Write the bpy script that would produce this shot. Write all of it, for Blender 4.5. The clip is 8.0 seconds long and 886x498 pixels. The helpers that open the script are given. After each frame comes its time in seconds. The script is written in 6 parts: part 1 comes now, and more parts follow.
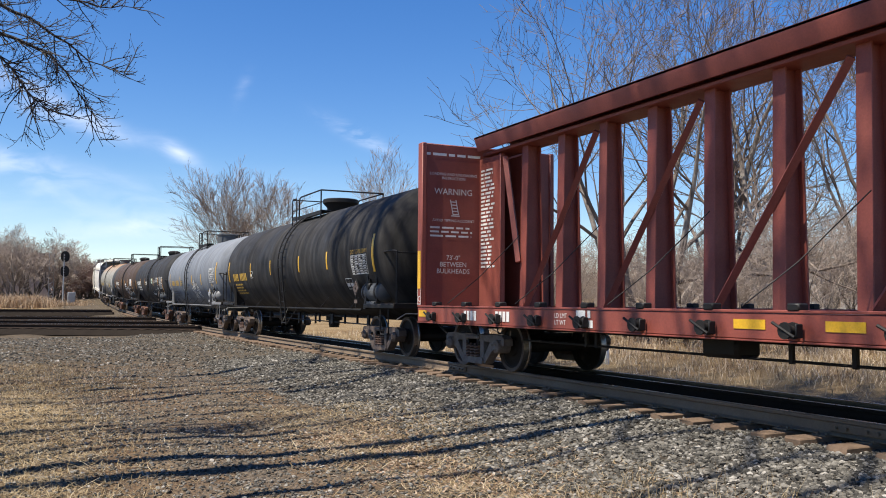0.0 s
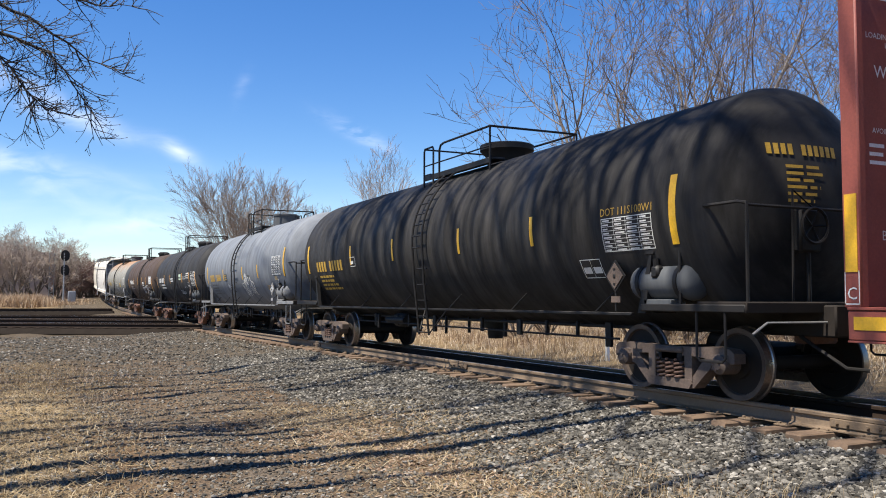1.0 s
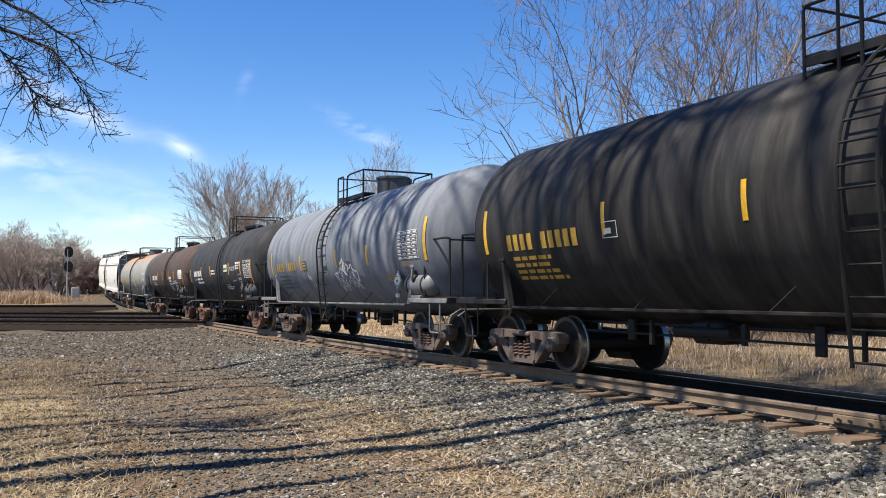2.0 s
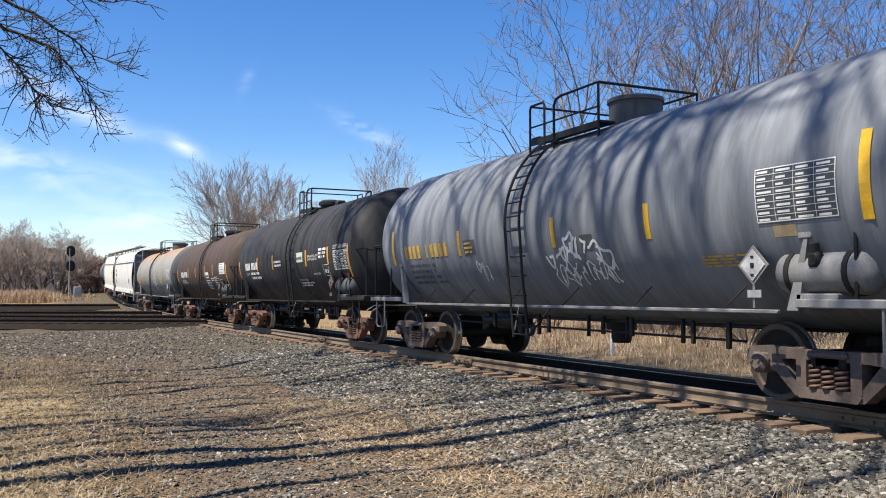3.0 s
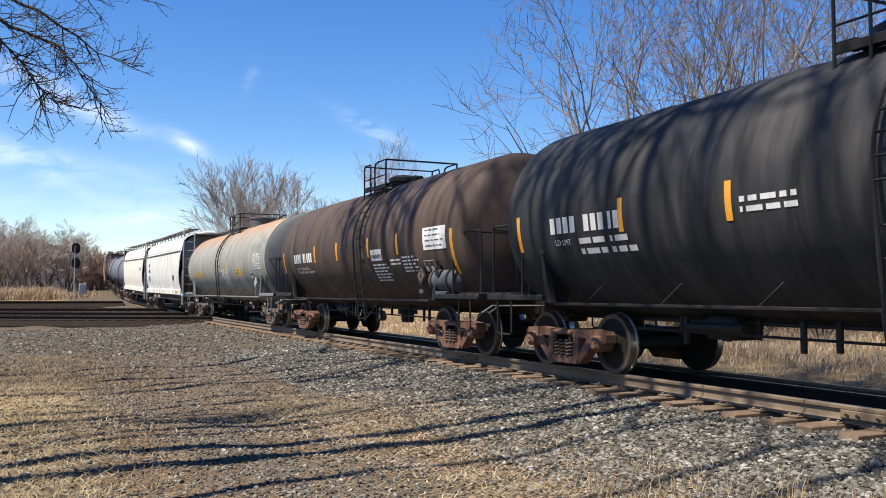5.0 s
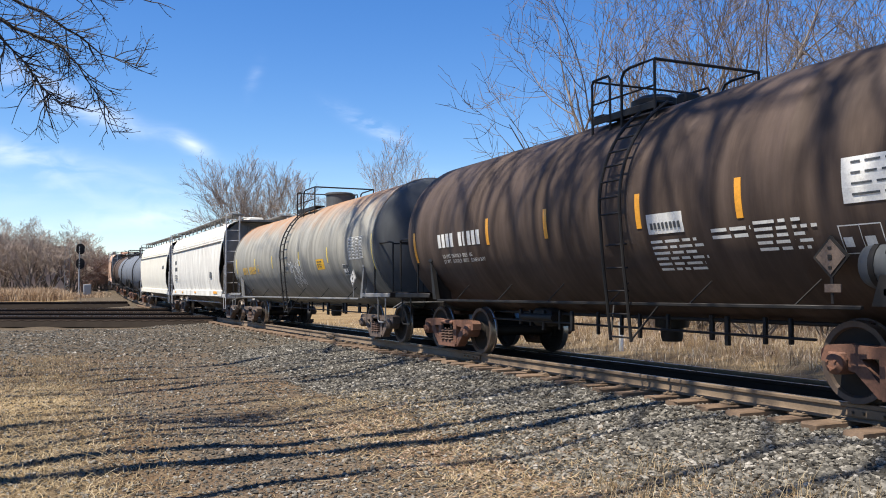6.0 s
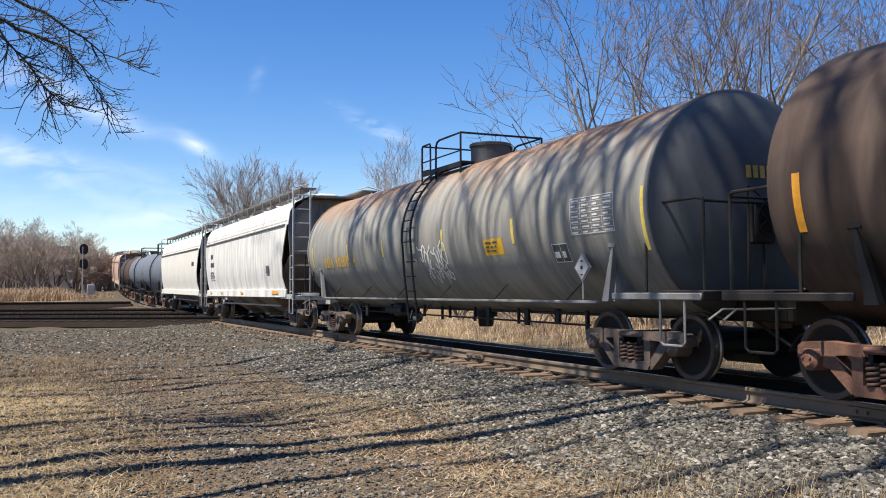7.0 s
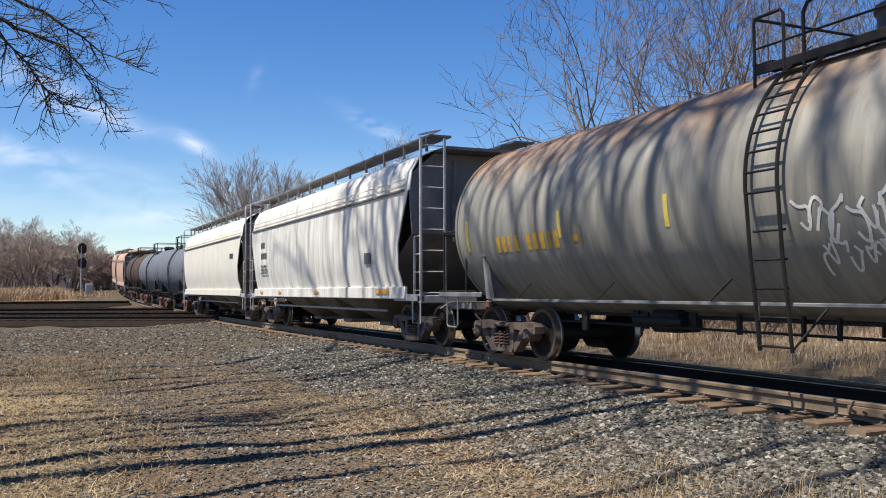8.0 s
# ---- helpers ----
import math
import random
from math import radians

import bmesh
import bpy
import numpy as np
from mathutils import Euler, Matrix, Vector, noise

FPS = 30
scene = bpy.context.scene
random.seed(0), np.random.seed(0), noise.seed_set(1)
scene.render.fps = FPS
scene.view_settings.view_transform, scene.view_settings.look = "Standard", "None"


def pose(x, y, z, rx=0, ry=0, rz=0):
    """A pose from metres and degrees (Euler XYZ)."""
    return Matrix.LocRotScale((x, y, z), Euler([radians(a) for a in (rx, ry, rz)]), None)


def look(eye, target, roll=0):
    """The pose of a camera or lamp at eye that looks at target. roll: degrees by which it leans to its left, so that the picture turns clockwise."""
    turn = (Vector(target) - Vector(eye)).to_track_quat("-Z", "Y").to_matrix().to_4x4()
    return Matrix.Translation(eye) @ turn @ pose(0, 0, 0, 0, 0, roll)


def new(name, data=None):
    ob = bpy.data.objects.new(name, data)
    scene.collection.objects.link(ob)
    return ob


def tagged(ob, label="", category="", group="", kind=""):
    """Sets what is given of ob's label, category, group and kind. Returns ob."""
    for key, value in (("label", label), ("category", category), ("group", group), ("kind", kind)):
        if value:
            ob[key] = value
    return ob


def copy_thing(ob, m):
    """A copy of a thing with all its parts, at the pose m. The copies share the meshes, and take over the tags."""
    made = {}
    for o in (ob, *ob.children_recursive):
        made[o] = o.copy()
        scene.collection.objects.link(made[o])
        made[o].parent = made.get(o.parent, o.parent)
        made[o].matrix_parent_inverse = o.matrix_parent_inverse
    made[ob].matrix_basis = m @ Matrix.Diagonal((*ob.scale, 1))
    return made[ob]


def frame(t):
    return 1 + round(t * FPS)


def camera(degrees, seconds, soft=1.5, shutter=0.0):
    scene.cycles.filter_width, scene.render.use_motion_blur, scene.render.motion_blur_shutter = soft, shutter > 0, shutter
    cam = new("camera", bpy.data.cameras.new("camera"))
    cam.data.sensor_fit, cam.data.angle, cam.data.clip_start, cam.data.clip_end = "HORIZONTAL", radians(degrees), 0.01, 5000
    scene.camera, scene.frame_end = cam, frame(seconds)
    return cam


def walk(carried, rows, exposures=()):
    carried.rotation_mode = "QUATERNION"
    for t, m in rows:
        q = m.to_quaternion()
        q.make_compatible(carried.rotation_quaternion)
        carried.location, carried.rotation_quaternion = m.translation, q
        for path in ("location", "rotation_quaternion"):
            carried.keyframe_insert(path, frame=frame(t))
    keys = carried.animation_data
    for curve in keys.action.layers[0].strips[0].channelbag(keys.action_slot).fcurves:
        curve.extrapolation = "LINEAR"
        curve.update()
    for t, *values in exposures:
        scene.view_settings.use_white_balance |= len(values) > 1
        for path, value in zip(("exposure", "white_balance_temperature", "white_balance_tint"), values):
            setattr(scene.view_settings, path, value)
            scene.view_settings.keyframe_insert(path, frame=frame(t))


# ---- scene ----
# X runs across the track (away from the camera), Y along it, z = 0 is the gravel lot.
EYE = (0.0, 0.0, 1.6)
VIEW = (  # seconds, heading from +Y towards +X, pitch, lean
    (0, 25.688, 3.501, 0.381),
    (0.5, 25.711, 3.471, 0.308),
    (1, 25.684, 3.340, 0.150),
    (1.5, 25.591, 3.196, 0.143),
    (3, 25.380, 3.005, 0.055),
    (3.5, 25.385, 3.012, 0.082),
    (4, 25.266, 2.984, 0.020),
    (4.5, 25.175, 2.846, 0.099),
    (6, 24.849, 2.758, -0.179),
    (6.5, 24.747, 2.708, -0.234),
    (7, 24.658, 2.726, -0.297),
    (7.5, 24.695, 2.736, -0.243),
    (8, 24.745, 2.680, -0.285),
)


def aim(heading, pitch, lean):
    h, p = radians(heading), radians(pitch)
    way = Vector((math.sin(h) * math.cos(p), math.cos(h) * math.cos(p), math.sin(p)))
    return look(EYE, Vector(EYE) + way * 10, lean)


cam = camera(53.38, 8.0, soft=1.0)
walk(cam, [(t, aim(h, p, r)) for t, h, p, r in VIEW], [(0.0, 0.76), (1.5, 0.94), (3.0, 0.92), (4.5, 0.92), (6.0, 0.88), (7.0, 0.84), (8.0, 0.66)])

# ---------------------------------------------------------------- light
SUN_ELEVATION, SUN_HEADING = 62.0, 264.0   # heading from +Y towards +X


def make_world():
    w = bpy.data.worlds.new("sky")
    scene.world = w
    w.use_nodes = True
    nt = w.node_tree
    nt.nodes.clear()
    out = nt.nodes.new("ShaderNodeOutputWorld")
    bg = nt.nodes.new("ShaderNodeBackground")
    sky = nt.nodes.new("ShaderNodeTexSky")
    sky.sky_type, sky.sun_disc = "NISHITA", False
    sky.sun_elevation, sky.sun_rotation = radians(SUN_ELEVATION), radians(SUN_HEADING)
    sky.air_density, sky.dust_density, sky.ozone_density = 1.0, 0.1, 2.6
    # thin cirrus: a few short wisps high up and a pale veil low over the horizon
    L = nt.links.new
    tc = nt.nodes.new("ShaderNodeTexCoord")

    def calc(op, a, b=0.0):
        m = nt.nodes.new("ShaderNodeMath")
        m.operation = op
        for i, v in enumerate((a, b)):
            if isinstance(v, (int, float)):
                m.inputs[i].default_value = v
            else:
                L(v, m.inputs[i])
        return m.outputs[0]

    def along(axis, shift):
        m = nt.nodes.new("ShaderNodeVectorMath")
        m.operation = "DOT_PRODUCT"
        m.inputs[1].default_value = axis
        L(tc.outputs["Generated"], m.inputs[0])
        return calc("SUBTRACT", m.outputs["Value"], shift)

    def streaks(stretch, scale, lo, hi):
        mp = nt.nodes.new("ShaderNodeMapping")
        mp.inputs["Scale"].default_value = stretch
        n = nt.nodes.new("ShaderNodeTexNoise")
        n.inputs["Scale"].default_value, n.inputs["Detail"].default_value, n.inputs["Distortion"].default_value = scale, 8.0, 0.6
        r = nt.nodes.new("ShaderNodeMapRange")
        r.inputs["From Min"].default_value, r.inputs["From Max"].default_value = lo, hi
        L(tc.outputs["Generated"], mp.inputs["Vector"])
        L(mp.outputs[0], n.inputs["Vector"])
        L(n.outputs["Fac"], r.inputs["Value"])
        return r.outputs[0]

    fluff = streaks((2.0, 2.0, 5.0), 9.0, 0.38, 0.7)
    cover = None
    for heading, height, slant, length, width, power in ((20.0, 10.8, -26.0, 0.034, 0.0075, 0.75), (8.8, 9.2, -30.0, 0.022, 0.008, 0.7), (12.6, 13.3, 70.0, 0.018, 0.006, 0.16),
                                                         (2.0, 11.2, -16.0, 0.075, 0.011, 0.55), (0.2, 12.6, -20.0, 0.03, 0.008, 0.6), (7.5, 4.7, 8.0, 0.11, 0.013, 0.45),
                                                         (3.0, 6.4, -4.0, 0.12, 0.02, 0.2), (-2.5, 8.3, -8.0, 0.09, 0.014, 0.5)):
        h, e, k = radians(heading), radians(height), radians(slant)
        side = Vector((math.cos(h), -math.sin(h), 0))
        mid = Vector((math.sin(h) * math.cos(e), math.cos(h) * math.cos(e), math.sin(e)))
        up = side.cross(mid)
        u = side * math.cos(k) + up * math.sin(k)
        v = up * math.cos(k) - side * math.sin(k)
        p, q = calc("DIVIDE", along(u, u.dot(mid)), length), calc("DIVIDE", along(v, v.dot(mid)), width)
        d = calc("ADD", calc("MULTIPLY", p, p), calc("MULTIPLY", q, q))
        soft_edge = calc("MULTIPLY", calc("POWER", 2.718, calc("MULTIPLY", d, -1.0)), power)
        cover = soft_edge if cover is None else calc("ADD", cover, soft_edge)
    sep = nt.nodes.new("ShaderNodeSeparateXYZ")
    L(tc.outputs["Generated"], sep.inputs[0])
    lo = nt.nodes.new("ShaderNodeMapRange")
    lo.inputs["From Min"].default_value, lo.inputs["From Max"].default_value = 0.16, 0.0
    L(sep.outputs["Z"], lo.inputs["Value"])
    veil = calc("MULTIPLY", calc("MULTIPLY", streaks((1.6, 1.6, 14.0), 2.4, 0.3, 0.75), lo.outputs[0]), 0.3)
    total = calc("MINIMUM", calc("ADD", calc("MULTIPLY", cover, fluff), veil), 0.9)
    mix = nt.nodes.new("ShaderNodeMix")
    mix.data_type = "RGBA"
    mix.inputs["B"].default_value = (7.6, 8.1, 9.5, 1)
    L(total, mix.inputs["Factor"])
    hsv = nt.nodes.new("ShaderNodeHueSaturation")
    hsv.inputs["Hue"].default_value, hsv.inputs["Saturation"].default_value = 0.51, 1.34
    L(sky.outputs[0], hsv.inputs["Color"])
    tint = nt.nodes.new("ShaderNodeMix")
    tint.data_type, tint.blend_type = "RGBA", "MULTIPLY"
    tint.inputs["Factor"].default_value, tint.inputs["B"].default_value = 1.0, (0.985, 1.0, 1.03, 1)
    L(hsv.outputs[0], tint.inputs["A"])
    L(tint.outputs["Result"], mix.inputs["A"])
    L(mix.outputs["Result"], bg.inputs["Color"])
    bg.inputs["Strength"].default_value = 0.088
    L(bg.outputs[0], out.inputs[0])


make_world()
sun = new("sun", bpy.data.lights.new("sun", "SUN"))
sun.data.energy, sun.data.angle, sun.data.color = 5.0, radians(0.53), (1.0, 0.93, 0.82)
_h, _e = radians(SUN_HEADING), radians(SUN_ELEVATION)
_s = Vector((math.sin(_h) * math.cos(_e), math.cos(_h) * math.cos(_e), math.sin(_e)))
sun.matrix_world = look(_s * 60, (0, 0, 0))


# ---------------------------------------------------------------- materials
def ramp(nt, stops):
    r = nt.nodes.new("ShaderNodeValToRGB")
    e = r.color_ramp.elements
    while len(e) < len(stops):
        e.new(0.5)
    for el, (p, c) in zip(e, stops):
        el.position, el.color = p, (*c, 1)
    return r


def noise_node(nt, vec, scale, detail=6.0, rough=0.6, stretch=None):
    n = nt.nodes.new("ShaderNodeTexNoise")
    n.inputs["Scale"].default_value, n.inputs["Detail"].default_value, n.inputs["Roughness"].default_value = scale, detail, rough
    if stretch:
        m = nt.nodes.new("ShaderNodeMapping")
        m.inputs["Scale"].default_value = stretch
        nt.links.new(vec, m.inputs["Vector"])
        vec = m.outputs[0]
    nt.links.new(vec, n.inputs["Vector"])
    return n.outputs["Fac"]


def mixc(nt, fac, a, b, mode="MIX"):
    m = nt.nodes.new("ShaderNodeMix")
    m.data_type, m.blend_type = "RGBA", mode
    for key, v in (("Factor", fac), ("A", a), ("B", b)):
        if isinstance(v, (int, float)):
            m.inputs[key].default_value = v
        elif isinstance(v, tuple):
            m.inputs[key].default_value = (*v, 1)
        else:
            nt.links.new(v, m.inputs[key])
    return m.outputs["Result"]


def span(nt, v, a, b, c=0.0, d=1.0):
    m = nt.nodes.new("ShaderNodeMapRange")
    for key, x in (("From Min", a), ("From Max", b), ("To Min", c), ("To Max", d)):
        m.inputs[key].default_value = x
    nt.links.new(v, m.inputs["Value"])
    return m.outputs[0]


def math2(nt, op, a, b):
    m = nt.nodes.new("ShaderNodeMath")
    m.operation = op
    for i, v in enumerate((a, b)):
        if isinstance(v, (int, float)):
            m.inputs[i].default_value = v
        else:
            nt.links.new(v, m.inputs[i])
    return m.outputs[0]


def start_material(name, rough=0.6, metal=0.0):
    m = bpy.data.materials.new(name)
    m.use_nodes = True
    nt = m.node_tree
    b = nt.nodes["Principled BSDF"]
    b.inputs["Roughness"].default_value, b.inputs["Metallic"].default_value = rough, metal
    tc = nt.nodes.new("ShaderNodeTexCoord")
    return m, nt, b, tc.outputs["Object"]


def add_bump(nt, b, height, strength, distance):
    n = nt.nodes.new("ShaderNodeBump")
    n.inputs["Strength"].default_value, n.inputs["Distance"].default_value = strength, distance
    nt.links.new(height, n.inputs["Height"])
    nt.links.new(n.outputs[0], b.inputs["Normal"])


def worn(name, base, other, rough=0.6, metal=0.0, scale=3.0, grain=40.0, bump=0.15, dist=0.01, cover=(0.35, 0.75), spec=0.5):
    """Paint, metal, wood or stone: two colours mixed by a coarse and a fine noise."""
    m, nt, b, v = start_material(name, rough, metal)
    a = noise_node(nt, v, scale)
    f = noise_node(nt, v, grain, 4.0)
    mask = span(nt, math2(nt, "ADD", math2(nt, "MULTIPLY", a, 0.7), math2(nt, "MULTIPLY", f, 0.3)), *cover)
    col = mixc(nt, mask, base, other)
    col = mixc(nt, span(nt, f, 0.3, 0.7, 0.0, 0.35), col, tuple(c * 0.55 for c in base))
    nt.links.new(col, b.inputs["Base Color"])
    nt.links.new(span(nt, a, 0.3, 0.7, max(0.0, rough - 0.12), min(1.0, rough + 0.12)), b.inputs["Roughness"])
    b.inputs["Specular IOR Level"].default_value = spec
    add_bump(nt, b, f, bump, dist)
    return m


def tank_paint(name, base, streak, rust, rust_amount, rough=0.68, seams=(), top=0.0, amount=0.6):
    """Weathered tank paint: run-down streaks round the shell, grime, patches of rust on the crown."""
    m, nt, b, v = start_material(name, rough)
    runs = noise_node(nt, v, 1.0, 7.0, 0.65, (0.6, 3.2, 0.45))
    fine = noise_node(nt, v, 1.0, 6.0, 0.7, (2.0, 14.0, 1.2))
    blot = noise_node(nt, v, 1.4, 6.0, 0.6)
    grain = noise_node(nt, v, 60.0, 3.0)
    col = mixc(nt, span(nt, runs, 0.4, 0.68, 0.0, amount), base, streak)
    col = mixc(nt, span(nt, fine, 0.5, 0.78, 0.0, amount * 0.7), col, streak)
    col = mixc(nt, span(nt, blot, 0.45, 0.75, 0.0, 0.35), col, tuple(c * 0.7 for c in base))
    sep = nt.nodes.new("ShaderNodeSeparateXYZ")
    nt.links.new(v, sep.inputs[0])
    if rust_amount > 0:
        crown = span(nt, sep.outputs["Z"], 2.6, 3.8)
        patch = math2(nt, "ADD", math2(nt, "MULTIPLY", crown, top), math2(nt, "MULTIPLY", blot, 0.6))
        patch = math2(nt, "ADD", patch, math2(nt, "MULTIPLY", fine, 0.4))
        col = mixc(nt, span(nt, patch, 0.62, 1.0, 0.0, rust_amount), col, rust)
    nt.links.new(col, b.inputs["Base Color"])
    nt.links.new(span(nt, blot, 0.3, 0.7, rough - 0.1, rough + 0.15), b.inputs["Roughness"])
    b.inputs["Specular IOR Level"].default_value = 0.15
    add_bump(nt, b, math2(nt, "ADD", blot, math2(nt, "MULTIPLY", grain, 0.15)), 0.2, 0.02)
    return m


M = {}
M["tank_black"] = tank_paint("tank_black", (0.02, 0.019, 0.018), (0.075, 0.07, 0.066), (0.1, 0.06, 0.04), 0.15)
M["tank_grey"] = tank_paint("tank_grey", (0.2, 0.215, 0.236), (0.06, 0.066, 0.075), (0.08, 0.08, 0.08), 0.5, top=-0.2)
M["tank_dark"] = tank_paint("tank_dark", (0.026, 0.026, 0.027), (0.078, 0.075, 0.073), (0.1, 0.06, 0.04), 0.1)
M["tank_brown"] = tank_paint("tank_brown", (0.062, 0.044, 0.035), (0.125, 0.091, 0.073), (0.13, 0.075, 0.05), 0.3)
M["tank_rusty"] = tank_paint("tank_rusty", (0.3, 0.29, 0.255), (0.09, 0.087, 0.076), (0.32, 0.17, 0.085), 0.95, top=0.5)
M["tank_blue"] = tank_paint("tank_blue", (0.15, 0.165, 0.19), (0.07, 0.077, 0.09), (0.1, 0.07, 0.05), 0.2)
M["tank_tan"] = tank_paint("tank_tan", (0.4, 0.31, 0.2), (0.22, 0.16, 0.1), (0.2, 0.1, 0.05), 0.4)
M["head_grey"] = tank_paint("head_grey", (0.1, 0.106, 0.112), (0.05, 0.053, 0.056), (0.12, 0.1, 0.06), 0.4)
M["hopper_white"] = tank_paint("hopper_white", (0.7, 0.68, 0.62), (0.3, 0.28, 0.25), (0.35, 0.25, 0.18), 0.2, amount=0.7)
M["hopper_cream"] = tank_paint("hopper_cream", (0.66, 0.63, 0.54), (0.5, 0.46, 0.4), (0.35, 0.2, 0.12), 0.3, amount=0.35)
M["hopper_pink"] = tank_paint("hopper_pink", (0.5, 0.33, 0.25), (0.4, 0.3, 0.22), (0.2, 0.1, 0.05), 0.3)
M["hopper_end"] = worn("hopper_end", (0.2, 0.19, 0.18), (0.1, 0.085, 0.07), 0.7, scale=1.5)
M["black_steel"] = worn("black_steel", (0.012, 0.012, 0.0125), (0.032, 0.027, 0.023), 0.6, scale=4.0, spec=0.25)
M["grey_steel"] = worn("grey_steel", (0.22, 0.225, 0.23), (0.1, 0.09, 0.08), 0.6, scale=4.0)
M["pale_steel"] = worn("pale_steel", (0.5, 0.5, 0.5), (0.2, 0.18, 0.16), 0.5, scale=5.0)
M["cast_rust"] = worn("cast_rust", (0.19, 0.085, 0.05), (0.07, 0.042, 0.032), 0.8, scale=5.0, bump=0.4)
M["cast_dark"] = worn("cast_dark", (0.14, 0.1, 0.078), (0.05, 0.038, 0.032), 0.75, scale=5.0, bump=0.4)
M["cast_grey"] = worn("cast_grey", (0.19, 0.16, 0.14), (0.07, 0.05, 0.04), 0.75, scale=6.0, bump=0.4)
M["spring_steel"] = worn("spring_steel", (0.15, 0.085, 0.06), (0.05, 0.03, 0.025), 0.7, scale=8.0)
M["wheel_rust"] = worn("wheel_rust", (0.055, 0.038, 0.03), (0.03, 0.022, 0.02), 0.75, scale=4.0, bump=0.3)
M["wheel_tread"] = worn("wheel_tread", (0.42, 0.38, 0.34), (0.2, 0.16, 0.13), 0.35, 0.9, scale=5.0)
M["car_red"] = worn("car_red", (0.3, 0.073, 0.05), (0.17, 0.046, 0.034), 0.6, scale=1.6, cover=(0.3, 0.8))
M["red_grime"] = worn("red_grime", (0.11, 0.04, 0.033), (0.07, 0.035, 0.03), 0.7, scale=2.0)
M["reflector"] = worn("reflector", (0.8, 0.46, 0.02), (0.6, 0.33, 0.03), 0.45, scale=9.0, bump=0.02)
M["reflector_orange"] = worn("reflector_orange", (0.82, 0.36, 0.03), (0.6, 0.28, 0.03), 0.45, scale=9.0, bump=0.02)
M["reflector_pale"] = worn("reflector_pale", (0.8, 0.62, 0.12), (0.55, 0.4, 0.08), 0.45, scale=9.0, bump=0.02)
M["paint_yellow"] = worn("paint_yellow", (0.55, 0.33, 0.04), (0.3, 0.19, 0.04), 0.6, scale=8.0, cover=(0.45, 0.8))
M["paint_white"] = worn("paint_white", (0.75, 0.74, 0.7), (0.4, 0.38, 0.35), 0.6, scale=8.0, cover=(0.5, 0.9))
M["paint_ink"] = worn("paint_ink", (0.05, 0.06, 0.07), (0.1, 0.1, 0.1), 0.6, scale=8.0)
M["paint_red"] = worn("paint_red", (0.6, 0.05, 0.03), (0.4, 0.05, 0.03), 0.6, scale=8.0)
M["label_green"] = worn("label_green", (0.55, 0.65, 0.48), (0.4, 0.48, 0.36), 0.6, scale=9.0)
M["label_tan"] = worn("label_tan", (0.4, 0.31, 0.18), (0.28, 0.21, 0.12), 0.6, scale=9.0)
M["rail_side"] = worn("rail_side", (0.2, 0.142, 0.09), (0.13, 0.09, 0.06), 0.85, scale=1.2, bump=0.2)
M["rail_top"] = worn("rail_top", (0.5, 0.48, 0.46), (0.35, 0.32, 0.3), 0.3, 0.9, scale=2.0)
M["tie_wood"] = worn("tie_wood", (0.2, 0.13, 0.08), (0.09, 0.062, 0.045), 0.9, scale=3.0, grain=25.0, bump=0.5)
M["bark"] = worn("bark", (0.17, 0.14, 0.11), (0.09, 0.072, 0.056), 0.9, scale=4.0, bump=0.5)
M["bark_pale"] = worn("bark_pale", (0.4, 0.33, 0.265), (0.22, 0.17, 0.13), 0.9, scale=3.0, bump=0.4)
M["bark_ash"] = worn("bark_ash", (0.15, 0.115, 0.09), (0.4, 0.35, 0.3), 0.9, scale=1.6, bump=0.5, cover=(0.42, 0.62))
M["twig_ash"] = worn("twig_ash", (0.13, 0.095, 0.075), (0.3, 0.25, 0.21), 0.9, scale=1.3, cover=(0.45, 0.65))
M["twig"] = worn("twig", (0.38, 0.31, 0.255), (0.26, 0.2, 0.16), 0.9, scale=2.0)
M["twig_pale"] = worn("twig_pale", (0.3, 0.235, 0.185), (0.2, 0.155, 0.125), 0.9, scale=1.0)
M["twig_dark"] = worn("twig_dark", (0.035, 0.03, 0.028), (0.06, 0.05, 0.045), 0.85, scale=5.0)
M["twig_red"] = worn("twig_red", (0.25, 0.15, 0.115), (0.15, 0.1, 0.08), 0.9, scale=1.0)
M["dry_grass"] = worn("dry_grass", (0.42, 0.3, 0.15), (0.52, 0.42, 0.26), 0.85, scale=0.6, grain=9.0)
M["brick_wall"] = worn("brick_wall", (0.36, 0.29, 0.23), (0.28, 0.22, 0.175), 0.9, scale=0.8, grain=10.0)
M["siding"] = worn("siding", (0.5, 0.47, 0.43), (0.38, 0.35, 0.32), 0.8, scale=1.0)
M["shingles"] = worn("shingles", (0.2, 0.185, 0.18), (0.13, 0.12, 0.115), 0.9, scale=1.5, grain=14.0)
M["galvanised"] = worn("galvanised", (0.3, 0.31, 0.32), (0.2, 0.21, 0.22), 0.6, 0.0, scale=3.0)
M["dark_glass"] = worn("dark_glass", (0.02, 0.025, 0.03), (0.03, 0.035, 0.04), 0.1, scale=1.0, bump=0.0)
M["wheel_rim"] = worn("wheel_rim", (0.1, 0.07, 0.053), (0.06, 0.045, 0.037), 0.6, 0.2, scale=6.0)
# crossing ties, blackened to stand in for shade among the rails
M["tie_shaded"] = worn("tie_shaded", (0.045, 0.034, 0.027), (0.025, 0.02, 0.017), 0.95, scale=2.0, spec=0.03)
# rail steel with the shade on its visible faces put into the colour
M["rail_shaded"] = worn("rail_shaded", (0.04, 0.027, 0.02), (0.025, 0.018, 0.014), 0.85, scale=1.2, spec=0.1)
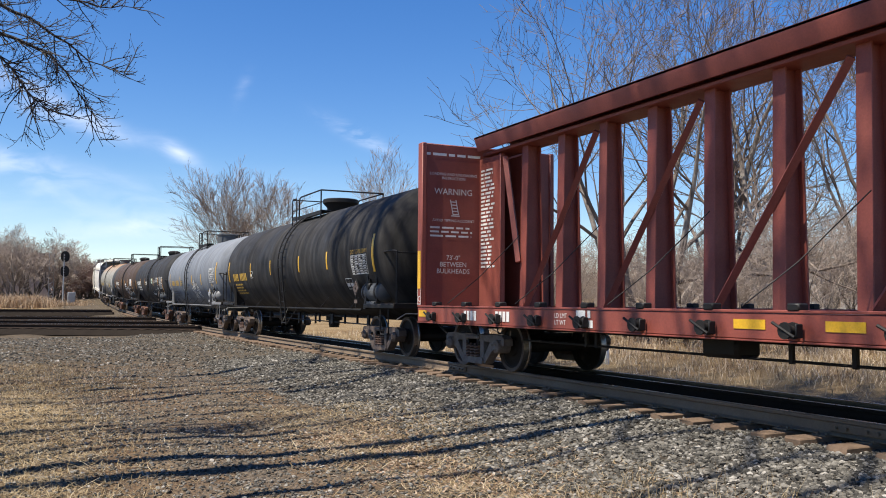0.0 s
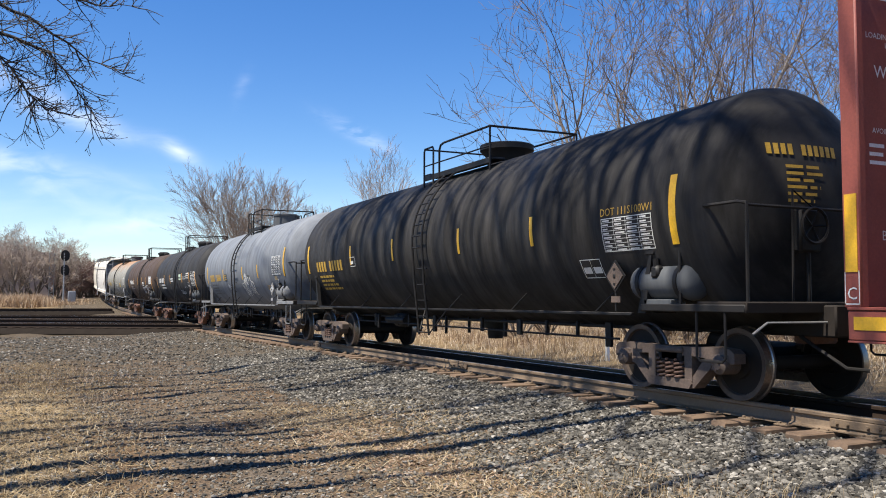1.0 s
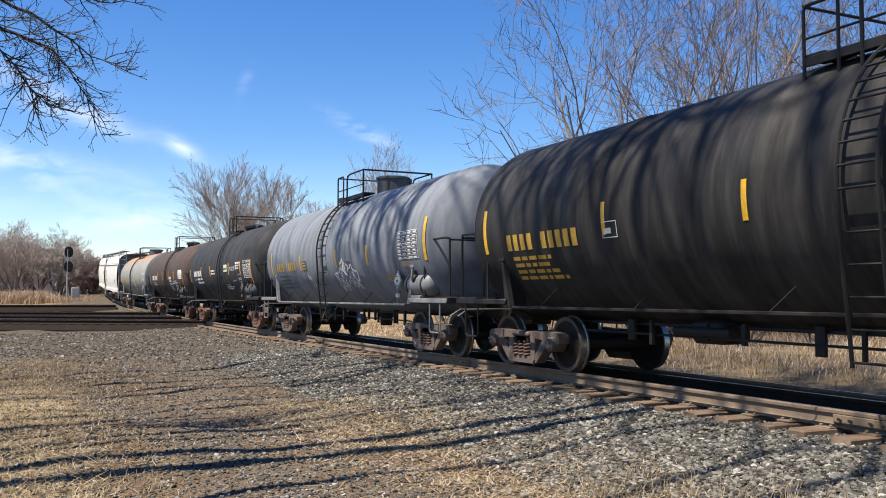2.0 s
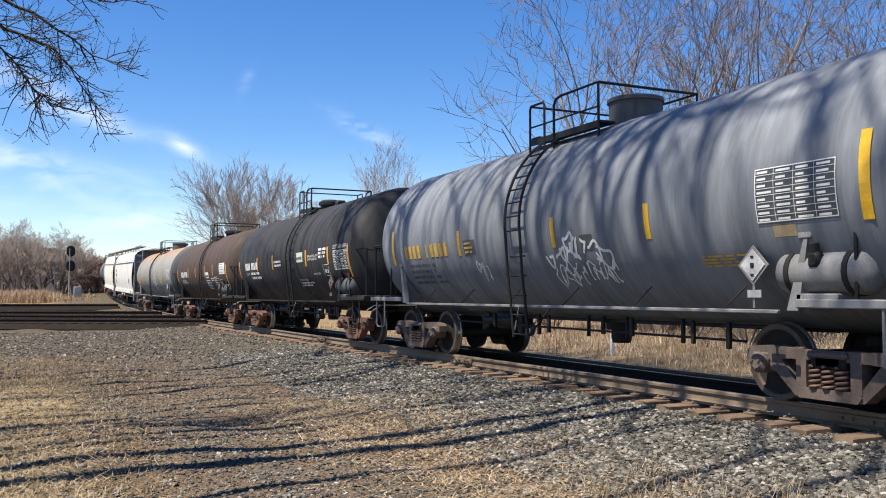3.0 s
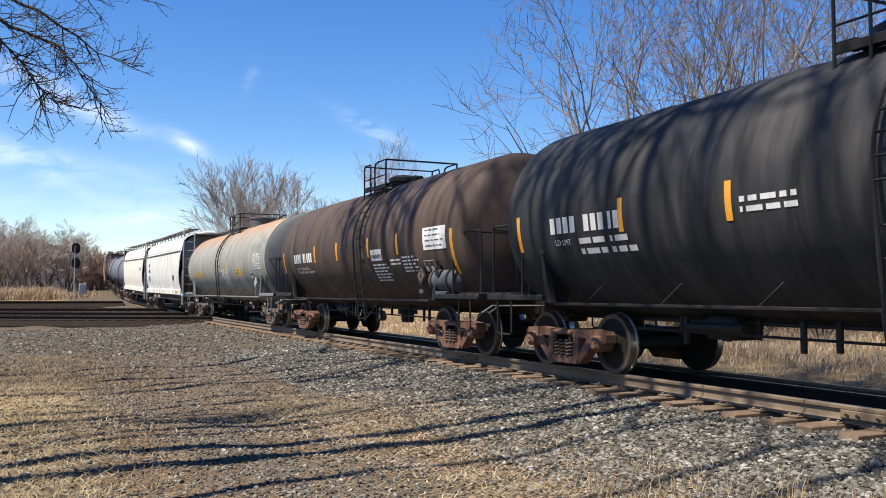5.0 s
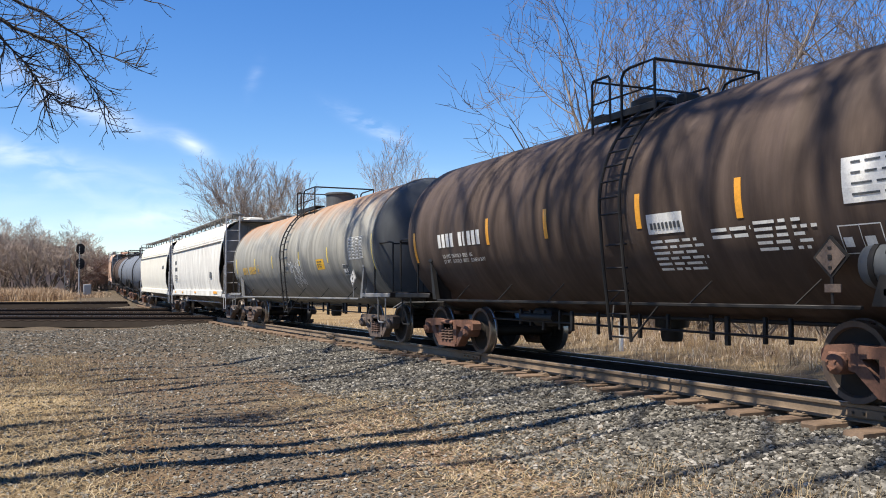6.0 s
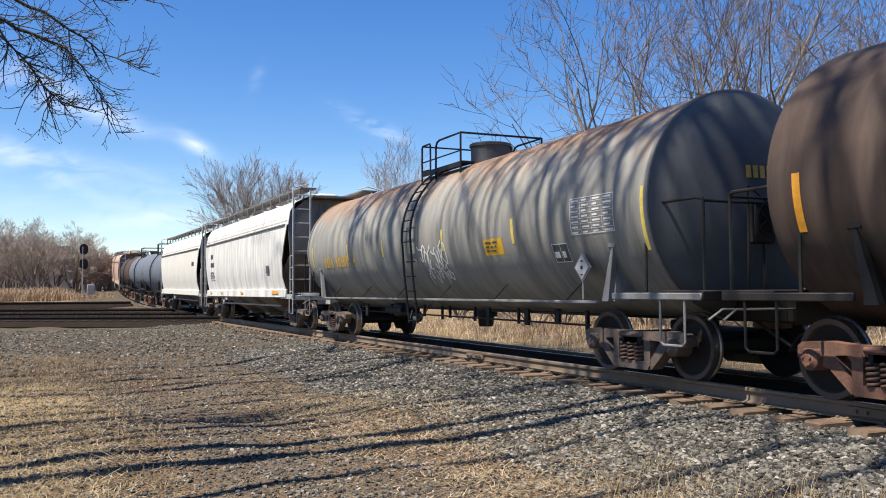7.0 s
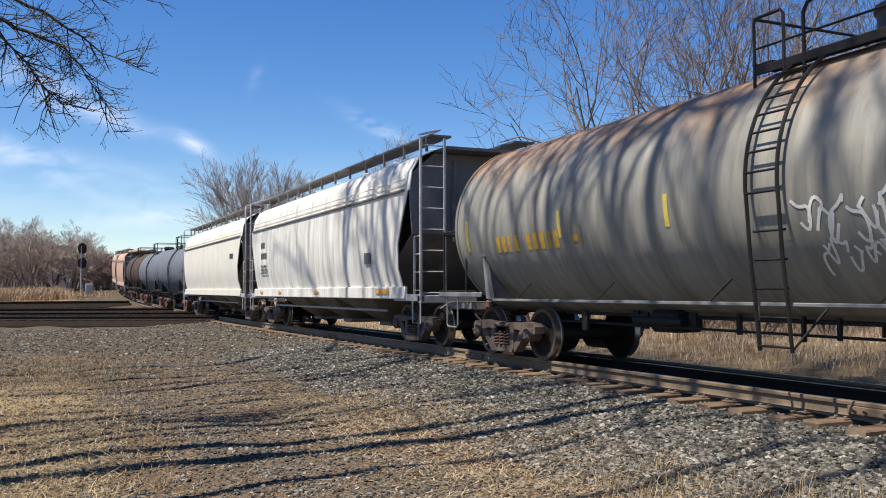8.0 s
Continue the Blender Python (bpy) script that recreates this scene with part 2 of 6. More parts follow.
# near-black: the shade below and between the cars is put into this colour
M["underframe_shaded"] = worn("underframe_shaded", (0.02, 0.017, 0.015), (0.035, 0.027, 0.022), 0.8, scale=5.0, spec=0.2)


# ---------------------------------------------------------------- mesh helpers
class Geo:
    """Collects vertices and faces for one mesh, with a material slot per face."""

    def __init__(self):
        self.v, self.f, self.m = [], [], []

    def add(self, verts, faces, slot=0):
        o = len(self.v)
        self.v += [tuple(p) for p in verts]
        self.f += [tuple(i + o for i in face) for face in faces]
        self.m += [slot] * len(faces)
        return self

    def box(self, c, s, bevel=0.0, turn=None, slot=0):
        hx, hy, hz = (a / 2 for a in s)
        c = Vector(c)
        if bevel <= 0:
            vs = [Vector((x * hx, y * hy, z * hz)) for z in (-1, 1) for y in (-1, 1) for x in (-1, 1)]
            fs = [(0, 2, 3, 1), (4, 5, 7, 6), (0, 1, 5, 4), (2, 6, 7, 3), (0, 4, 6, 2), (1, 3, 7, 5)]
        else:
            b = min(bevel, hx * 0.9, hy * 0.9, hz * 0.9)
            vs, ids = [], {}
            for x in (-1, 1):
                for y in (-1, 1):
                    for z in (-1, 1):
                        for k in range(3):
                            e = [hx, hy, hz]
                            e = [e[i] if i == k else e[i] - b for i in range(3)]
                            ids[x, y, z, k] = len(vs)
                            vs.append(Vector((x * e[0], y * e[1], z * e[2])))
            fs = []
            for k in range(3):
                i, j = (k + 1) % 3, (k + 2) % 3
                for s1 in (-1, 1):
                    loop = []
                    for a, bb in ((-1, -1), (1, -1), (1, 1), (-1, 1)):
                        key = [0, 0, 0]
                        key[k], key[i], key[j] = s1, a, bb
                        loop.append(ids[(*key, k)])
                    fs.append(tuple(loop if s1 > 0 else loop[::-1]))
                for a in (-1, 1):
                    for bb in (-1, 1):
                        key = [0, 0, 0]
                        key[i], key[j] = a, bb
                        p, q = list(key), list(key)
                        p[k], q[k] = -1, 1
                        loop = [ids[(*p, i)], ids[(*q, i)], ids[(*q, j)], ids[(*p, j)]]
                        fs.append(tuple(loop if a * bb < 0 else loop[::-1]))
            for x in (-1, 1):
                for y in (-1, 1):
                    for z in (-1, 1):
                        loop = [ids[x, y, z, k] for k in range(3)]
                        fs.append(tuple(loop if x * y * z > 0 else loop[::-1]))
        if turn is not None:
            vs = [turn @ v for v in vs]
        return self.add([v + c for v in vs], fs, slot)

    def tube(self, pts, r, sides=8, slot=0, caps=True):
        pts = [Vector(p) for p in pts]
        rs = r if isinstance(r, (list, tuple)) else [r] * len(pts)
        rings, prev = [], None
        for i, p in enumerate(pts):
            d = (pts[min(i + 1, len(pts) - 1)] - pts[max(i - 1, 0)]).normalized()
            if prev is None:
                u = d.cross(Vector((0, 0, 1)) if abs(d.z) < 0.9 else Vector((1, 0, 0))).normalized()
            else:
                u = (prev - d * prev.dot(d)).normalized()
            prev = u
            w = d.cross(u)
            rings.append([p + (u * math.cos(2 * math.pi * k / sides) + w * math.sin(2 * math.pi * k / sides)) * rs[i] for k in range(sides)])
        vs = [v for ring in rings for v in ring]
        fs = [(i * sides + k, i * sides + (k + 1) % sides, (i + 1) * sides + (k + 1) % sides, (i + 1) * sides + k)
              for i in range(len(pts) - 1) for k in range(sides)]
        if caps:
            fs += [tuple(range(sides))[::-1], tuple(range((len(pts) - 1) * sides, len(pts) * sides))]
        return self.add(vs, fs, slot)

    def lathe(self, profile, axis, centre=(0, 0, 0), sides=32, slot=0, slots=None, closed=False):
        """profile: (along, radius) pairs turned round the axis 'x', 'y' or 'z' through centre."""
        c = Vector(centre)
        vs, fs, ms = [], [], []
        for a, r in profile:
            for k in range(sides):
                t = 2 * math.pi * k / sides
                p, q = r * math.cos(t), r * math.sin(t)
                vs.append(c + Vector({"x": (a, p, q), "y": (q, a, p), "z": (p, q, a)}[axis]))
        n = len(profile)
        for i in range(n if closed else n - 1):
            j = (i + 1) % n
            for k in range(sides):
                fs.append((i * sides + k, i * sides + (k + 1) % sides, j * sides + (k + 1) % sides, j * sides + k))
                ms.append(slots[i] if slots else slot)
        if not closed:
            for i, rev in ((0, True), (n - 1, False)):
                if profile[i][1] > 1e-4:
                    loop = tuple(range(i * sides, (i + 1) * sides))
                    fs.append(loop[::-1] if rev else loop)
                    ms.append(slots[min(i, n - 2)] if slots else slot)
        o = len(self.v)
        self.v += [tuple(p) for p in vs]
        self.f += [tuple(i + o for i in f) for f in fs]
        self.m += ms
        return self

    def prism(self, outline, axis, a, b, slot=0):
        """An outline of (u, v) pairs drawn out from a to b along the axis ('x': u = y, v = z; 'y': u = x, v = z)."""
        n = len(outline)
        def at(u, v, w):
            return (w, u, v) if axis == "x" else ((u, w, v) if axis == "y" else (u, v, w))
        vs = [at(u, v, a) for u, v in outline] + [at(u, v, b) for u, v in outline]
        fs = [tuple(range(n)), tuple(range(2 * n - 1, n - 1, -1))] + [(i, (i + 1) % n + 0, (i + 1) % n + n, i + n) for i in range(n)]
        return self.add(vs, fs, slot)

    def mesh(self, name, mats, smooth=40):
        me = bpy.data.meshes.new(name)
        me.from_pydata(self.v, [], self.f)
        for mt in (mats if isinstance(mats, (list, tuple)) else [mats]):
            me.materials.append(mt)
        me.polygons.foreach_set("material_index", self.m)
        bm = bmesh.new()
        bm.from_mesh(me)
        bmesh.ops.recalc_face_normals(bm, faces=bm.faces)
        bm.to_mesh(me)
        bm.free()
        if smooth:
            me.polygons.foreach_set("use_smooth", [True] * len(me.polygons))
            me.set_sharp_from_angle(angle=radians(smooth))
        return me


def part(name, geo, mats, parent=None, label="", smooth=40):
    me = geo.mesh(name, mats, smooth) if isinstance(geo, Geo) else geo
    ob = new(name, me)
    ob.parent = parent
    if label:
        ob["label"] = label
    return ob


def raw_mesh(name, v, f, mat, smooth=False):
    """A large mesh straight from numpy arrays of equal-sided faces."""
    me = bpy.data.meshes.new(name)
    v, f = np.asarray(v, dtype=np.float32), np.asarray(f, dtype=np.int32)
    k = f.shape[1]
    me.vertices.add(len(v))
    me.vertices.foreach_set("co", v.ravel())
    me.loops.add(f.size)
    me.loops.foreach_set("vertex_index", f.ravel())
    me.polygons.add(len(f))
    me.polygons.foreach_set("loop_start", np.arange(0, f.size, k, dtype=np.int32))
    me.materials.append(mat)
    me.update(calc_edges=True)
    me.polygons.foreach_set("use_smooth", [smooth] * len(f))
    return me


# ---------------------------------------------------------------- the lie of the land
TRACK_X, RAIL_Z = 8.38, 0.45          # the main track's centre line and rail top by the camera


def rise(y):
    """The ground climbs gently beyond the crossing."""
    y = np.minimum(np.asarray(y, dtype=float), 112.0)
    return 0.00028 * np.maximum(0.0, y - 35.0) ** 2


def bend(y):
    """The main track leaves its straight to the right, far off."""
    y = np.asarray(y, dtype=float)
    return 0.00062 * np.maximum(0.0, y - 68.0) ** 2


def wobble(x, y):
    return (0.02 * np.sin(1.7 * x + 0.6 * y) + 0.016 * np.sin(0.9 * y - 2.1 * x + 1.0) + 0.009 * np.sin(5.1 * x + 3.3 * y)
            + 0.006 * np.sin(9.7 * y - 4.0 * x))


def land(x, y):
    x, y = np.asarray(x, dtype=float), np.asarray(y, dtype=float)
    u = x - TRACK_X - bend(y)
    toe = 0.25 * np.sin(0.7 * y) + 0.15 * np.sin(1.9 * y + 1.0)
    bed = np.interp(u + toe * np.clip((-1.9 - u) / 1.0, 0, 1), [-60, -4.3, -3.6, -1.75, -1.35, 1.75, 2.1, 3.6, 5.0, 14, 40, 120], [0, 0, 0.04, 0.17, 0.195, 0.195, 0.16, 0.04, 0.06, 0.3, 0.5, 1.2])
    rough = np.clip((np.abs(u) - 1.6) / 0.8, 0.25, 1.0)
    return bed + rise(y) + wobble(x, y) * rough


def axis_steps(pieces):
    out = []
    for a, b, n in pieces:
        out += list(np.linspace(a, b, n, endpoint=False))
    return np.array(out + [pieces[-1][1]])


def ground_material():
    m, nt, b, v = start_material("ground_cover", 0.95)
    sep = nt.nodes.new("ShaderNodeSeparateXYZ")
    nt.links.new(v, sep.inputs[0])
    X, Y = sep.outputs["X"], sep.outputs["Y"]
    big = noise_node(nt, v, 0.35, 5.0)
    mid = noise_node(nt, v, 1.6, 6.0)
    fine = noise_node(nt, v, 14.0, 5.0, 0.7)
    lane = noise_node(nt, v, 1.0, 4.0, 0.6, (1.1, 0.16, 1.0))
    vor = nt.nodes.new("ShaderNodeTexVoronoi")
    vor.inputs["Scale"].default_value = 26.0
    nt.links.new(v, vor.inputs["Vector"])
    cell = nt.nodes.new("ShaderNodeSeparateColor")
    nt.links.new(vor.outputs["Color"], cell.inputs[0])
    stone = ramp(nt, [(0.0, (0.075, 0.068, 0.058)), (0.45, (0.14, 0.128, 0.11)), (0.8, (0.22, 0.2, 0.172)), (1.0, (0.34, 0.315, 0.275))])
    nt.links.new(cell.outputs[0], stone.inputs[0])
    dirt = mixc(nt, span(nt, mid, 0.35, 0.7), (0.15, 0.098, 0.06), (0.27, 0.205, 0.14))
    dirt = mixc(nt, span(nt, fine, 0.4, 0.75, 0.0, 0.7), dirt, (0.36, 0.29, 0.21))
    straw = mixc(nt, span(nt, fine, 0.3, 0.7), (0.32, 0.24, 0.13), (0.52, 0.43, 0.28))
    # gravel strewn over the lot in worn lanes
    gravel = mixc(nt, 0.35, stone.outputs[0], (0.25, 0.2, 0.15))
    lot = mixc(nt, span(nt, math2(nt, "ADD", math2(nt, "MULTIPLY", lane, 0.6), math2(nt, "MULTIPLY", mid, 0.4)), 0.42, 0.58), dirt, gravel)
    lot = mixc(nt, span(nt, math2(nt, "ADD", Y, math2(nt, "MULTIPLY", math2(nt, "SUBTRACT", mid, 0.5), 9.0)), 17.0, 25.0), lot, mixc(nt, 0.7, dirt, gravel))
    edge = math2(nt, "ADD", X, math2(nt, "MULTIPLY", math2(nt, "SUBTRACT", mid, 0.5), 2.2))
    # dead grass on the lot's far side and by the toe of the ballast
    side = span(nt, math2(nt, "ADD", edge, math2(nt, "MULTIPLY", math2(nt, "SUBTRACT", big, 0.5), 3.0)), 0.7, -0.4)
    side = math2(nt, "MULTIPLY", side, span(nt, fine, 0.25, 0.5))
    lot = mixc(nt, side, lot, straw)
    # a bleached patch of flattened grass, and dark stubble behind it
    dx, dy = math2(nt, "ADD", X, 0.75), math2(nt, "MULTIPLY", math2(nt, "SUBTRACT", Y, 14.0), 0.75)
    far = math2(nt, "SQRT", math2(nt, "ADD", math2(nt, "MULTIPLY", dx, dx), math2(nt, "MULTIPLY", dy, dy)), 0.0)
    patch = span(nt, math2(nt, "ADD", far, math2(nt, "MULTIPLY", math2(nt, "SUBTRACT", mid, 0.5), 1.6)), 1.5, 0.9)
    lot = mixc(nt, patch, lot, mixc(nt, span(nt, fine, 0.3, 0.7), (0.45, 0.35, 0.2), (0.62, 0.52, 0.34)))
    stub = math2(nt, "MULTIPLY", span(nt, math2(nt, "ADD", Y, math2(nt, "MULTIPLY", mid, 3.0)), 17.3, 18.2), span(nt, edge, 3.2, 1.6))
    lot = mixc(nt, math2(nt, "MULTIPLY", stub, 0.75), lot, mixc(nt, span(nt, fine, 0.3, 0.7), (0.09, 0.07, 0.045), (0.24, 0.18, 0.1)))
    bed = span(nt, edge, 4.0, 4.7)
    far_lot = span(nt, math2(nt, "ADD", Y, math2(nt, "MULTIPLY", math2(nt, "SUBTRACT", mid, 0.5), 12.0)), 18.0, 27.0)
    col = mixc(nt, bed, lot, stone.outputs[0])
    col = mixc(nt, math2(nt, "MULTIPLY", far_lot, 0.85), col, mixc(nt, 0.5, mixc(nt, 1.0, stone.outputs[0], (0.72, 0.7, 0.66), "MULTIPLY"), mixc(nt, span(nt, mid, 0.35, 0.65), (0.13, 0.11, 0.085), (0.24, 0.2, 0.15))))
    # straight band at the crossing, darkened in colour for the shade there
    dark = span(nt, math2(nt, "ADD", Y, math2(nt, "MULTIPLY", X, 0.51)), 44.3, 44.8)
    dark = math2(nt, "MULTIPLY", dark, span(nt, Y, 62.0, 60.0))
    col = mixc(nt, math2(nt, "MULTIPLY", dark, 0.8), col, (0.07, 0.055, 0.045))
    # between the rails: oil stain, with the train's shade mixed into the colour
    oil_shade = math2(nt, "MULTIPLY", span(nt, X, 7.66, 7.76), span(nt, X, 9.3, 9.0))
    col = mixc(nt, math2(nt, "MULTIPLY", oil_shade, span(nt, Y, 70.0, 60.0, 0.0, 0.85)), col, (0.025, 0.021, 0.018))
    field = span(nt, edge, 11.9, 13.2)
    field2 = mixc(nt, span(nt, big, 0.35, 0.65), straw, mixc(nt, mid, (0.36, 0.27, 0.16), (0.24, 0.17, 0.1)))
    col = mixc(nt, field, col, field2)
    beyond = span(nt, Y, 76.0, 84.0)
    offline = span(nt, edge, 4.0, 2.0)
    col = mixc(nt, math2(nt, "MULTIPLY", beyond, offline), col, field2)
    specks = noise_node(nt, v, 38.0, 3.0, 0.8)
    col = mixc(nt, span(nt, specks, 0.5, 0.72, 0.0, 0.75), col, mixc(nt, 1.0, col, (0.3, 0.27, 0.24), "MULTIPLY"))
    col = mixc(nt, 1.0, col, (0.74, 0.68, 0.61), "MULTIPLY")
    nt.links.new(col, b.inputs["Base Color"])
    b.inputs["Specular IOR Level"].default_value = 0.1
    h = math2(nt, "ADD", math2(nt, "MULTIPLY", vor.outputs["Distance"], -0.6), fine)
    add_bump(nt, b, math2(nt, "ADD", h, mid), 1.0, 0.06)
    return m


def make_ground():
    xs = axis_steps([(-1500, -60, 8), (-60, -8, 14), (-8, -2, 24), (-2, 9, 90), (9, 14, 25), (14, 60, 46), (60, 1500, 12)])
    ys = axis_steps([(-1500, -60, 8), (-60, 0, 20), (0, 4, 20), (4, 22, 140), (22, 60, 70), (60, 130, 40), (130, 2500, 14)])
    gx, gy = np.meshgrid(xs, ys)
    gz = land(gx, gy)
    v = np.stack([gx, gy, gz], -1).reshape(-1, 3)
    nx, ny = len(xs), len(ys)
    i = (np.arange(ny - 1)[:, None] * nx + np.arange(nx - 1)).ravel()
    f = np.stack([i, i + 1, i + nx + 1, i + nx], -1)
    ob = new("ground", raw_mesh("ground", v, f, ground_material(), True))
    tagged(ob, "gravel and dirt lot with ballast bank and straw-coloured field", "ground", kind="structure")


make_ground()


# ---------------------------------------------------------------- tracks
def rail_section():
    """Half-height profile of a flat-bottomed rail: (across, up) from its foot; 0.18 m high."""
    side = [(0.07, 0.0), (0.07, 0.012), (0.02, 0.03), (0.011, 0.05), (0.011, 0.125), (0.036, 0.138), (0.037, 0.168), (0.028, 0.18)]
    return [(-u, v) for u, v in side] + side[::-1]


def make_rail(name, path, parent, label="", side="rail_side"):
    """A rail swept along path points (x, y, z of its foot)."""
    sec = rail_section()
    n = len(sec)
    g = Geo()
    pts = [Vector(p) for p in path]
    vs = []
    for i, p in enumerate(pts):
        d = (pts[min(i + 1, len(pts) - 1)] - pts[max(i - 1, 0)]).normalized()
        w = Vector((d.y, -d.x, 0)).normalized()
        vs += [p + w * u + Vector((0, 0, v)) for u, v in sec]
    fs = [(i * n + k, i * n + (k + 1) % n, (i + 1) * n + (k + 1) % n, (i + 1) * n + k) for i in range(len(pts) - 1) for k in range(n)]
    fs += [tuple(range(n)), tuple(range((len(pts) - 1) * n, len(pts) * n))]
    g.add(vs, fs)
    ob = part(name, g, [M[side], M["rail_top"]], parent, label, smooth=25)
    me = ob.data
    idx = [1 if pl.normal.z > 0.7 and pl.center.z > 0 and any(abs(pl.center.z - (pts[0].z + 0.18 + float(rise(pl.center.y)) - float(rise(pts[0].y)))) < 0.02 for _ in (0,)) else 0 for pl in me.polygons]
    me.polygons.foreach_set("material_index", idx)
    return ob


def make_main_track():
    tr = tagged(new("track"), "main railway track with worn steel rails on timber ties", "track", kind="structure")
    ys = list(np.linspace(-40, 66, 27)) + list(np.linspace(70, 240, 40))
    foot = RAIL_Z - 0.18
    for off in (-0.755, 0.755):
        make_rail("rail", [(TRACK_X + float(bend(y)) + off, y, foot + float(rise(y))) for y in ys], tr)
    # guard rail takes the darkened steel in place of the train's shade
    make_rail("guard_rail", [(TRACK_X + 0.30, y, foot - 0.01) for y in (-20, 0, 20, 37)], tr, "inner guard rail laid between the running rails", "rail_shaded")
    # bolted joint plates on the near rail
    for y in (6.2, 15.1, 24.0):
        g = Geo().box((TRACK_X - 0.755 - 0.03, y, foot + 0.085), (0.03, 0.7, 0.09), 0.008)
        for k in (-0.25, -0.12, 0.12, 0.25):
            g.tube([(TRACK_X - 0.8, y + k, foot + 0.085), (TRACK_X - 0.835, y + k, foot + 0.085)], 0.018, 6)
        part("joint_bar", g, M["rail_side"], tr)
    # ties, a few shared shapes
    rng = random.Random(5)
    shapes = []
    for k in range(5):
        g = Geo().box((0, 0, -0.085), (2.5, 0.215 + 0.02 * rng.random(), 0.17), 0.014)
        g.v = [(x + rng.uniform(-0.02, 0.02), y + rng.uniform(-0.008, 0.008), z + rng.uniform(-0.006, 0.006)) for x, y, z in g.v]
        shapes.append(g.mesh("tie", M["tie_wood"], 30))
    plate = Geo()
    for off in (-0.755, 0.755):
        plate.box((off, 0, 0.003), (0.34, 0.19, 0.018), 0.004)
        for a in (-0.11, 0.11):
            plate.box((off + a, 0.06, 0.02), (0.035, 0.03, 0.025), 0.006)
            plate.box((off + a, -0.06, 0.02), (0.035, 0.03, 0.025), 0.006)
    plate = plate.mesh("tie_plate", M["rail_side"], 30)
    y, k = -6.0, 0
    while y < 72:
        ob = part("tie", rng.choice(shapes), None, tr)
        ob.matrix_basis = pose(TRACK_X + float(bend(y)) + rng.uniform(-0.07, 0.07), y, RAIL_Z - 0.19 + float(rise(y)) + rng.uniform(-0.008, 0.004), 0, 0, rng.uniform(-1.5, 1.5))
        if y < 26:
            pl = part("tie_plate", plate, None, tr)
            pl.matrix_basis = pose(TRACK_X, y, RAIL_Z - 0.187)
        y += 0.53 + rng.uniform(-0.05, 0.05)


make_main_track()


def make_crossing_track(a, b, name, label, lift=0.0):
    """A track from a to b that cuts across the main line."""
    tr = tagged(new(name), label, "track", kind="structure")
    d = (Vector(b) - Vector(a)).normalized()
    w = Vector((-d.y, d.x))
    n = 30
    for off in (-0.755, 0.755):
        pts = []
        for i in range(n + 1):
            p = Vector(a).lerp(Vector(b), i / n) + w * off
            pts.append((p.x, p.y, RAIL_Z - 0.18 + float(rise(p.y)) + lift))
        make_rail("rail", pts, tr, "", "rail_shaded")
    bank = Geo()
    for i in range(n):
        p, q = Vector(a).lerp(Vector(b), i / n), Vector(a).lerp(Vector(b), (i + 1) / n)
        for s, t, zz in ((-1.65, -1.3, (0.0, 0.24)), (-1.3, 1.3, (0.24, 0.24)), (1.3, 1.65, (0.24, 0.0))):
            vs = [(*(p + w * s), zz[0] + float(rise(p.y)) + lift), (*(q + w * s), zz[0] + float(rise(q.y)) + lift),
                  (*(q + w * t), zz[1] + float(rise(q.y)) + lift), (*(p + w * t), zz[1] + float(rise(p.y)) + lift)]
            bank.add(vs, [(0, 1, 2, 3)])
    part("ballast_bed", bank, M["dark_ballast_shaded"], tr)
    tie = Geo().box((0, 0, 0), (0.23, 2.6, 0.16), 0.012).mesh("tie", M["tie_shaded"], 30)
    length = (Vector(b) - Vector(a)).length
    for i in range(min(90, int(length / 0.6))):
        p = Vector(a) + d * (i * 0.6)
        ob = part("tie", tie, None, tr)
        ob.matrix_basis = pose(p.x, p.y, RAIL_Z - 0.255 + float(rise(p.y)) + lift, 0, 0, math.degrees(math.atan2(d.y, d.x)))


# dark brown ballast, its colour deepened for shade round the crossing rails
M["dark_ballast_shaded"] = worn("dark_ballast_shaded", (0.02, 0.016, 0.013), (0.035, 0.028, 0.022), 0.95, scale=2.0, grain=18.0, bump=0.7, dist=0.03, spec=0.03)
make_crossing_track((11.5, 40.0), (-24.0, 58.0), "crossing_track", "rusty track crossing the main line on dark ballast, deepened for shade", 0.02)
make_crossing_track((12.5, 46.5), (-24.0, 63.0), "crossing_track", "rusty track crossing the main line on dark ballast, deepened for shade", 0.02)
make_crossing_track((13.5, 55.0), (-24.0, 66.0), "crossing_track", "rusty track crossing the main line on dark ballast, deepened for shade", 0.02)
make_crossing_track((6.6, 73.0), (-30.0, 75.0), "siding_track", "single far track on a low ballast bank", 0.04)


# ---------------------------------------------------------------- trees
def tilt(d, angle, roll):
    a = d.cross(Vector((0, 0, 1)) if abs(d.z) < 0.95 else Vector((1, 0, 0))).normalized()
    return Matrix.Rotation(roll, 3, d) @ (Matrix.Rotation(angle, 3, a) @ d)


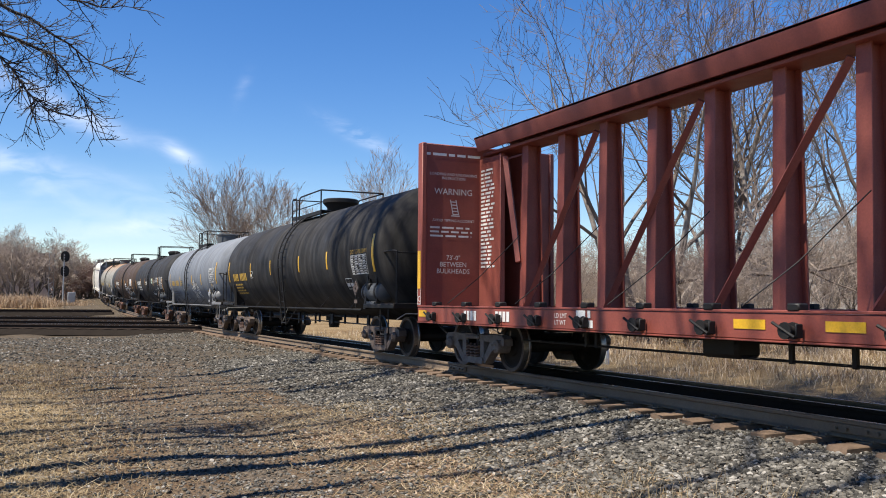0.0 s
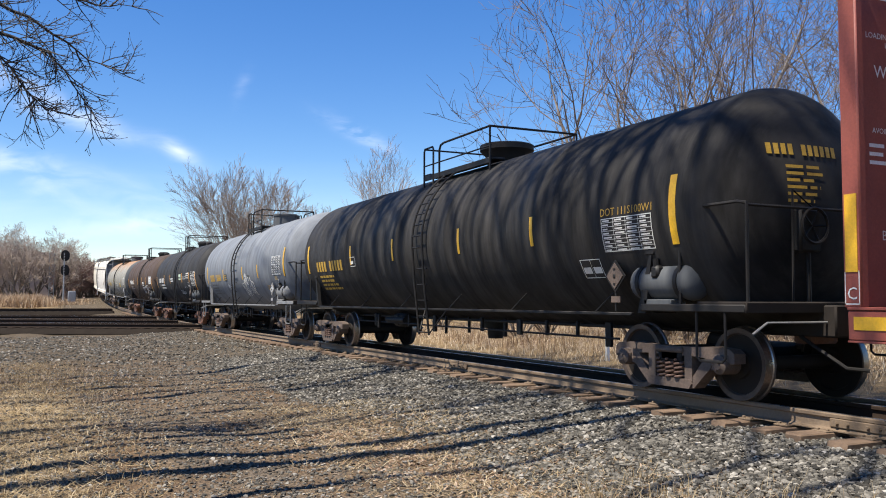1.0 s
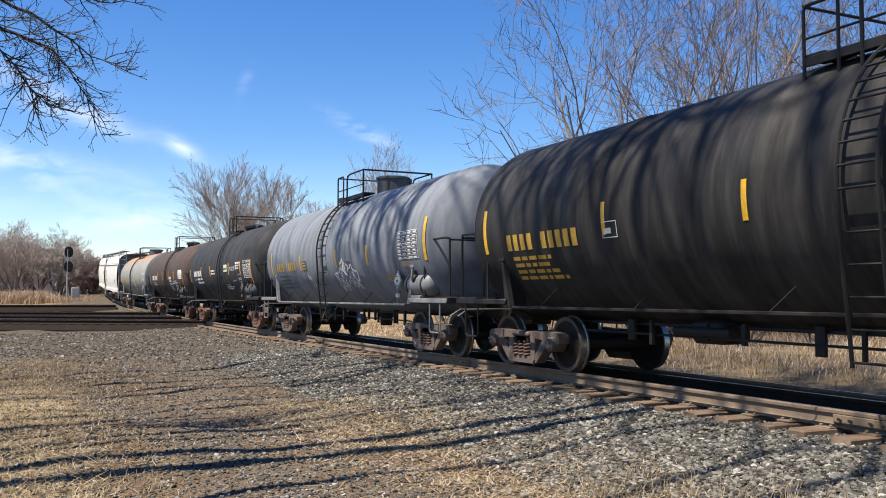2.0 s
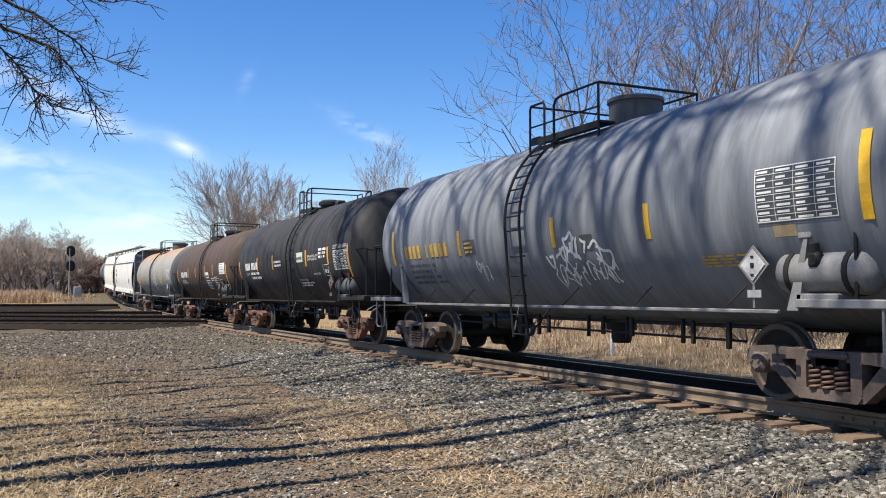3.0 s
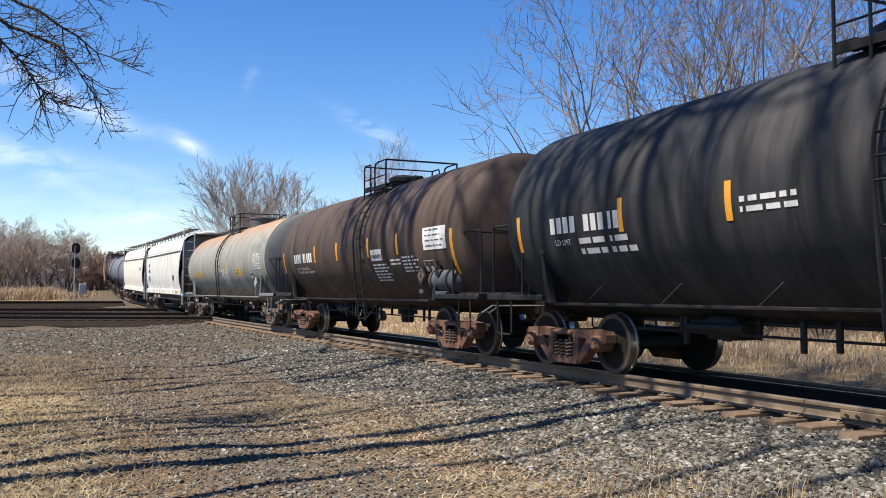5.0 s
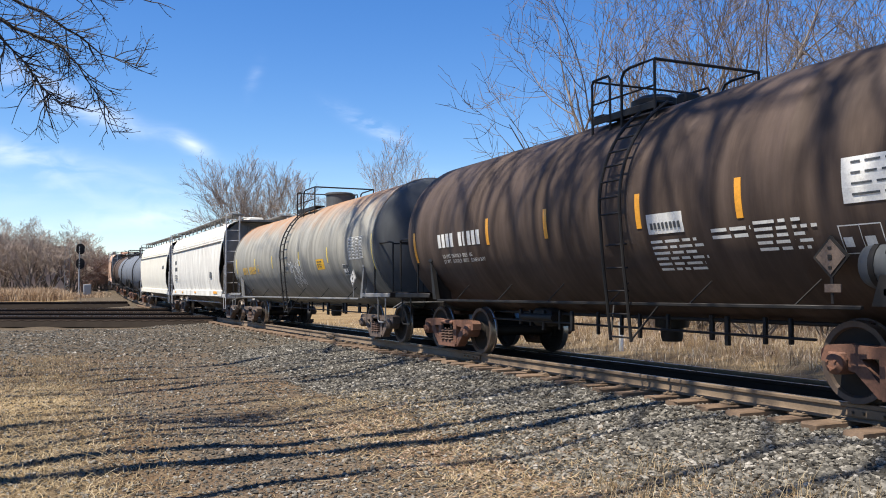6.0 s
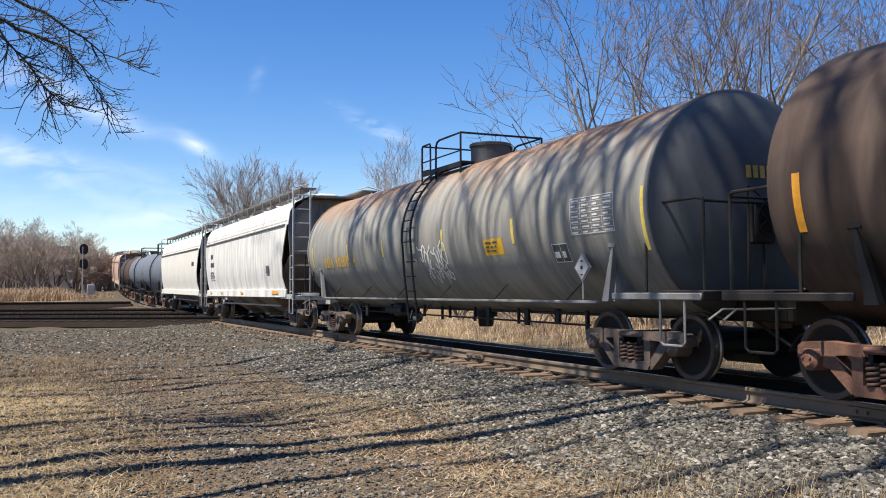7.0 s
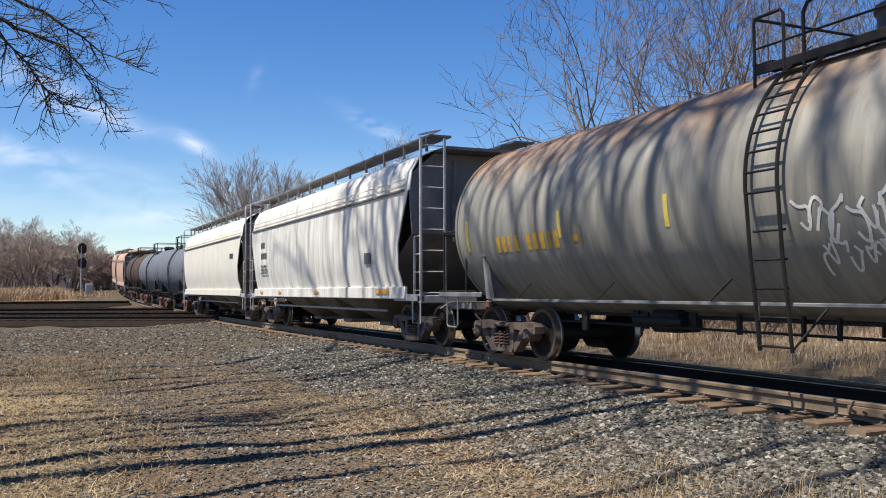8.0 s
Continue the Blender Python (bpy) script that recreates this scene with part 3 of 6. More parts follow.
def grow(g, rng, p, d, length, r, level, top, spec):
    """One limb with its children. spec: children per level, spread in degrees, up-pull, wander."""
    kids, spread, pull, wander, thin, first = spec
    bow = wander * (0.22 if first > 0.3 and level == 0 else 1.0)
    n = (9, 7, 5, 4, 3, 3)[level]
    pts, rs = [p.copy()], [r]
    q, e = p.copy(), d.copy()
    for i in range(n):
        e = (e + Vector((rng.uniform(-1, 1), rng.uniform(-1, 1), rng.uniform(-1, 1))) * bow + Vector((0, 0, pull))).normalized()
        q = q + e * (length / n)
        pts.append(q.copy())
        rs.append(max(r * (1 - 0.78 * (i + 1) / n), thin * 0.6) if level else r * (1 - (0.6 if first > 0.3 else 0.9) * (i + 1) / n))
    g[0 if level == 0 else 1].tube(pts, rs, (9, 7, 5, 3, 3, 3)[level], caps=False)
    if level >= top:
        return
    for k in range(kids[level]):
        lo = first if level == 0 else 0.28
        f = lo + (1 - lo) * (k + rng.random()) / kids[level]
        i = min(int(f * n), n - 1)
        t = f * n - i
        base = pts[i].lerp(pts[i + 1], min(t, 1.0))
        dd = (pts[i + 1] - pts[i]).normalized()
        nd = tilt(dd, radians(rng.uniform(spread * 0.55, spread * 1.25)), rng.uniform(0, 6.283))
        stout = (rng.uniform(0.8, 1.05), rng.uniform(0.6, 0.85))[level] if first > 0.3 and level < 2 else rng.uniform(0.55, 0.82)
        grow(g, rng, base, nd, length * rng.uniform(0.42, 0.68) * (1.15 - 0.45 * f), max(rs[min(i + 1, n)] * stout, thin), level + 1, top, spec)


def make_tree(name, label, x, y, height, seed, stems=1, lean=18.0, r=0.2, kids=(8, 6, 5, 4), top=4, spread=42.0, pull=0.06, wander=0.12, bark="bark", twig="twig", thin=0.004, first=0.28):
    rng = random.Random(seed)
    g = (Geo(), Geo())
    base = Vector((x, y, float(land(x, y)) - 0.15))
    for s in range(stems):
        a = 6.283 * s / stems + rng.uniform(-0.5, 0.5)
        t = radians(lean * rng.uniform(0.4, 1.2)) if stems > 1 else radians(rng.uniform(0, 5))
        d = Vector((math.cos(a) * math.sin(t), math.sin(a) * math.sin(t), math.cos(t)))
        grow(g, rng, base + Vector((math.cos(a), math.sin(a), 0)) * (r * 0.8 if stems > 1 else 0), d, height * rng.uniform(0.62, 0.78), r * rng.uniform(0.75, 1.1), 0, top, (kids, spread, pull, wander, thin, first))
    ob = tagged(new(name), label, "tree")
    part("trunk", g[0], M[bark], ob, smooth=0)
    part("crown", g[1], M[twig], ob, smooth=0)
    return ob


# trees beyond the track
for x, y, h, st, sd, lean in ((20.0, 24.8, 14.5, 6, 3, 38.0), (22.6, 25.5, 16.0, 3, 11, 24.0), (24.8, 21.8, 16.0, 3, 7, 28.0), (29.5, 21.2, 15.0, 2, 21, 26.0)):
    make_tree("tree", "tall bare tree with pale forked limbs in dry brush", x, y, h, sd, st, lean, 0.2, (7, 6, 4, 3), 4, 46.0, 0.09, 0.19, "bark_ash", "twig_ash", 0.0105)
make_tree("tree", "broad bare tree behind the train", 16.4, 70.0, 11.6, 31, 9, 38.0, 0.12, (9, 6, 5, 3), 4, 30.0, 0.03, 0.055, "bark_pale", "twig_pale", 0.012)
for x, y, h, sd in ((23.0, 74.0, 9.5, 41), (31.0, 76.0, 13.5, 43), (36.0, 80.0, 11.0, 44), (27.5, 84.0, 9.5, 46), (42.0, 74.0, 12.0, 47)):
    make_tree("tree", "small bare tree at the edge of the field", x, y, h, sd, 3, 24.0, 0.15, (8, 6, 5, 3), 4, 34.0, 0.08, 0.08, "bark_pale", "twig", 0.012)
# thicket at the far side of the crossing
rng_t = random.Random(77)


def grove(kinds, places):
    """Repeats of a few grown shapes, turned at random."""
    for k, (x, y) in enumerate(places):
        ob = kinds[k % len(kinds)]
        if k < len(kinds):
            ob.matrix_basis = pose(x, y, float(land(x, y)), 0, 0, rng_t.uniform(0, 360))
        else:
            copy_thing(ob, pose(x, y, float(land(x, y)), 0, 0, rng_t.uniform(0, 360)))


thicket = [make_tree("tree", "bare tangled tree in a roadside thicket", 0, 0, h, 100 + k, 5, 36.0, 0.11, (6, 5, 5, 3), 4, 46.0, 0.05, 0.17, "bark", "twig", 0.016) for k, h in enumerate((7.6, 6.4, 9.5, 7.0))]
grove(thicket, [(-10.0 + 14.0 * k / 17 + rng_t.uniform(-0.7, 0.7), 104.0 + rng_t.uniform(0, 13)) for k in range(18)])
shrubs = [make_tree("shrub", "reddish leafless shrub beside the line", 0, 0, h, 130 + k, 9, 44.0, 0.08, (6, 6, 5, 3), 4, 42.0, 0.05, 0.16, "bark", "twig_red", 0.017) for k, h in enumerate((4.6, 6.2, 5.2))]
grove(shrubs, [(6.4 + 9.0 * k / 11 + rng_t.uniform(-0.5, 0.5), 124.0 + 2.4 * k + rng_t.uniform(0, 4)) for k in range(12)])
brush = [make_tree("shrub", "low tangle of dry leafless brush", 0, 0, h, 160 + k, 8, 48.0, 0.04, (6, 5, 5, 3), 4, 48.0, 0.03, 0.2, "bark", "twig", 0.006) for k, h in enumerate((3.2, 4.6, 5.6))]
grove(brush, [(18.0 + 16.0 * (k % 10) / 9 + rng_t.uniform(-1, 1), 21.0 + 9.0 * (k // 10) + rng_t.uniform(-2.5, 2.5) - 0.4 * (k % 10)) for k in range(30)])
# the row beside the lot, whose limbs shade lot and train
for x, y, h, r, sd in ((-2.3, 6.85, 19.0, 0.07, 71), (-2.2, 8.3, 21.0, 0.17, 72), (-2.6, 9.05, 20.0, 0.15, 73), (-2.4, 9.6, 18.0, 0.07, 74), (-2.2, 10.1, 17.0, 0.09, 75), (-2.8, 10.9, 19.0, 0.07, 76),
                       (-2.4, 12.35, 20.0, 0.07, 77), (-2.7, 13.0, 18.0, 0.06, 84), (-3.0, 14.6, 20.0, 0.12, 78), (-2.8, 15.5, 18.0, 0.07, 85), (-3.0, 16.6, 21.0, 0.13, 79), (-3.2, 17.6, 19.0, 0.08, 86), (-3.4, 18.9, 20.0, 0.12, 80),
                       (-3.4, 2.2, 19.0, 0.14, 81), (-2.4, 4.4, 18.0, 0.08, 82), (-2.2, 5.3, 18.0, 0.08, 87), (-2.6, -0.8, 19.0, 0.14, 83)):
    make_tree("tree", "tall slim bare tree beside the gravel lot", x, y, h * 1.95, sd, 1, 5.0, r * 1.15, (10, 5, 3), 3, 30.0, 0.1, 0.12, "bark", "twig_dark", 0.02, 0.6)


def make_overhang():
    """The drooping limb that reaches over the lot, on a trunk of its own outside the lot."""
    rng = random.Random(9)
    ob = tagged(new("tree"), "bare tree with a drooping budded limb over the lot", "tree")
    g = (Geo(), Geo())
    g[0].tube([(-4.6, 11.2, -0.2), (-4.5, 11.2, 2.5), (-4.2, 11.3, 5.0), (-4.1, 11.4, 8.0), (-4.0, 11.6, 12.0)], [0.24, 0.2, 0.17, 0.12, 0.04], 10)
    limbs = (((-4.15, 11.3, 5.6), (-2.2, 11.3, 6.0), (-0.45, 11.4, 5.15), (0.15, 11.4, 4.85), (0.7, 11.5, 4.55), (1.25, 11.6, 4.45)),
             ((-4.2, 11.3, 5.0), (-2.0, 11.1, 5.3), (-0.4, 11.2, 4.72), (0.15, 11.2, 4.55), (0.5, 11.2, 4.2), (0.8, 11.3, 3.75)),
             ((-4.1, 11.4, 6.4), (-2.2, 11.5, 6.6), (-0.3, 11.6, 5.7), (0.3, 11.7, 5.35), (0.8, 11.7, 5.3), (1.35, 11.8, 5.4)),
             ((-2.2, 11.3, 6.0), (-1.0, 11.0, 5.3), (-0.35, 10.9, 4.4), (-0.1, 10.9, 4.1), (0.15, 10.9, 3.75)),
             ((-2.0, 11.1, 5.3), (-0.9, 11.0, 4.9), (-0.2, 11.2, 4.35), (0.1, 11.2, 3.95), (0.3, 11.2, 3.8)))
    def twig(p, d, length, r, level):
        n = 4
        pts, e, q = [p], d.copy(), p.copy()
        for i in range(n):
            e = (e + Vector((rng.uniform(-1, 1), rng.uniform(-1, 1), rng.uniform(-0.8, 1.0))) * 0.22 + Vector((0.03, 0, 0.03 + 0.03 * level))).normalized()
            q = q + e * length / n
            pts.append(q.copy())
        g[1].tube(pts, [r * (1 - 0.6 * i / n) for i in range(n + 1)], 4, caps=False)
        g[1].tube([pts[-1], pts[-1] + e * 0.012, pts[-1] + e * 0.028], [r * 0.4, 0.0055, 0.001], 4)
        if level < 2:
            for k in range(3 if level == 0 else 2):
                i = rng.randint(1, n)
                b = pts[i - 1].lerp(pts[i], rng.random())
                dd = (pts[i] - pts[i - 1]).normalized()
                twig(b, tilt(dd, radians(rng.uniform(25, 65)), rng.uniform(0, 6.283)), length * rng.uniform(0.35, 0.6), r * 0.62, level + 1)
    for w, limb in enumerate(limbs):
        pts = [Vector(p) for p in limb]
        fine = []
        for i in range(len(pts) - 1):
            for k in range(4):
                fine.append(pts[i].lerp(pts[i + 1], k / 4) + Vector((rng.uniform(-1, 1), rng.uniform(-1, 1), rng.uniform(-1, 1))) * 0.025)
        fine.append(pts[-1])
        r0 = 0.042 if w < 3 else 0.024
        rr = [max(r0 * (1 - i / len(fine)) ** 1.1, 0.005) for i in range(len(fine))]
        g[1].tube(fine, rr, 6, caps=False)
        for i in range(4, len(fine) - 1):
            for k in range(2 if fine[i].x > -1 else 1):
                d = (fine[i + 1] - fine[i]).normalized()
                twig(fine[i].copy(), tilt(d, radians(rng.uniform(25, 70)), rng.uniform(0, 6.283)), rng.uniform(0.25, 0.8) * (1.15 - 0.5 * i / len(fine)), 0.0085, 0)
    part("trunk", g[0], M["bark"], ob)
    part("crown", g[1], M["twig_dark"], ob, smooth=0)


make_overhang()


# ---------------------------------------------------------------- rolling stock
SPEED = 9.7
CARS = []          # (car, distance of its middle along the track at 0 s, half the truck spacing)
WHEELS = []


def text_mesh(text, size, align="LEFT"):
    """Flat lettering as a mesh in the XY plane, in the built-in font."""
    cu = bpy.data.curves.new("lettering", "FONT")
    cu.body, cu.size, cu.align_x = text, size, align
    cu.resolution_u = 2
    ob = bpy.data.objects.new("lettering", cu)
    scene.collection.objects.link(ob)
    me = bpy.data.meshes.new_from_object(ob)
    bpy.data.objects.remove(ob)
    bpy.data.curves.remove(cu)
    return me


def map_mesh(me, fn, mat):
    for v in me.vertices:
        v.co = fn(v.co.x, v.co.y)
    me.materials.clear()
    me.materials.append(mat)
    me.update()
    return me


def bar_geo(rects, fn, thick=3):
    """Thin plates (u0, v0, u1, v1) laid on a surface by fn(u, v, out)."""
    g = Geo()
    for u0, v0, u1, v1 in rects:
        n = max(1, int(abs(v1 - v0) / 0.12))
        for k in range(n):
            a, b = v0 + (v1 - v0) * k / n, v0 + (v1 - v0) * (k + 1) / n
            vs = [fn(u0, a, 1), fn(u1, a, 1), fn(u1, b, 1), fn(u0, b, 1)]
            g.add(vs, [(0, 1, 2, 3)])
    return g


def characters(u, v, h, count, w=0.62, gap=0.3, skip=()):
    """Plain bars, one for each character of a mark: rects in (u, v)."""
    out = []
    for k in range(count):
        if k not in skip:
            out.append((u + k * h * (w + gap) * 1.0, v, u + k * h * (w + gap) + h * w, v + h))
    return out


def side_map(R, zc, lift=0.006):
    """From (u, v) on the near flank: u runs towards the front (-Y), v up the shell from its equator."""
    def fn(u, v, out=1):
        a = v / R
        rr = R + lift * out
        return Vector((-rr * math.cos(a), -u, zc + rr * math.sin(a)))
    return fn


def wheelset_mesh():
    g = Geo()
    for s in (-1, 1):
        prof = [(0.0, 0.1), (0.0, 0.16), (0.035, 0.17), (0.05, 0.25), (0.035, 0.345), (0.0, 0.36), (-0.005, 0.418), (0.0, 0.42), (0.1, 0.423),
                (0.112, 0.435), (0.122, 0.448), (0.138, 0.44), (0.142, 0.36), (0.11, 0.345), (0.1, 0.25), (0.12, 0.17), (0.17, 0.15), (0.17, 0.09)]
        x0 = 0.83
        prof = [(s * (x0 - a), r) for a, r in prof]
        slots = [0, 0, 0, 0, 2, 2, 1, 1, 1, 2, 2, 0, 0, 0, 0, 0, 0]
        g.lathe(prof, "x", sides=40, slots=slots)
    g.lathe([(-0.98, 0.0), (-0.98, 0.075), (-0.8, 0.085), (-0.6, 0.09), (0, 0.08), (0.6, 0.09), (0.8, 0.085), (0.98, 0.075), (0.98, 0.0)], "x", sides=16)
    return g.mesh("wheelset", [M["underframe_shaded"], M["wheel_tread"], M["wheel_rim"]], 35)


WHEELSET = wheelset_mesh()


def side_frame_mesh(mat):
    """One cast truck side frame, in its (y, z) outline, 0.16 m thick about x = 0, with its window openings."""
    g = Geo()
    t = 0.085
    for s in (-1, 1):
        # arched top chord out to the pedestal jaw
        g.prism([(0, 0.60), (s * 0.45, 0.60), (s * 0.72, 0.62), (s * 1.02, 0.60), (s * 1.09, 0.55), (s * 1.09, 0.44), (s * 1.02, 0.43), (s * 1.0, 0.50),
                 (s * 0.78, 0.50), (s * 0.70, 0.47), (s * 0.48, 0.49), (0, 0.49)], "x", -t, t)
        # diagonal tension member
        g.prism([(s * 0.78, 0.51), (s * 0.70, 0.36), (s * 0.42, 0.11), (s * 0.26, 0.11), (s * 0.30, 0.20), (s * 0.40, 0.24), (s * 0.60, 0.47)], "x", -t, t)
        # column beside the springs
        g.prism([(s * 0.27, 0.52), (s * 0.40, 0.52), (s * 0.40, 0.19), (s * 0.27, 0.15)], "x", -t * 1.1, t * 1.1)
        # pedestal and bearing
        g.prism([(s * 0.70, 0.52), (s * 0.76, 0.52), (s * 0.77, 0.36), (s * 0.70, 0.34)], "x", -t * 0.9, t * 0.9)
        g.box((0, s * 0.89, 0.49), (0.2, 0.24, 0.1), 0.02)
        g.lathe([(-0.17, 0.0), (-0.17, 0.06), (-0.15, 0.085), (-0.13, 0.11), (0.1, 0.115), (0.1, 0.0)], "x", (0, s * 0.89, 0.42), 18)
        for k in range(3):
            a = 2.09 * k + 0.5
            g.tube([(-0.16, s * 0.89 + 0.055 * math.cos(a), 0.42 + 0.055 * math.sin(a)), (-0.185, s * 0.89 + 0.055 * math.cos(a), 0.42 + 0.055 * math.sin(a))], 0.016, 6)
    g.prism([(-0.36, 0.10), (0.36, 0.10), (0.40, 0.16), (0.36, 0.21), (-0.36, 0.21), (-0.40, 0.16)], "x", -t * 1.3, t * 1.3)
    g.box((0, 0, 0.555), (0.26, 0.5, 0.07), 0.02)
    return g.mesh("side_frame", mat, 30)


def spring_mesh():
    g = Geo()
    turns, n = 4.5, 40
    g.tube([(0.062 * math.cos(6.283 * turns * i / n), 0.062 * math.sin(6.283 * turns * i / n), 0.0 + 0.235 * i / n) for i in range(n + 1)], 0.016, 6)
    return g.mesh("spring", M["spring_steel"], 60)


SPRING = spring_mesh()
FRAMES = {k: side_frame_mesh(M[k]) for k in ("cast_rust", "cast_dark", "cast_grey")}


def make_truck(car, y, cast, mats=None):
    g = Geo()
    g.box((0, 0, 0.5), (2.2, 0.36, 0.2), 0.04)                       # bolster
    g.box((0, 0, 0.66), (0.5, 0.5, 0.14), 0.03)                      # centre plate
    for s in (-1, 1):
        g.box((0, s * 0.36, 0.36), (1.9, 0.1, 0.14), 0.02)           # brake beams
        g.box((s * 0.72, s * 0.42, 0.42), (0.1, 0.1, 0.3), 0.02)
        g.box((s * 1.0, 0, 0.47), (0.2, 0.44, 0.14), 0.02)
    truck = part("truck", g, M["underframe_shaded"], car)
    truck.location = (0, y, 0)
    for s in (-1, 1):
        fr = part("side_frame", FRAMES[cast], None, truck)
        fr.matrix_basis = pose(s * 1.0, 0, 0, 0, 0, 0 if s < 0 else 180)
        for k in (-0.16, 0.0, 0.16):
            for j in (0.07, -0.07):
                sp = part("spring", SPRING, None, truck)
                sp.location = (s * (1.0 + j), k, 0.205)
    for s in (-1, 1):
        w = part("wheelset", WHEELSET, None, truck)
        w.location = (0, s * 0.89, 0.42)
        WHEELS.append((w, s * 0.89))
    return truck


def make_coupler(car, y, s):
    g = Geo()
    g.box((0, y - s * 0.25, 0.86), (0.16, 0.7, 0.17), 0.03)
    g.box((0.03, y + s * 0.06, 0.86), (0.3, 0.2, 0.28), 0.05)
    g.box((-0.1, y + s * 0.17, 0.86), (0.1, 0.16, 0.26), 0.04)
    g.tube([(0.12, y + s * 0.12, 0.7), (0.12, y + s * 0.12, 1.03)], 0.035, 8)
    g.box((0, y - s * 0.55, 0.86), (0.42, 0.3, 0.4), 0.03)
    part("coupler", g, M["cast_rust"], car, "rusty knuckle coupler")
    h = Geo()
    h.tube([(-0.3, y - s * 0.5, 0.75), (-0.32, y - s * 0.2, 0.6), (-0.22, y + s * 0.05, 0.42), (-0.05, y + s * 0.2, 0.4)], 0.022, 7)
    part("air_hose", h, M["black_steel"], car)


def start_car(name, label, category, middle, half):
    car = tagged(new(name), label, category, "cars of the passing freight train")
    CARS.append((car, middle, half))
    return car


def make_air_reservoir(car, y0, steel):
    """Strapped cylinder on the flank, over the front truck."""
    g = Geo().lathe([(y0 - 0.62, 0.0), (y0 - 0.62, 0.1), (y0 - 0.56, 0.2), (y0 - 0.5, 0.225), (y0 + 0.4, 0.225), (y0 + 0.46, 0.2), (y0 + 0.52, 0.1), (y0 + 0.52, 0.0)], "y", (-1.22, 0, 1.38), 20)
    tank = part("air_reservoir", g, steel, car, "strapped cylindrical air reservoir")
    for k in (-0.4, 0.3):
        part("strap", Geo().lathe([(y0 + k - 0.03, 0.2), (y0 + k - 0.03, 0.237), (y0 + k + 0.03, 0.237), (y0 + k + 0.03, 0.2)], "y", (-1.22, 0, 1.38), 20), M["black_steel"], tank)
    part("valve", Geo().box((-1.4, y0 - 0.04, 1.5), (0.12, 0.14, 0.16), 0.03).tube([(-1.4, y0 - 0.04, 1.5), (-1.42, y0 - 0.04, 1.66)], 0.04, 8), M["black_steel"], tank)
    part("bracket", Geo().box((-1.3, y0 - 0.05, 1.13), (0.24, 0.5, 0.08), 0.01), steel, tank)


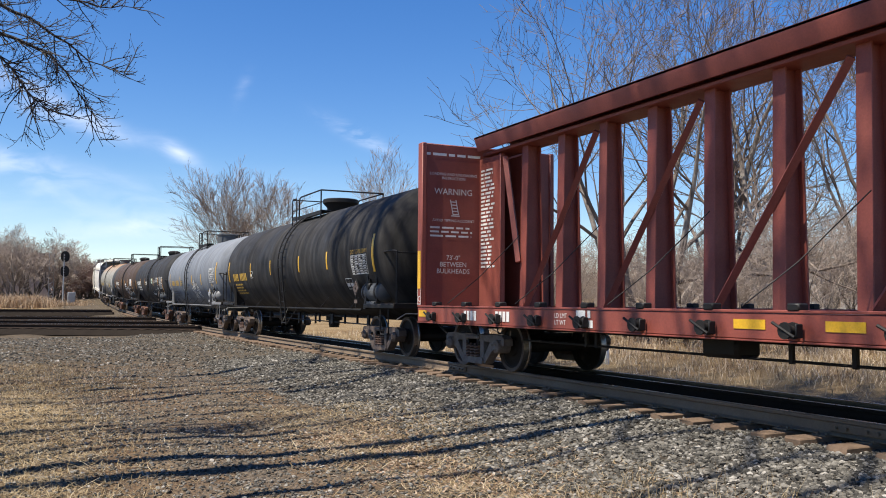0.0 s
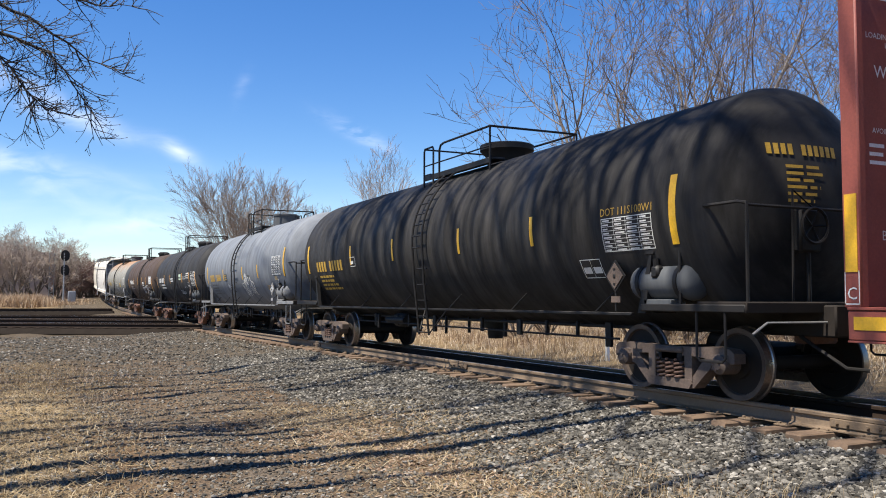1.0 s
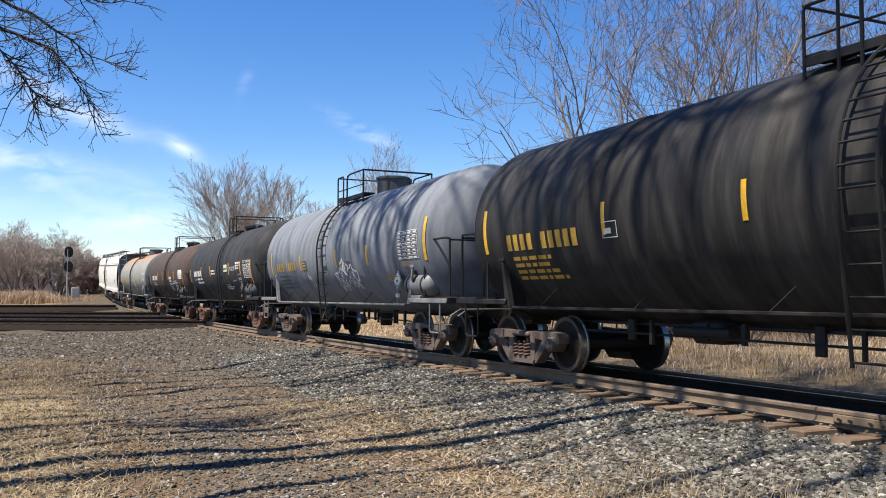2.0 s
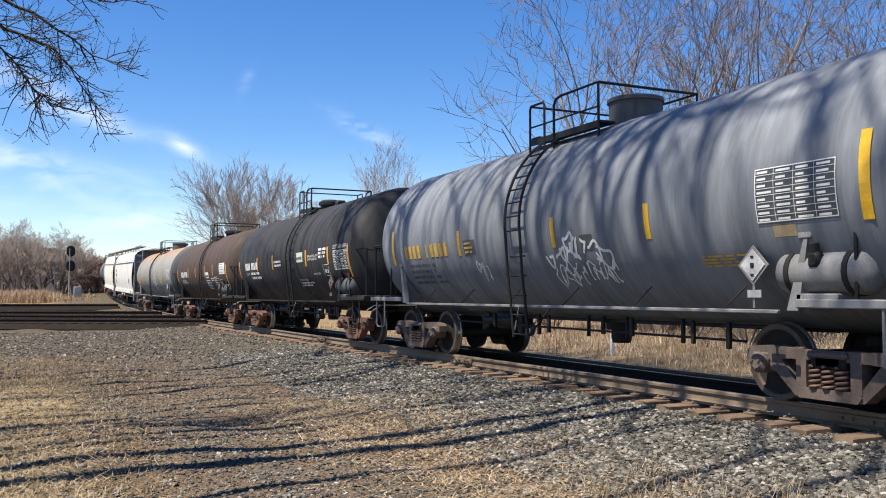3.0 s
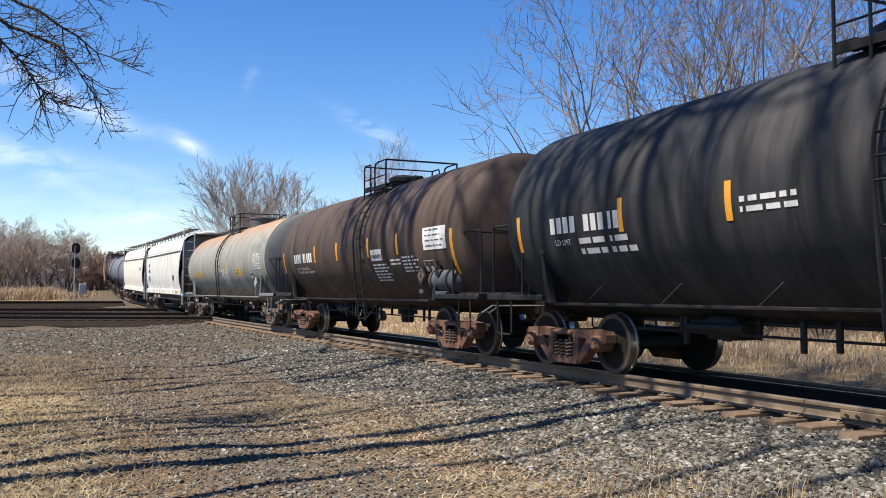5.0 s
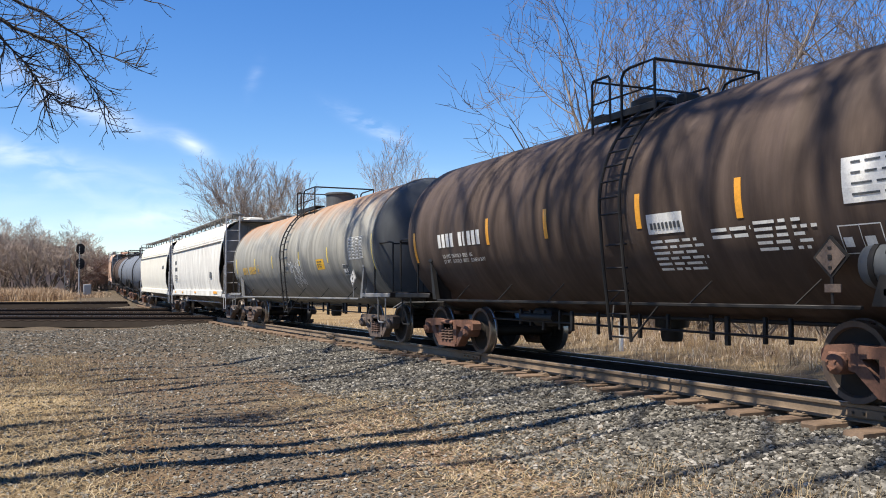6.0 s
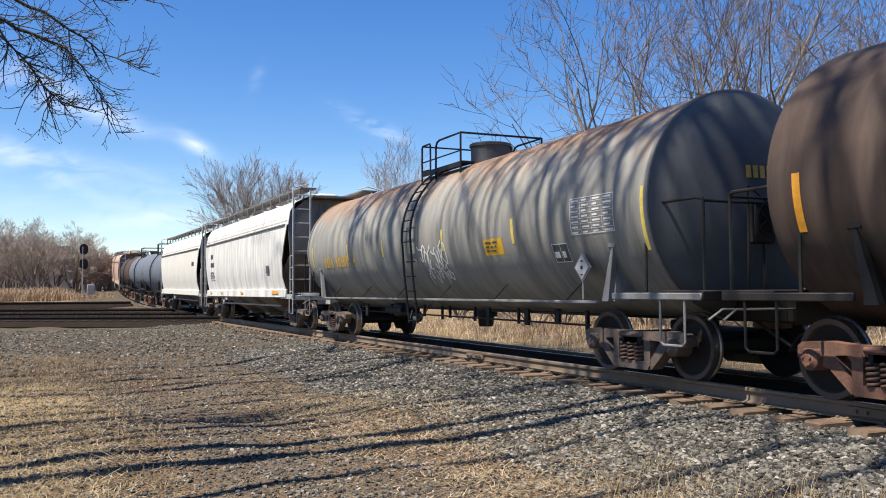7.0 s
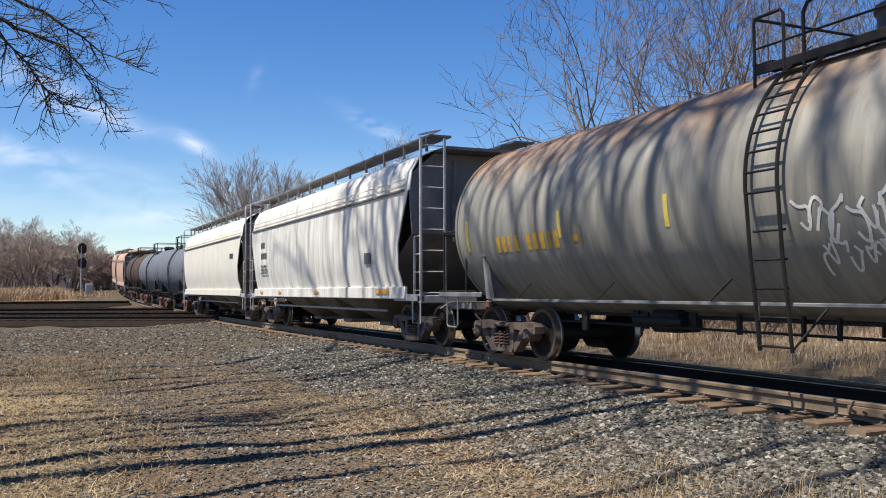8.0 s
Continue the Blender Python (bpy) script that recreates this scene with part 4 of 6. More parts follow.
def make_tank_car(label, middle, half, tank_half, paint, head=None, R=1.51, zc=2.26, front_sill=None, rear_sill=None, steel="black_steel", cast="cast_rust",
                  dome="plain", dome_y=0.0, ladder_y=0.0, stripes=(), stripe_paint="reflector", seams=(), rim=False, reservoir=True, rails=True, detail=True, rail_h=1.99, pale=False, hoop=(1.0, -1.1)):
    """A tank car in its own space: +Y to its rear, -X towards the lot, z from the rail top."""
    car = start_car("tank_car", label, "tank car", middle, half)
    end = tank_half + 0.85
    # shell with its weld seams, and the two dished heads
    prof = [(-tank_half, R)]
    for y in seams:
        prof += [(y - 0.05, R), (y - 0.035, R + 0.009), (y + 0.035, R + 0.009), (y + 0.05, R)]
    prof += [(tank_half, R)]
    prof = sorted(prof)
    fullp = []
    hd = 0.62 if not rim else 0.42
    for k in range(11):
        a = math.pi / 2 * (1 - k / 10)
        fullp.append((-tank_half - hd * math.sin(a), R * math.cos(a)))
    fullp[0] = (fullp[0][0], 0.0005)
    nhead = len(fullp)
    if rim:
        fullp += [(-tank_half + 0.001, R), (-tank_half + 0.002, R + 0.02), (-tank_half + 0.08, R + 0.02), (-tank_half + 0.082, R)]
    fullp += prof[1:-1]
    if rim:
        fullp += [(tank_half - 0.082, R), (tank_half - 0.08, R + 0.02), (tank_half - 0.002, R + 0.02), (tank_half - 0.001, R)]
    nb = len(fullp)
    for k in range(11):
        a = math.pi / 2 * k / 10
        fullp.append((tank_half + hd * math.sin(a), max(0.0005, R * math.cos(a))))
    slots = [1] * nhead + [0] * (nb - nhead) + [1] * (len(fullp) - nb)
    g = Geo().lathe(fullp, "y", (0, 0, zc), 72, slots=slots[:len(fullp) - 1])
    tank = part("tank", g, [M[paint], M[head or paint]], car, smooth=50)
    fn = side_map(R, zc)
    # reflective stripes
    for y, v0, v1, w in stripes:
        n = 5
        sg = Geo()
        for k in range(n):
            a, b = v0 + (v1 - v0) * k / n, v0 + (v1 - v0) * (k + 1) / n
            sg.add([fn(-y - w / 2, a), fn(-y + w / 2, a), fn(-y + w / 2, b), fn(-y - w / 2, b)], [(0, 1, 2, 3)])
        part("reflective_stripe", sg, M[stripe_paint], tank, "upright reflective strip")
    # stub sills, end platforms, side sill
    for s in (-1, 1):
        g = Geo()
        g.box((0, s * (end - 1.5), 0.93), (0.62, 3.4, 0.36), 0.02)
        part("stub_sill", g, M["underframe_shaded"], car)
        make_coupler(car, s * (end + 0.2), s)
        g = Geo()
        g.box((0, s * (end - 0.35), 1.12), (2.9, 0.75, 0.05), 0.01)
        g.box((0, s * (end + 0.02), 1.08), (2.9, 0.04, 0.12), 0.01)
        pl = part("end_platform", g, M["underframe_shaded"], car, "narrow end platform over the truck")
        for q in (-1, 1):
            part("edge_beam", Geo().box((q * 1.44, s * (end - 0.85), 1.07), (0.04, 1.75, 0.09), 0.012), M["grey_steel" if pale else steel], pl)
        # saddle gussets on each flank
        for q in (-1, 1):
            g = Geo().prism([(s * (half - 0.20), 1.0), (s * (half - 0.05), 1.0), (s * (half + 0.08), 1.72), (s * (half + 0.03), 1.72)], "x", q * 1.34, q * 1.42)
            g.prism([(q * 1.36, 1.0), (q * 1.3, 1.72), (q * 1.1, 1.5), (q * 1.0, 1.0)], "y", s * (half - 0.02), s * (half + 0.02))
            g.box((q * 1.36, s * (half + 0.05), 1.76), (0.14, 0.17, 0.09), 0.01)
            part("saddle_bracket", g, M["grey_steel" if pale else "black_steel"], car)
        # end handrail, a tall bent pipe on each corner tied across
        g = Geo()
        for q in (-1, 1):
            g.tube([(q * 1.40, s * (end - 1.05), 1.1), (q * 1.40, s * (end - 1.05), 2.0), (q * 1.40, s * (end - 1.03), 2.1), (q * 1.40, s * (end - 0.95), 2.19), (q * 1.40, s * (end - 0.84), 2.23), (q * 1.40, s * (end - 0.12), 2.23), (q * 1.36, s * (end - 0.03), 2.21)], 0.02, 7)
            g.tube([(q * 1.36, s * (end - 0.03), 2.21), (q * 1.36, s * (end - 0.03), 1.1)], 0.02, 7)
        g.tube([(-1.36, s * (end - 0.03), 2.19), (1.36, s * (end - 0.03), 2.19)], 0.018, 7)
        part("end_handrail", g, M[steel], car, "bent pipe handrail at the car end")
        # stirrup steps
        for q in (-1, 1):
            g = Geo().tube([(q * 1.43, s * (end - 0.75), 1.05), (q * 1.43, s * (end - 0.75), 0.52), (q * 1.43, s * (end - 0.7), 0.48), (q * 1.43, s * (end - 0.35), 0.48), (q * 1.43, s * (end - 0.3), 0.52), (q * 1.43, s * (end - 0.3), 1.05)], 0.016, 6)
            part("stirrup_step", g, M["grey_steel" if pale else steel], car)
        make_truck(car, s * half, cast)
    for q in (-1, 1):
        g = Geo().box((q * 1.42, 0, 0.985), (0.05, 2 * (half - 0.3), 0.042), 0.008)
        sill = part("side_rail", g, M["grey_steel"] if pale else M["pale_steel"] if steel == "grey_steel" else M["black_steel"], car, "long thin rail along the car's flank")
        for k in range(6):
            y = -half + 1.1 + (2 * half - 2.2) * k / 5
            gb = Geo().tube([(q * 1.42, y, 1.0), (q * 1.26, y - 0.2, 1.26)], 0.009, 6)
            part("brace", gb, M["black_steel"], sill)
    if detail:
        # belly fittings: outlet, brake pipe, levers and hangers
        g = Geo()
        g.lathe([(0.42, 0.0), (0.42, 0.14), (0.5, 0.16), (0.62, 0.16), (0.62, 0.24), (0.8, 0.24)], "z", (0, -0.3, 0), 16)
        part("outlet_valve", g, M["black_steel"], car)
        g = Geo()
        g.tube([(-0.55, -half + 1.2, 0.78), (-0.55, half - 1.2, 0.78)], 0.025, 7)
        g.tube([(-0.8, -half + 1.4, 0.62), (-0.8, half - 1.4, 0.66)], 0.018, 6)
        g.tube([(0.5, -half + 1.2, 0.72), (0.5, half - 1.2, 0.72)], 0.022, 6)
        rng = random.Random(int(middle * 7))
        for k in range(13):
            y = -half + 1.6 + (2 * half - 3.2) * (k + rng.random() * 0.6) / 13
            z0 = rng.uniform(0.48, 0.62)
            g.box((-0.8 + rng.uniform(-0.1, 0.3), y, (z0 + 0.84) / 2), (0.05, rng.choice((0.05, 0.07, 0.14)), 0.84 - z0), 0.008)
        part("brake_rigging", g, M["black_steel"], car, "brake rods and hangers under the belly")
        g = Geo().box((-0.5, half * 0.42, 0.72), (0.5, 0.55, 0.3), 0.05)
        g.tube([(-0.8, half * 0.42 - 0.5, 0.72), (-0.8, half * 0.42 + 0.5, 0.72)], 0.06, 10)
        part("brake_cylinder", g, M["black_steel"], car)
    if reservoir:
        y0 = -half - 0.12
        if not rim:
            make_air_reservoir(car, y0, M["grey_steel"] if pale else M["head_grey"])
        light = pale or rim
        g = Geo().box((-1.44, -half + 0.62, 1.47), (0.014, 0.3, 0.3), 0.0, Matrix.Rotation(radians(45), 3, "X")).box((-1.436, -half + 0.62, 1.17), (0.012, 0.03, 0.3))
        holder = part("placard_holder", g, M["grey_steel"] if light else M["black_steel"], car, "diamond placard holder on a stem")
        part("placard", Geo().box((-1.453, -half + 0.62, 1.47), (0.01, 0.24, 0.24), 0.0, Matrix.Rotation(radians(45), 3, "X")), M["pale_steel"] if light else M["cast_dark"], holder)
        part("clip", Geo().box((-1.462, -half + 0.62, 1.47), (0.012, 0.05, 0.05), 0.01).box((-1.462, -half + 0.62, 1.56), (0.01, 0.04, 0.02)).box((-1.462, -half + 0.62, 1.37), (0.01, 0.04, 0.02)), M["black_steel"], holder)
        if not rim:
            part("plate", Geo().box((-1.45, -half + 0.6, 1.17), (0.012, 0.19, 0.08)), M["pale_steel"] if light else M["cast_dark"], holder)
        # hand brake: wheel, stand and chain guard at the front
        g = Geo()
        ring = [(-0.35 + 0.2 * math.cos(6.283 * k / 20), -end + 0.02, 2.0 + 0.2 * math.sin(6.283 * k / 20)) for k in range(21)]
        g.tube(ring, 0.018, 6)
        for k in range(5):
            g.tube([(-0.35, -end + 0.06, 2.0), ring[k * 4]], 0.012, 5)
        g.box((-0.35, -end + 0.14, 1.95), (0.34, 0.14, 0.5), 0.03)
        g.tube([(-0.35, -end + 0.12, 1.7), (-0.35, -end + 0.12, 1.05)], 0.025, 7)
        g.tube([(-0.2, -end + 0.1, 2.15), (-0.6, -end + 0.1, 2.4), (-0.62, -end + 0.1, 1.1)], 0.014, 6)
        part("hand_brake", g, M["black_steel"], car, "hand brake wheel and housing")
    # uncoupling levers
    for s in (-1, 1):
        g = Geo().tube([(-1.4, s * (end + 0.07), 0.8), (-1.2, s * (end + 0.08), 0.92), (-0.3, s * (end + 0.08), 0.92), (-0.1, s * (end + 0.12), 1.05)], 0.014, 6)
        part("uncoupling_lever", g, M["grey_steel"], car)
    # dome, valve casing, walkway and railing
    zt = zc + R
    g = Geo()
    if dome == "funnel":
        g.lathe([(zt - 0.15, 0.36), (zt + 0.12, 0.40), (zt + 0.22, 0.50), (zt + 0.24, 0.52), (zt + 0.34, 0.52), (zt + 0.36, 0.48), (zt + 0.37, 0.0)], "z", (0, dome_y, 0), 28)
    elif dome == "plain":
        g.lathe([(zt - 0.15, 0.40), (zt + 0.3, 0.40), (zt + 0.31, 0.43), (zt + 0.36, 0.43), (zt + 0.38, 0.40), (zt + 0.39, 0.0)], "z", (0, dome_y, 0), 28)
        g.box((0.44, dome_y, zt + 0.3), (0.12, 0.12, 0.14), 0.02)
    else:
        g.lathe([(zt - 0.15, 0.3), (zt + 0.1, 0.3), (zt + 0.11, 0.36), (zt + 0.2, 0.36), (zt + 0.27, 0.24), (zt + 0.29, 0.0)], "z", (0, dome_y, 0), 24)
        g.box((0.1, dome_y - 0.62, zt + 0.08), (0.3, 0.22, 0.26), 0.04)
    part("dome", g, M["head_grey"] if dome == "plain" else M["black_steel"], car, "round manway dome on the crown")
    y0, y1 = (ladder_y + 0.22, dome_y - 0.75) if rails else (0, 0)
    g = Geo()
    zw = zt - 0.03
    yl, yr = hoop
    for q in (-1, 1):
        g.box((q * 0.76, (yl + yr) / 2, zw - 0.06), (0.3, yl - yr, 0.04), 0.008)
        g.box((q * 0.91, (yl + yr) / 2, zw - 0.1), (0.03, yl - yr, 0.1), 0.006)
    g.box((0, yl - 0.12, zw - 0.03), (1.8, 0.24, 0.04), 0.008)
    part("walkway", g, M["black_steel"], car, "narrow crown walkway round the dome")
    zr = rail_h + zc
    g = Geo()
    for q in (-1, 1):
        x = q * 0.92
        # hoop by the ladder, then the long rail to the front corner, all at one height
        g.tube([(x, yl, zw - 0.3), (x, yl, zr - 0.05), (x, yl - 0.04, zr), (x, yl - 0.4, zr), (x, yl - 0.44, zr - 0.05), (x, yl - 0.44, zw - 0.3)], 0.02, 7)
        ym = yl - 0.72
        g.tube([(x, ym, zw - 0.3), (x, ym, zr - 0.12), (x, ym - 0.06, zr - 0.03), (x, ym - 0.2, zr), (x, yr, zr), (x, yr, zw - 0.3)], 0.022, 7)
        g.tube([(x, yl, (zw + zr) / 2 - 0.1), (x, yr, (zw + zr) / 2 - 0.1)], 0.014, 6)
    g.tube([(-0.92, yr, zr), (0.92, yr, zr)], 0.022, 7)
    g.tube([(-0.92, yl, zr), (0.92, yl, zr)], 0.018, 7)
    part("railing", g, M[steel] if steel != "grey_steel" else M["black_steel"], car, "bent pipe safety railing round the dome")
    # flank ladder that follows the shell
    g = Geo()
    for dy in (-0.22, 0.22):
        pts = [(-1.45, ladder_y + dy, 0.5), (-1.5, ladder_y + dy, 1.0), (-1.56, ladder_y + dy, 1.5)]
        for k in range(13):
            a = radians(-8 + 68 * k / 12)
            pts.append((-(R + 0.1) * math.cos(a), ladder_y + dy, zc + (R + 0.1) * math.sin(a)))
        g.tube(pts, 0.022, 6)
    for dy in (-0.22, 0.22):
        g.tube([(-1.45, ladder_y + dy, 0.52), (-1.2, ladder_y + dy * 2.2, 0.98)], 0.014, 6)
    ladder = part("ladder", g, M["black_steel"], car, "pipe ladder up the flank of the tank")
    rung = Geo().tube([(0, -0.22, 0), (0, 0.22, 0)], 0.014, 6).mesh("rung", M["black_steel"])
    spots = [(-1.46 - 0.012 * k, 0.55 + 0.3 * k) for k in range(5)]
    for k in range(9):
        a = radians(-4 + 62 * k / 8)
        spots.append((-(R + 0.1) * math.cos(a), zc + (R + 0.1) * math.sin(a)))
    for x, z in spots:
        part("rung", rung, None, ladder).location = (x, ladder_y, z)
    return car, tank, fn


def letter(tank, fn, text, size, y, v, paint="paint_white", align="LEFT"):
    me = map_mesh(text_mesh(text, size, align), lambda a, b: fn(a - y, v + b), M[paint])
    tagged(part("lettering", me, None, tank, "stencilled lettering"), kind="stuff")


def bars(tank, fn, rects, paint, label="stencilled mark as plain bars"):
    tagged(part("marking", bar_geo(rects, lambda u, v, o: fn(u, v, o), 1), M[paint], tank, label, smooth=0), kind="stuff")


def table_rects(y, v, w, h, rows, cols, seed=1):
    """A ruled data panel: frame, rules and small bars for the unreadable entries. y is its rear edge."""
    rng = random.Random(seed)
    u0 = -y
    t = 0.012
    out = [(u0, v, u0 + w, v + t), (u0, v + h - t, u0 + w, v + h), (u0, v, u0 + t, v + h), (u0 + w - t, v, u0 + w, v + h)]
    for r in range(1, rows):
        out.append((u0, v + h * r / rows - 0.003, u0 + w, v + h * r / rows + 0.003))
    for c in range(1, cols):
        out.append((u0 + w * c / cols - 0.003, v, u0 + w * c / cols + 0.003, v + h))
    for r in range(rows):
        for c in range(cols):
            a = u0 + w * (c + 0.12) / cols
            b = a + w / cols * rng.uniform(0.4, 0.78)
            z = v + h * (r + 0.25) / rows
            out.append((a, z, b, z + h / rows * 0.34))
    return out


def print_rects(y, v, w, lines, h=0.05, gap=0.045, seed=1):
    """Lines of small print as broken bars, going down from v. y is the rear edge."""
    rng = random.Random(seed)
    out = []
    for k in range(lines):
        u, stop = -y, -y + w * rng.uniform(0.7, 1.0)
        while u < stop:
            b = min(stop, u + rng.uniform(0.08, 0.3))
            out.append((u, v - k * (h + gap) - h, b, v - k * (h + gap)))
            u = b + 0.05
    return out


def head_map(R, zc, tank_half, hd, lift=0.012):
    """From (u, v) on the front head as seen from ahead: u to the viewer's right (+X), v up from its middle."""
    def fn(u, v, out=1):
        rr = min(0.999, math.hypot(u, v) / R)
        return Vector((u, -tank_half - hd * math.sqrt(1 - rr * rr) - lift * out, zc + v))
    return fn


def scribble(tank, fn, y, v, w, h, seed, loops=7, r=0.022, paint="paint_white"):
    """Sprayed white scrawl, as flat ribbon strokes."""
    rng = random.Random(seed)
    g = Geo()
    for k in range(loops):
        cu, cv = -y + w * (k + 0.5) / loops + rng.uniform(-0.05, 0.05), v + h * rng.uniform(0.25, 0.7)
        a0, n = rng.uniform(0, 6.28), 16
        ra, rb = w / loops * rng.uniform(0.35, 0.75), h * rng.uniform(0.2, 0.45)
        turn, skew = rng.choice((-1, 1)) * rng.uniform(3.5, 6.5), rng.uniform(-0.5, 0.5)
        path = []
        for i in range(n + 1):
            a = a0 + turn * i / n
            path.append((cu + ra * math.cos(a) + skew * rb * math.sin(a), cv + rb * math.sin(a) + 0.05 * math.sin(2.3 * a)))
        for (u0, v0), (u1, v1) in zip(path, path[1:]):
            d = Vector((u1 - u0, v1 - v0))
            if d.length < 1e-5:
                continue
            p = Vector((-d.y, d.x)).normalized() * r
            e = d.normalized() * r * 0.4
            g.add([fn(u0 - e.x + p.x, v0 - e.y + p.y), fn(u1 + e.x + p.x, v1 + e.y + p.y), fn(u1 + e.x - p.x, v1 + e.y - p.y), fn(u0 - e.x - p.x, v0 - e.y - p.y)], [(0, 1, 2, 3)])
    tagged(part("graffiti", g, M[paint], tank, "sprayed white graffiti scrawl", smooth=0), kind="stuff")


def S(middle, *rows):
    """Stripe rows given by distance along the track, turned into the car's own y."""
    return tuple((y - middle, a, b, w) for y, a, b, w in rows)


def build_tank_cars():
    # black car
    m = 25.05
    car, tank, fn = make_tank_car("long black tank car with yellow strips and a funnel dome", m, 6.68, 7.45, "tank_black", dome="funnel", dome_y=-0.75, ladder_y=-0.12, cast="cast_dark", hoop=(1.06, -1.75),
                                  stripes=S(m, (17.8, -0.45, 0.38, 0.12), (20.96, -0.3, 0.14, 0.09), (23.39, -0.3, 0.14, 0.08), (26.41, -0.3, 0.14, 0.08), (28.93, -0.3, 0.14, 0.08), (32.2, -0.42, 0.3, 0.1)),
                                  seams=(-4.2, -1.1, 1.2, 4.3))
    letter(tank, fn, "DOT 111S100W1", 0.145, 19.22 - m, -0.01, "paint_yellow")
    bars(tank, fn, table_rects(19.2 - m, -0.48, 1.02, 0.44, 8, 4, 1), "paint_white", "ruled white data panel")
    bars(tank, fn, table_rects(19.84 - m, -0.84, 0.46, 0.28, 1, 2, 2), "paint_white", "small ruled white panel")
    bars(tank, fn, characters(-(31.5 - m), -0.4, 0.25, 10, 0.52, 0.28, (4,)), "paint_yellow")
    bars(tank, fn, print_rects(31.4 - m, -0.5, 1.4, 4, 0.06, 0.05, 3), "paint_yellow")
    bars(tank, fn, table_rects(28.97 - m, -0.34, 0.32, 0.22, 1, 1, 4), "paint_white")
    hf = head_map(1.51, 2.26, 7.45, 0.62)
    bars(tank, hf, characters(-0.72, 0.58, 0.13, 11, 0.5, 0.24, (4,)), "paint_yellow")
    bars(tank, hf, [(u + 6.0, v, w + 6.0, z) for u, v, w, z in print_rects(6.5, 0.46, 0.55, 6, 0.035, 0.045, 5)], "paint_yellow")
    # pale grey-blue car
    m = 40.6
    car, tank, fn = make_tank_car("pale blue-grey tank car with white graffiti", m, 5.13, 5.95, "tank_grey", dome="plain", dome_y=-0.7, ladder_y=0.3, cast="cast_dark", pale=True, hoop=(0.88, -1.03),
                                  stripes=S(m, (34.65, -0.42, 0.42, 0.12), (37.78, -0.42, 0.02, 0.1), (39.92, -0.42, 0.02, 0.1), (42.97, -0.42, 0.02, 0.1), (46.0, -0.5, 0.2, 0.1)), seams=(-3.6, -1.3, 1.6, 3.7))
    bars(tank, fn, [(-(35.98 - m), -0.36, -(35.98 - m) + 1.02, 0.2)], "paint_ink")
    bars(tank, side_map(1.51, 2.26, 0.011), table_rects(35.98 - m, -0.36, 1.02, 0.56, 8, 4, 11), "paint_white", "ruled white data panel")
    bars(tank, fn, characters(-(45.4 - m), -0.4, 0.25, 10, 0.52, 0.28, (4,)), "paint_yellow")
    bars(tank, fn, print_rects(45.3 - m, -0.52, 1.5, 4, 0.06, 0.06, 13), "paint_ink")
    bars(tank, fn, [(-(42.8 - m), -0.42, -(42.8 - m) + 0.42, -0.16)], "paint_ink", "dark stencil panel")
    bars(tank, side_map(1.51, 2.26, 0.011), print_rects(42.76 - m, -0.2, 0.34, 3, 0.035, 0.04, 14), "paint_yellow")
    bars(tank, fn, [(-(39.31 - m), -0.5, -(39.31 - m) + 0.35, -0.28)], "paint_ink", "dark stencil panel")
    bars(tank, fn, print_rects(37.0 - m, -0.68, 0.8, 4, 0.022, 0.018, 15), "paint_yellow")
    bars(tank, fn, [(-(35.8 - m), -0.52, -(35.8 - m) + 0.3, -0.4)], "label_tan", "faded tan sticker")
    scribble(tank, fn, 40.2 - m, -0.72, 1.5, 0.42, 4, 7, 0.02)
    scribble(tank, fn, 40.1 - m, -1.02, 1.5, 0.36, 41, 14, 0.011)
    scribble(tank, fn, 39.65 - m, -0.5, 0.3, 0.26, 5, 2)
    scribble(tank, fn, 42.5 - m, -0.85, 0.35, 0.36, 6, 3, 0.012)
    hf = head_map(1.51, 2.26, 5.95, 0.62)
    bars(tank, hf, characters(-0.55, 0.6, 0.14, 10, 0.5, 0.22, (4,)), "paint_yellow")
    bars(tank, hf, [(u + 6.0, v, w + 6.0, z) for u, v, w, z in print_rects(6.3, 0.5, 0.7, 4, 0.045, 0.05, 16)], "paint_yellow")
    # charcoal car
    m = 54.72
    car, tank, fn = make_tank_car("charcoal tank car with orange strips and white stencils", m, 5.08, 5.95, "tank_dark", dome="low", dome_y=0.05, ladder_y=-1.0, cast="cast_rust", stripe_paint="reflector_orange", hoop=(0.2, -1.0),
                                  stripes=S(m, (48.85, -0.7, 0.08, 0.11), (50.38, -0.33, 0.11, 0.1), (52.3, -0.33, 0.11, 0.1), (55.85, -0.33, 0.11, 0.1), (57.8, -0.33, 0.11, 0.1), (60.4, -0.5, 0.05, 0.09)), seams=(-3.9, -1.5, 1.0, 3.4))
    letter(tank, fn, "DOT 111A100W-1", 0.145, 49.95 - m, 0.03)
    bars(tank, fn, table_rects(49.95 - m, -0.49, 1.05, 0.48, 8, 4, 21), "paint_white", "ruled white data panel")
    bars(tank, fn, table_rects(50.88 - m, -0.63, 0.46, 0.3, 1, 3, 22), "paint_white", "small ruled white panel")
    letter(tank, fn, "FIBERGLASS INSULATION\nDO NOT EXCEED 450F", 0.085, 52.15 - m, -0.1)
    bars(tank, fn, print_rects(51.15 - m, 0.1, 0.7, 3, 0.06, 0.035, 23), "paint_white")
    bars(tank, fn, [(-(53.27 - m), -0.2, -(53.27 - m) + 0.68, 0.07)], "label_green", "pale green telephone sticker")
    bars(tank, side_map(1.51, 2.26, 0.011), characters(-(53.22 - m), -0.12, 0.07, 8, 0.55, 0.4), "paint_ink")
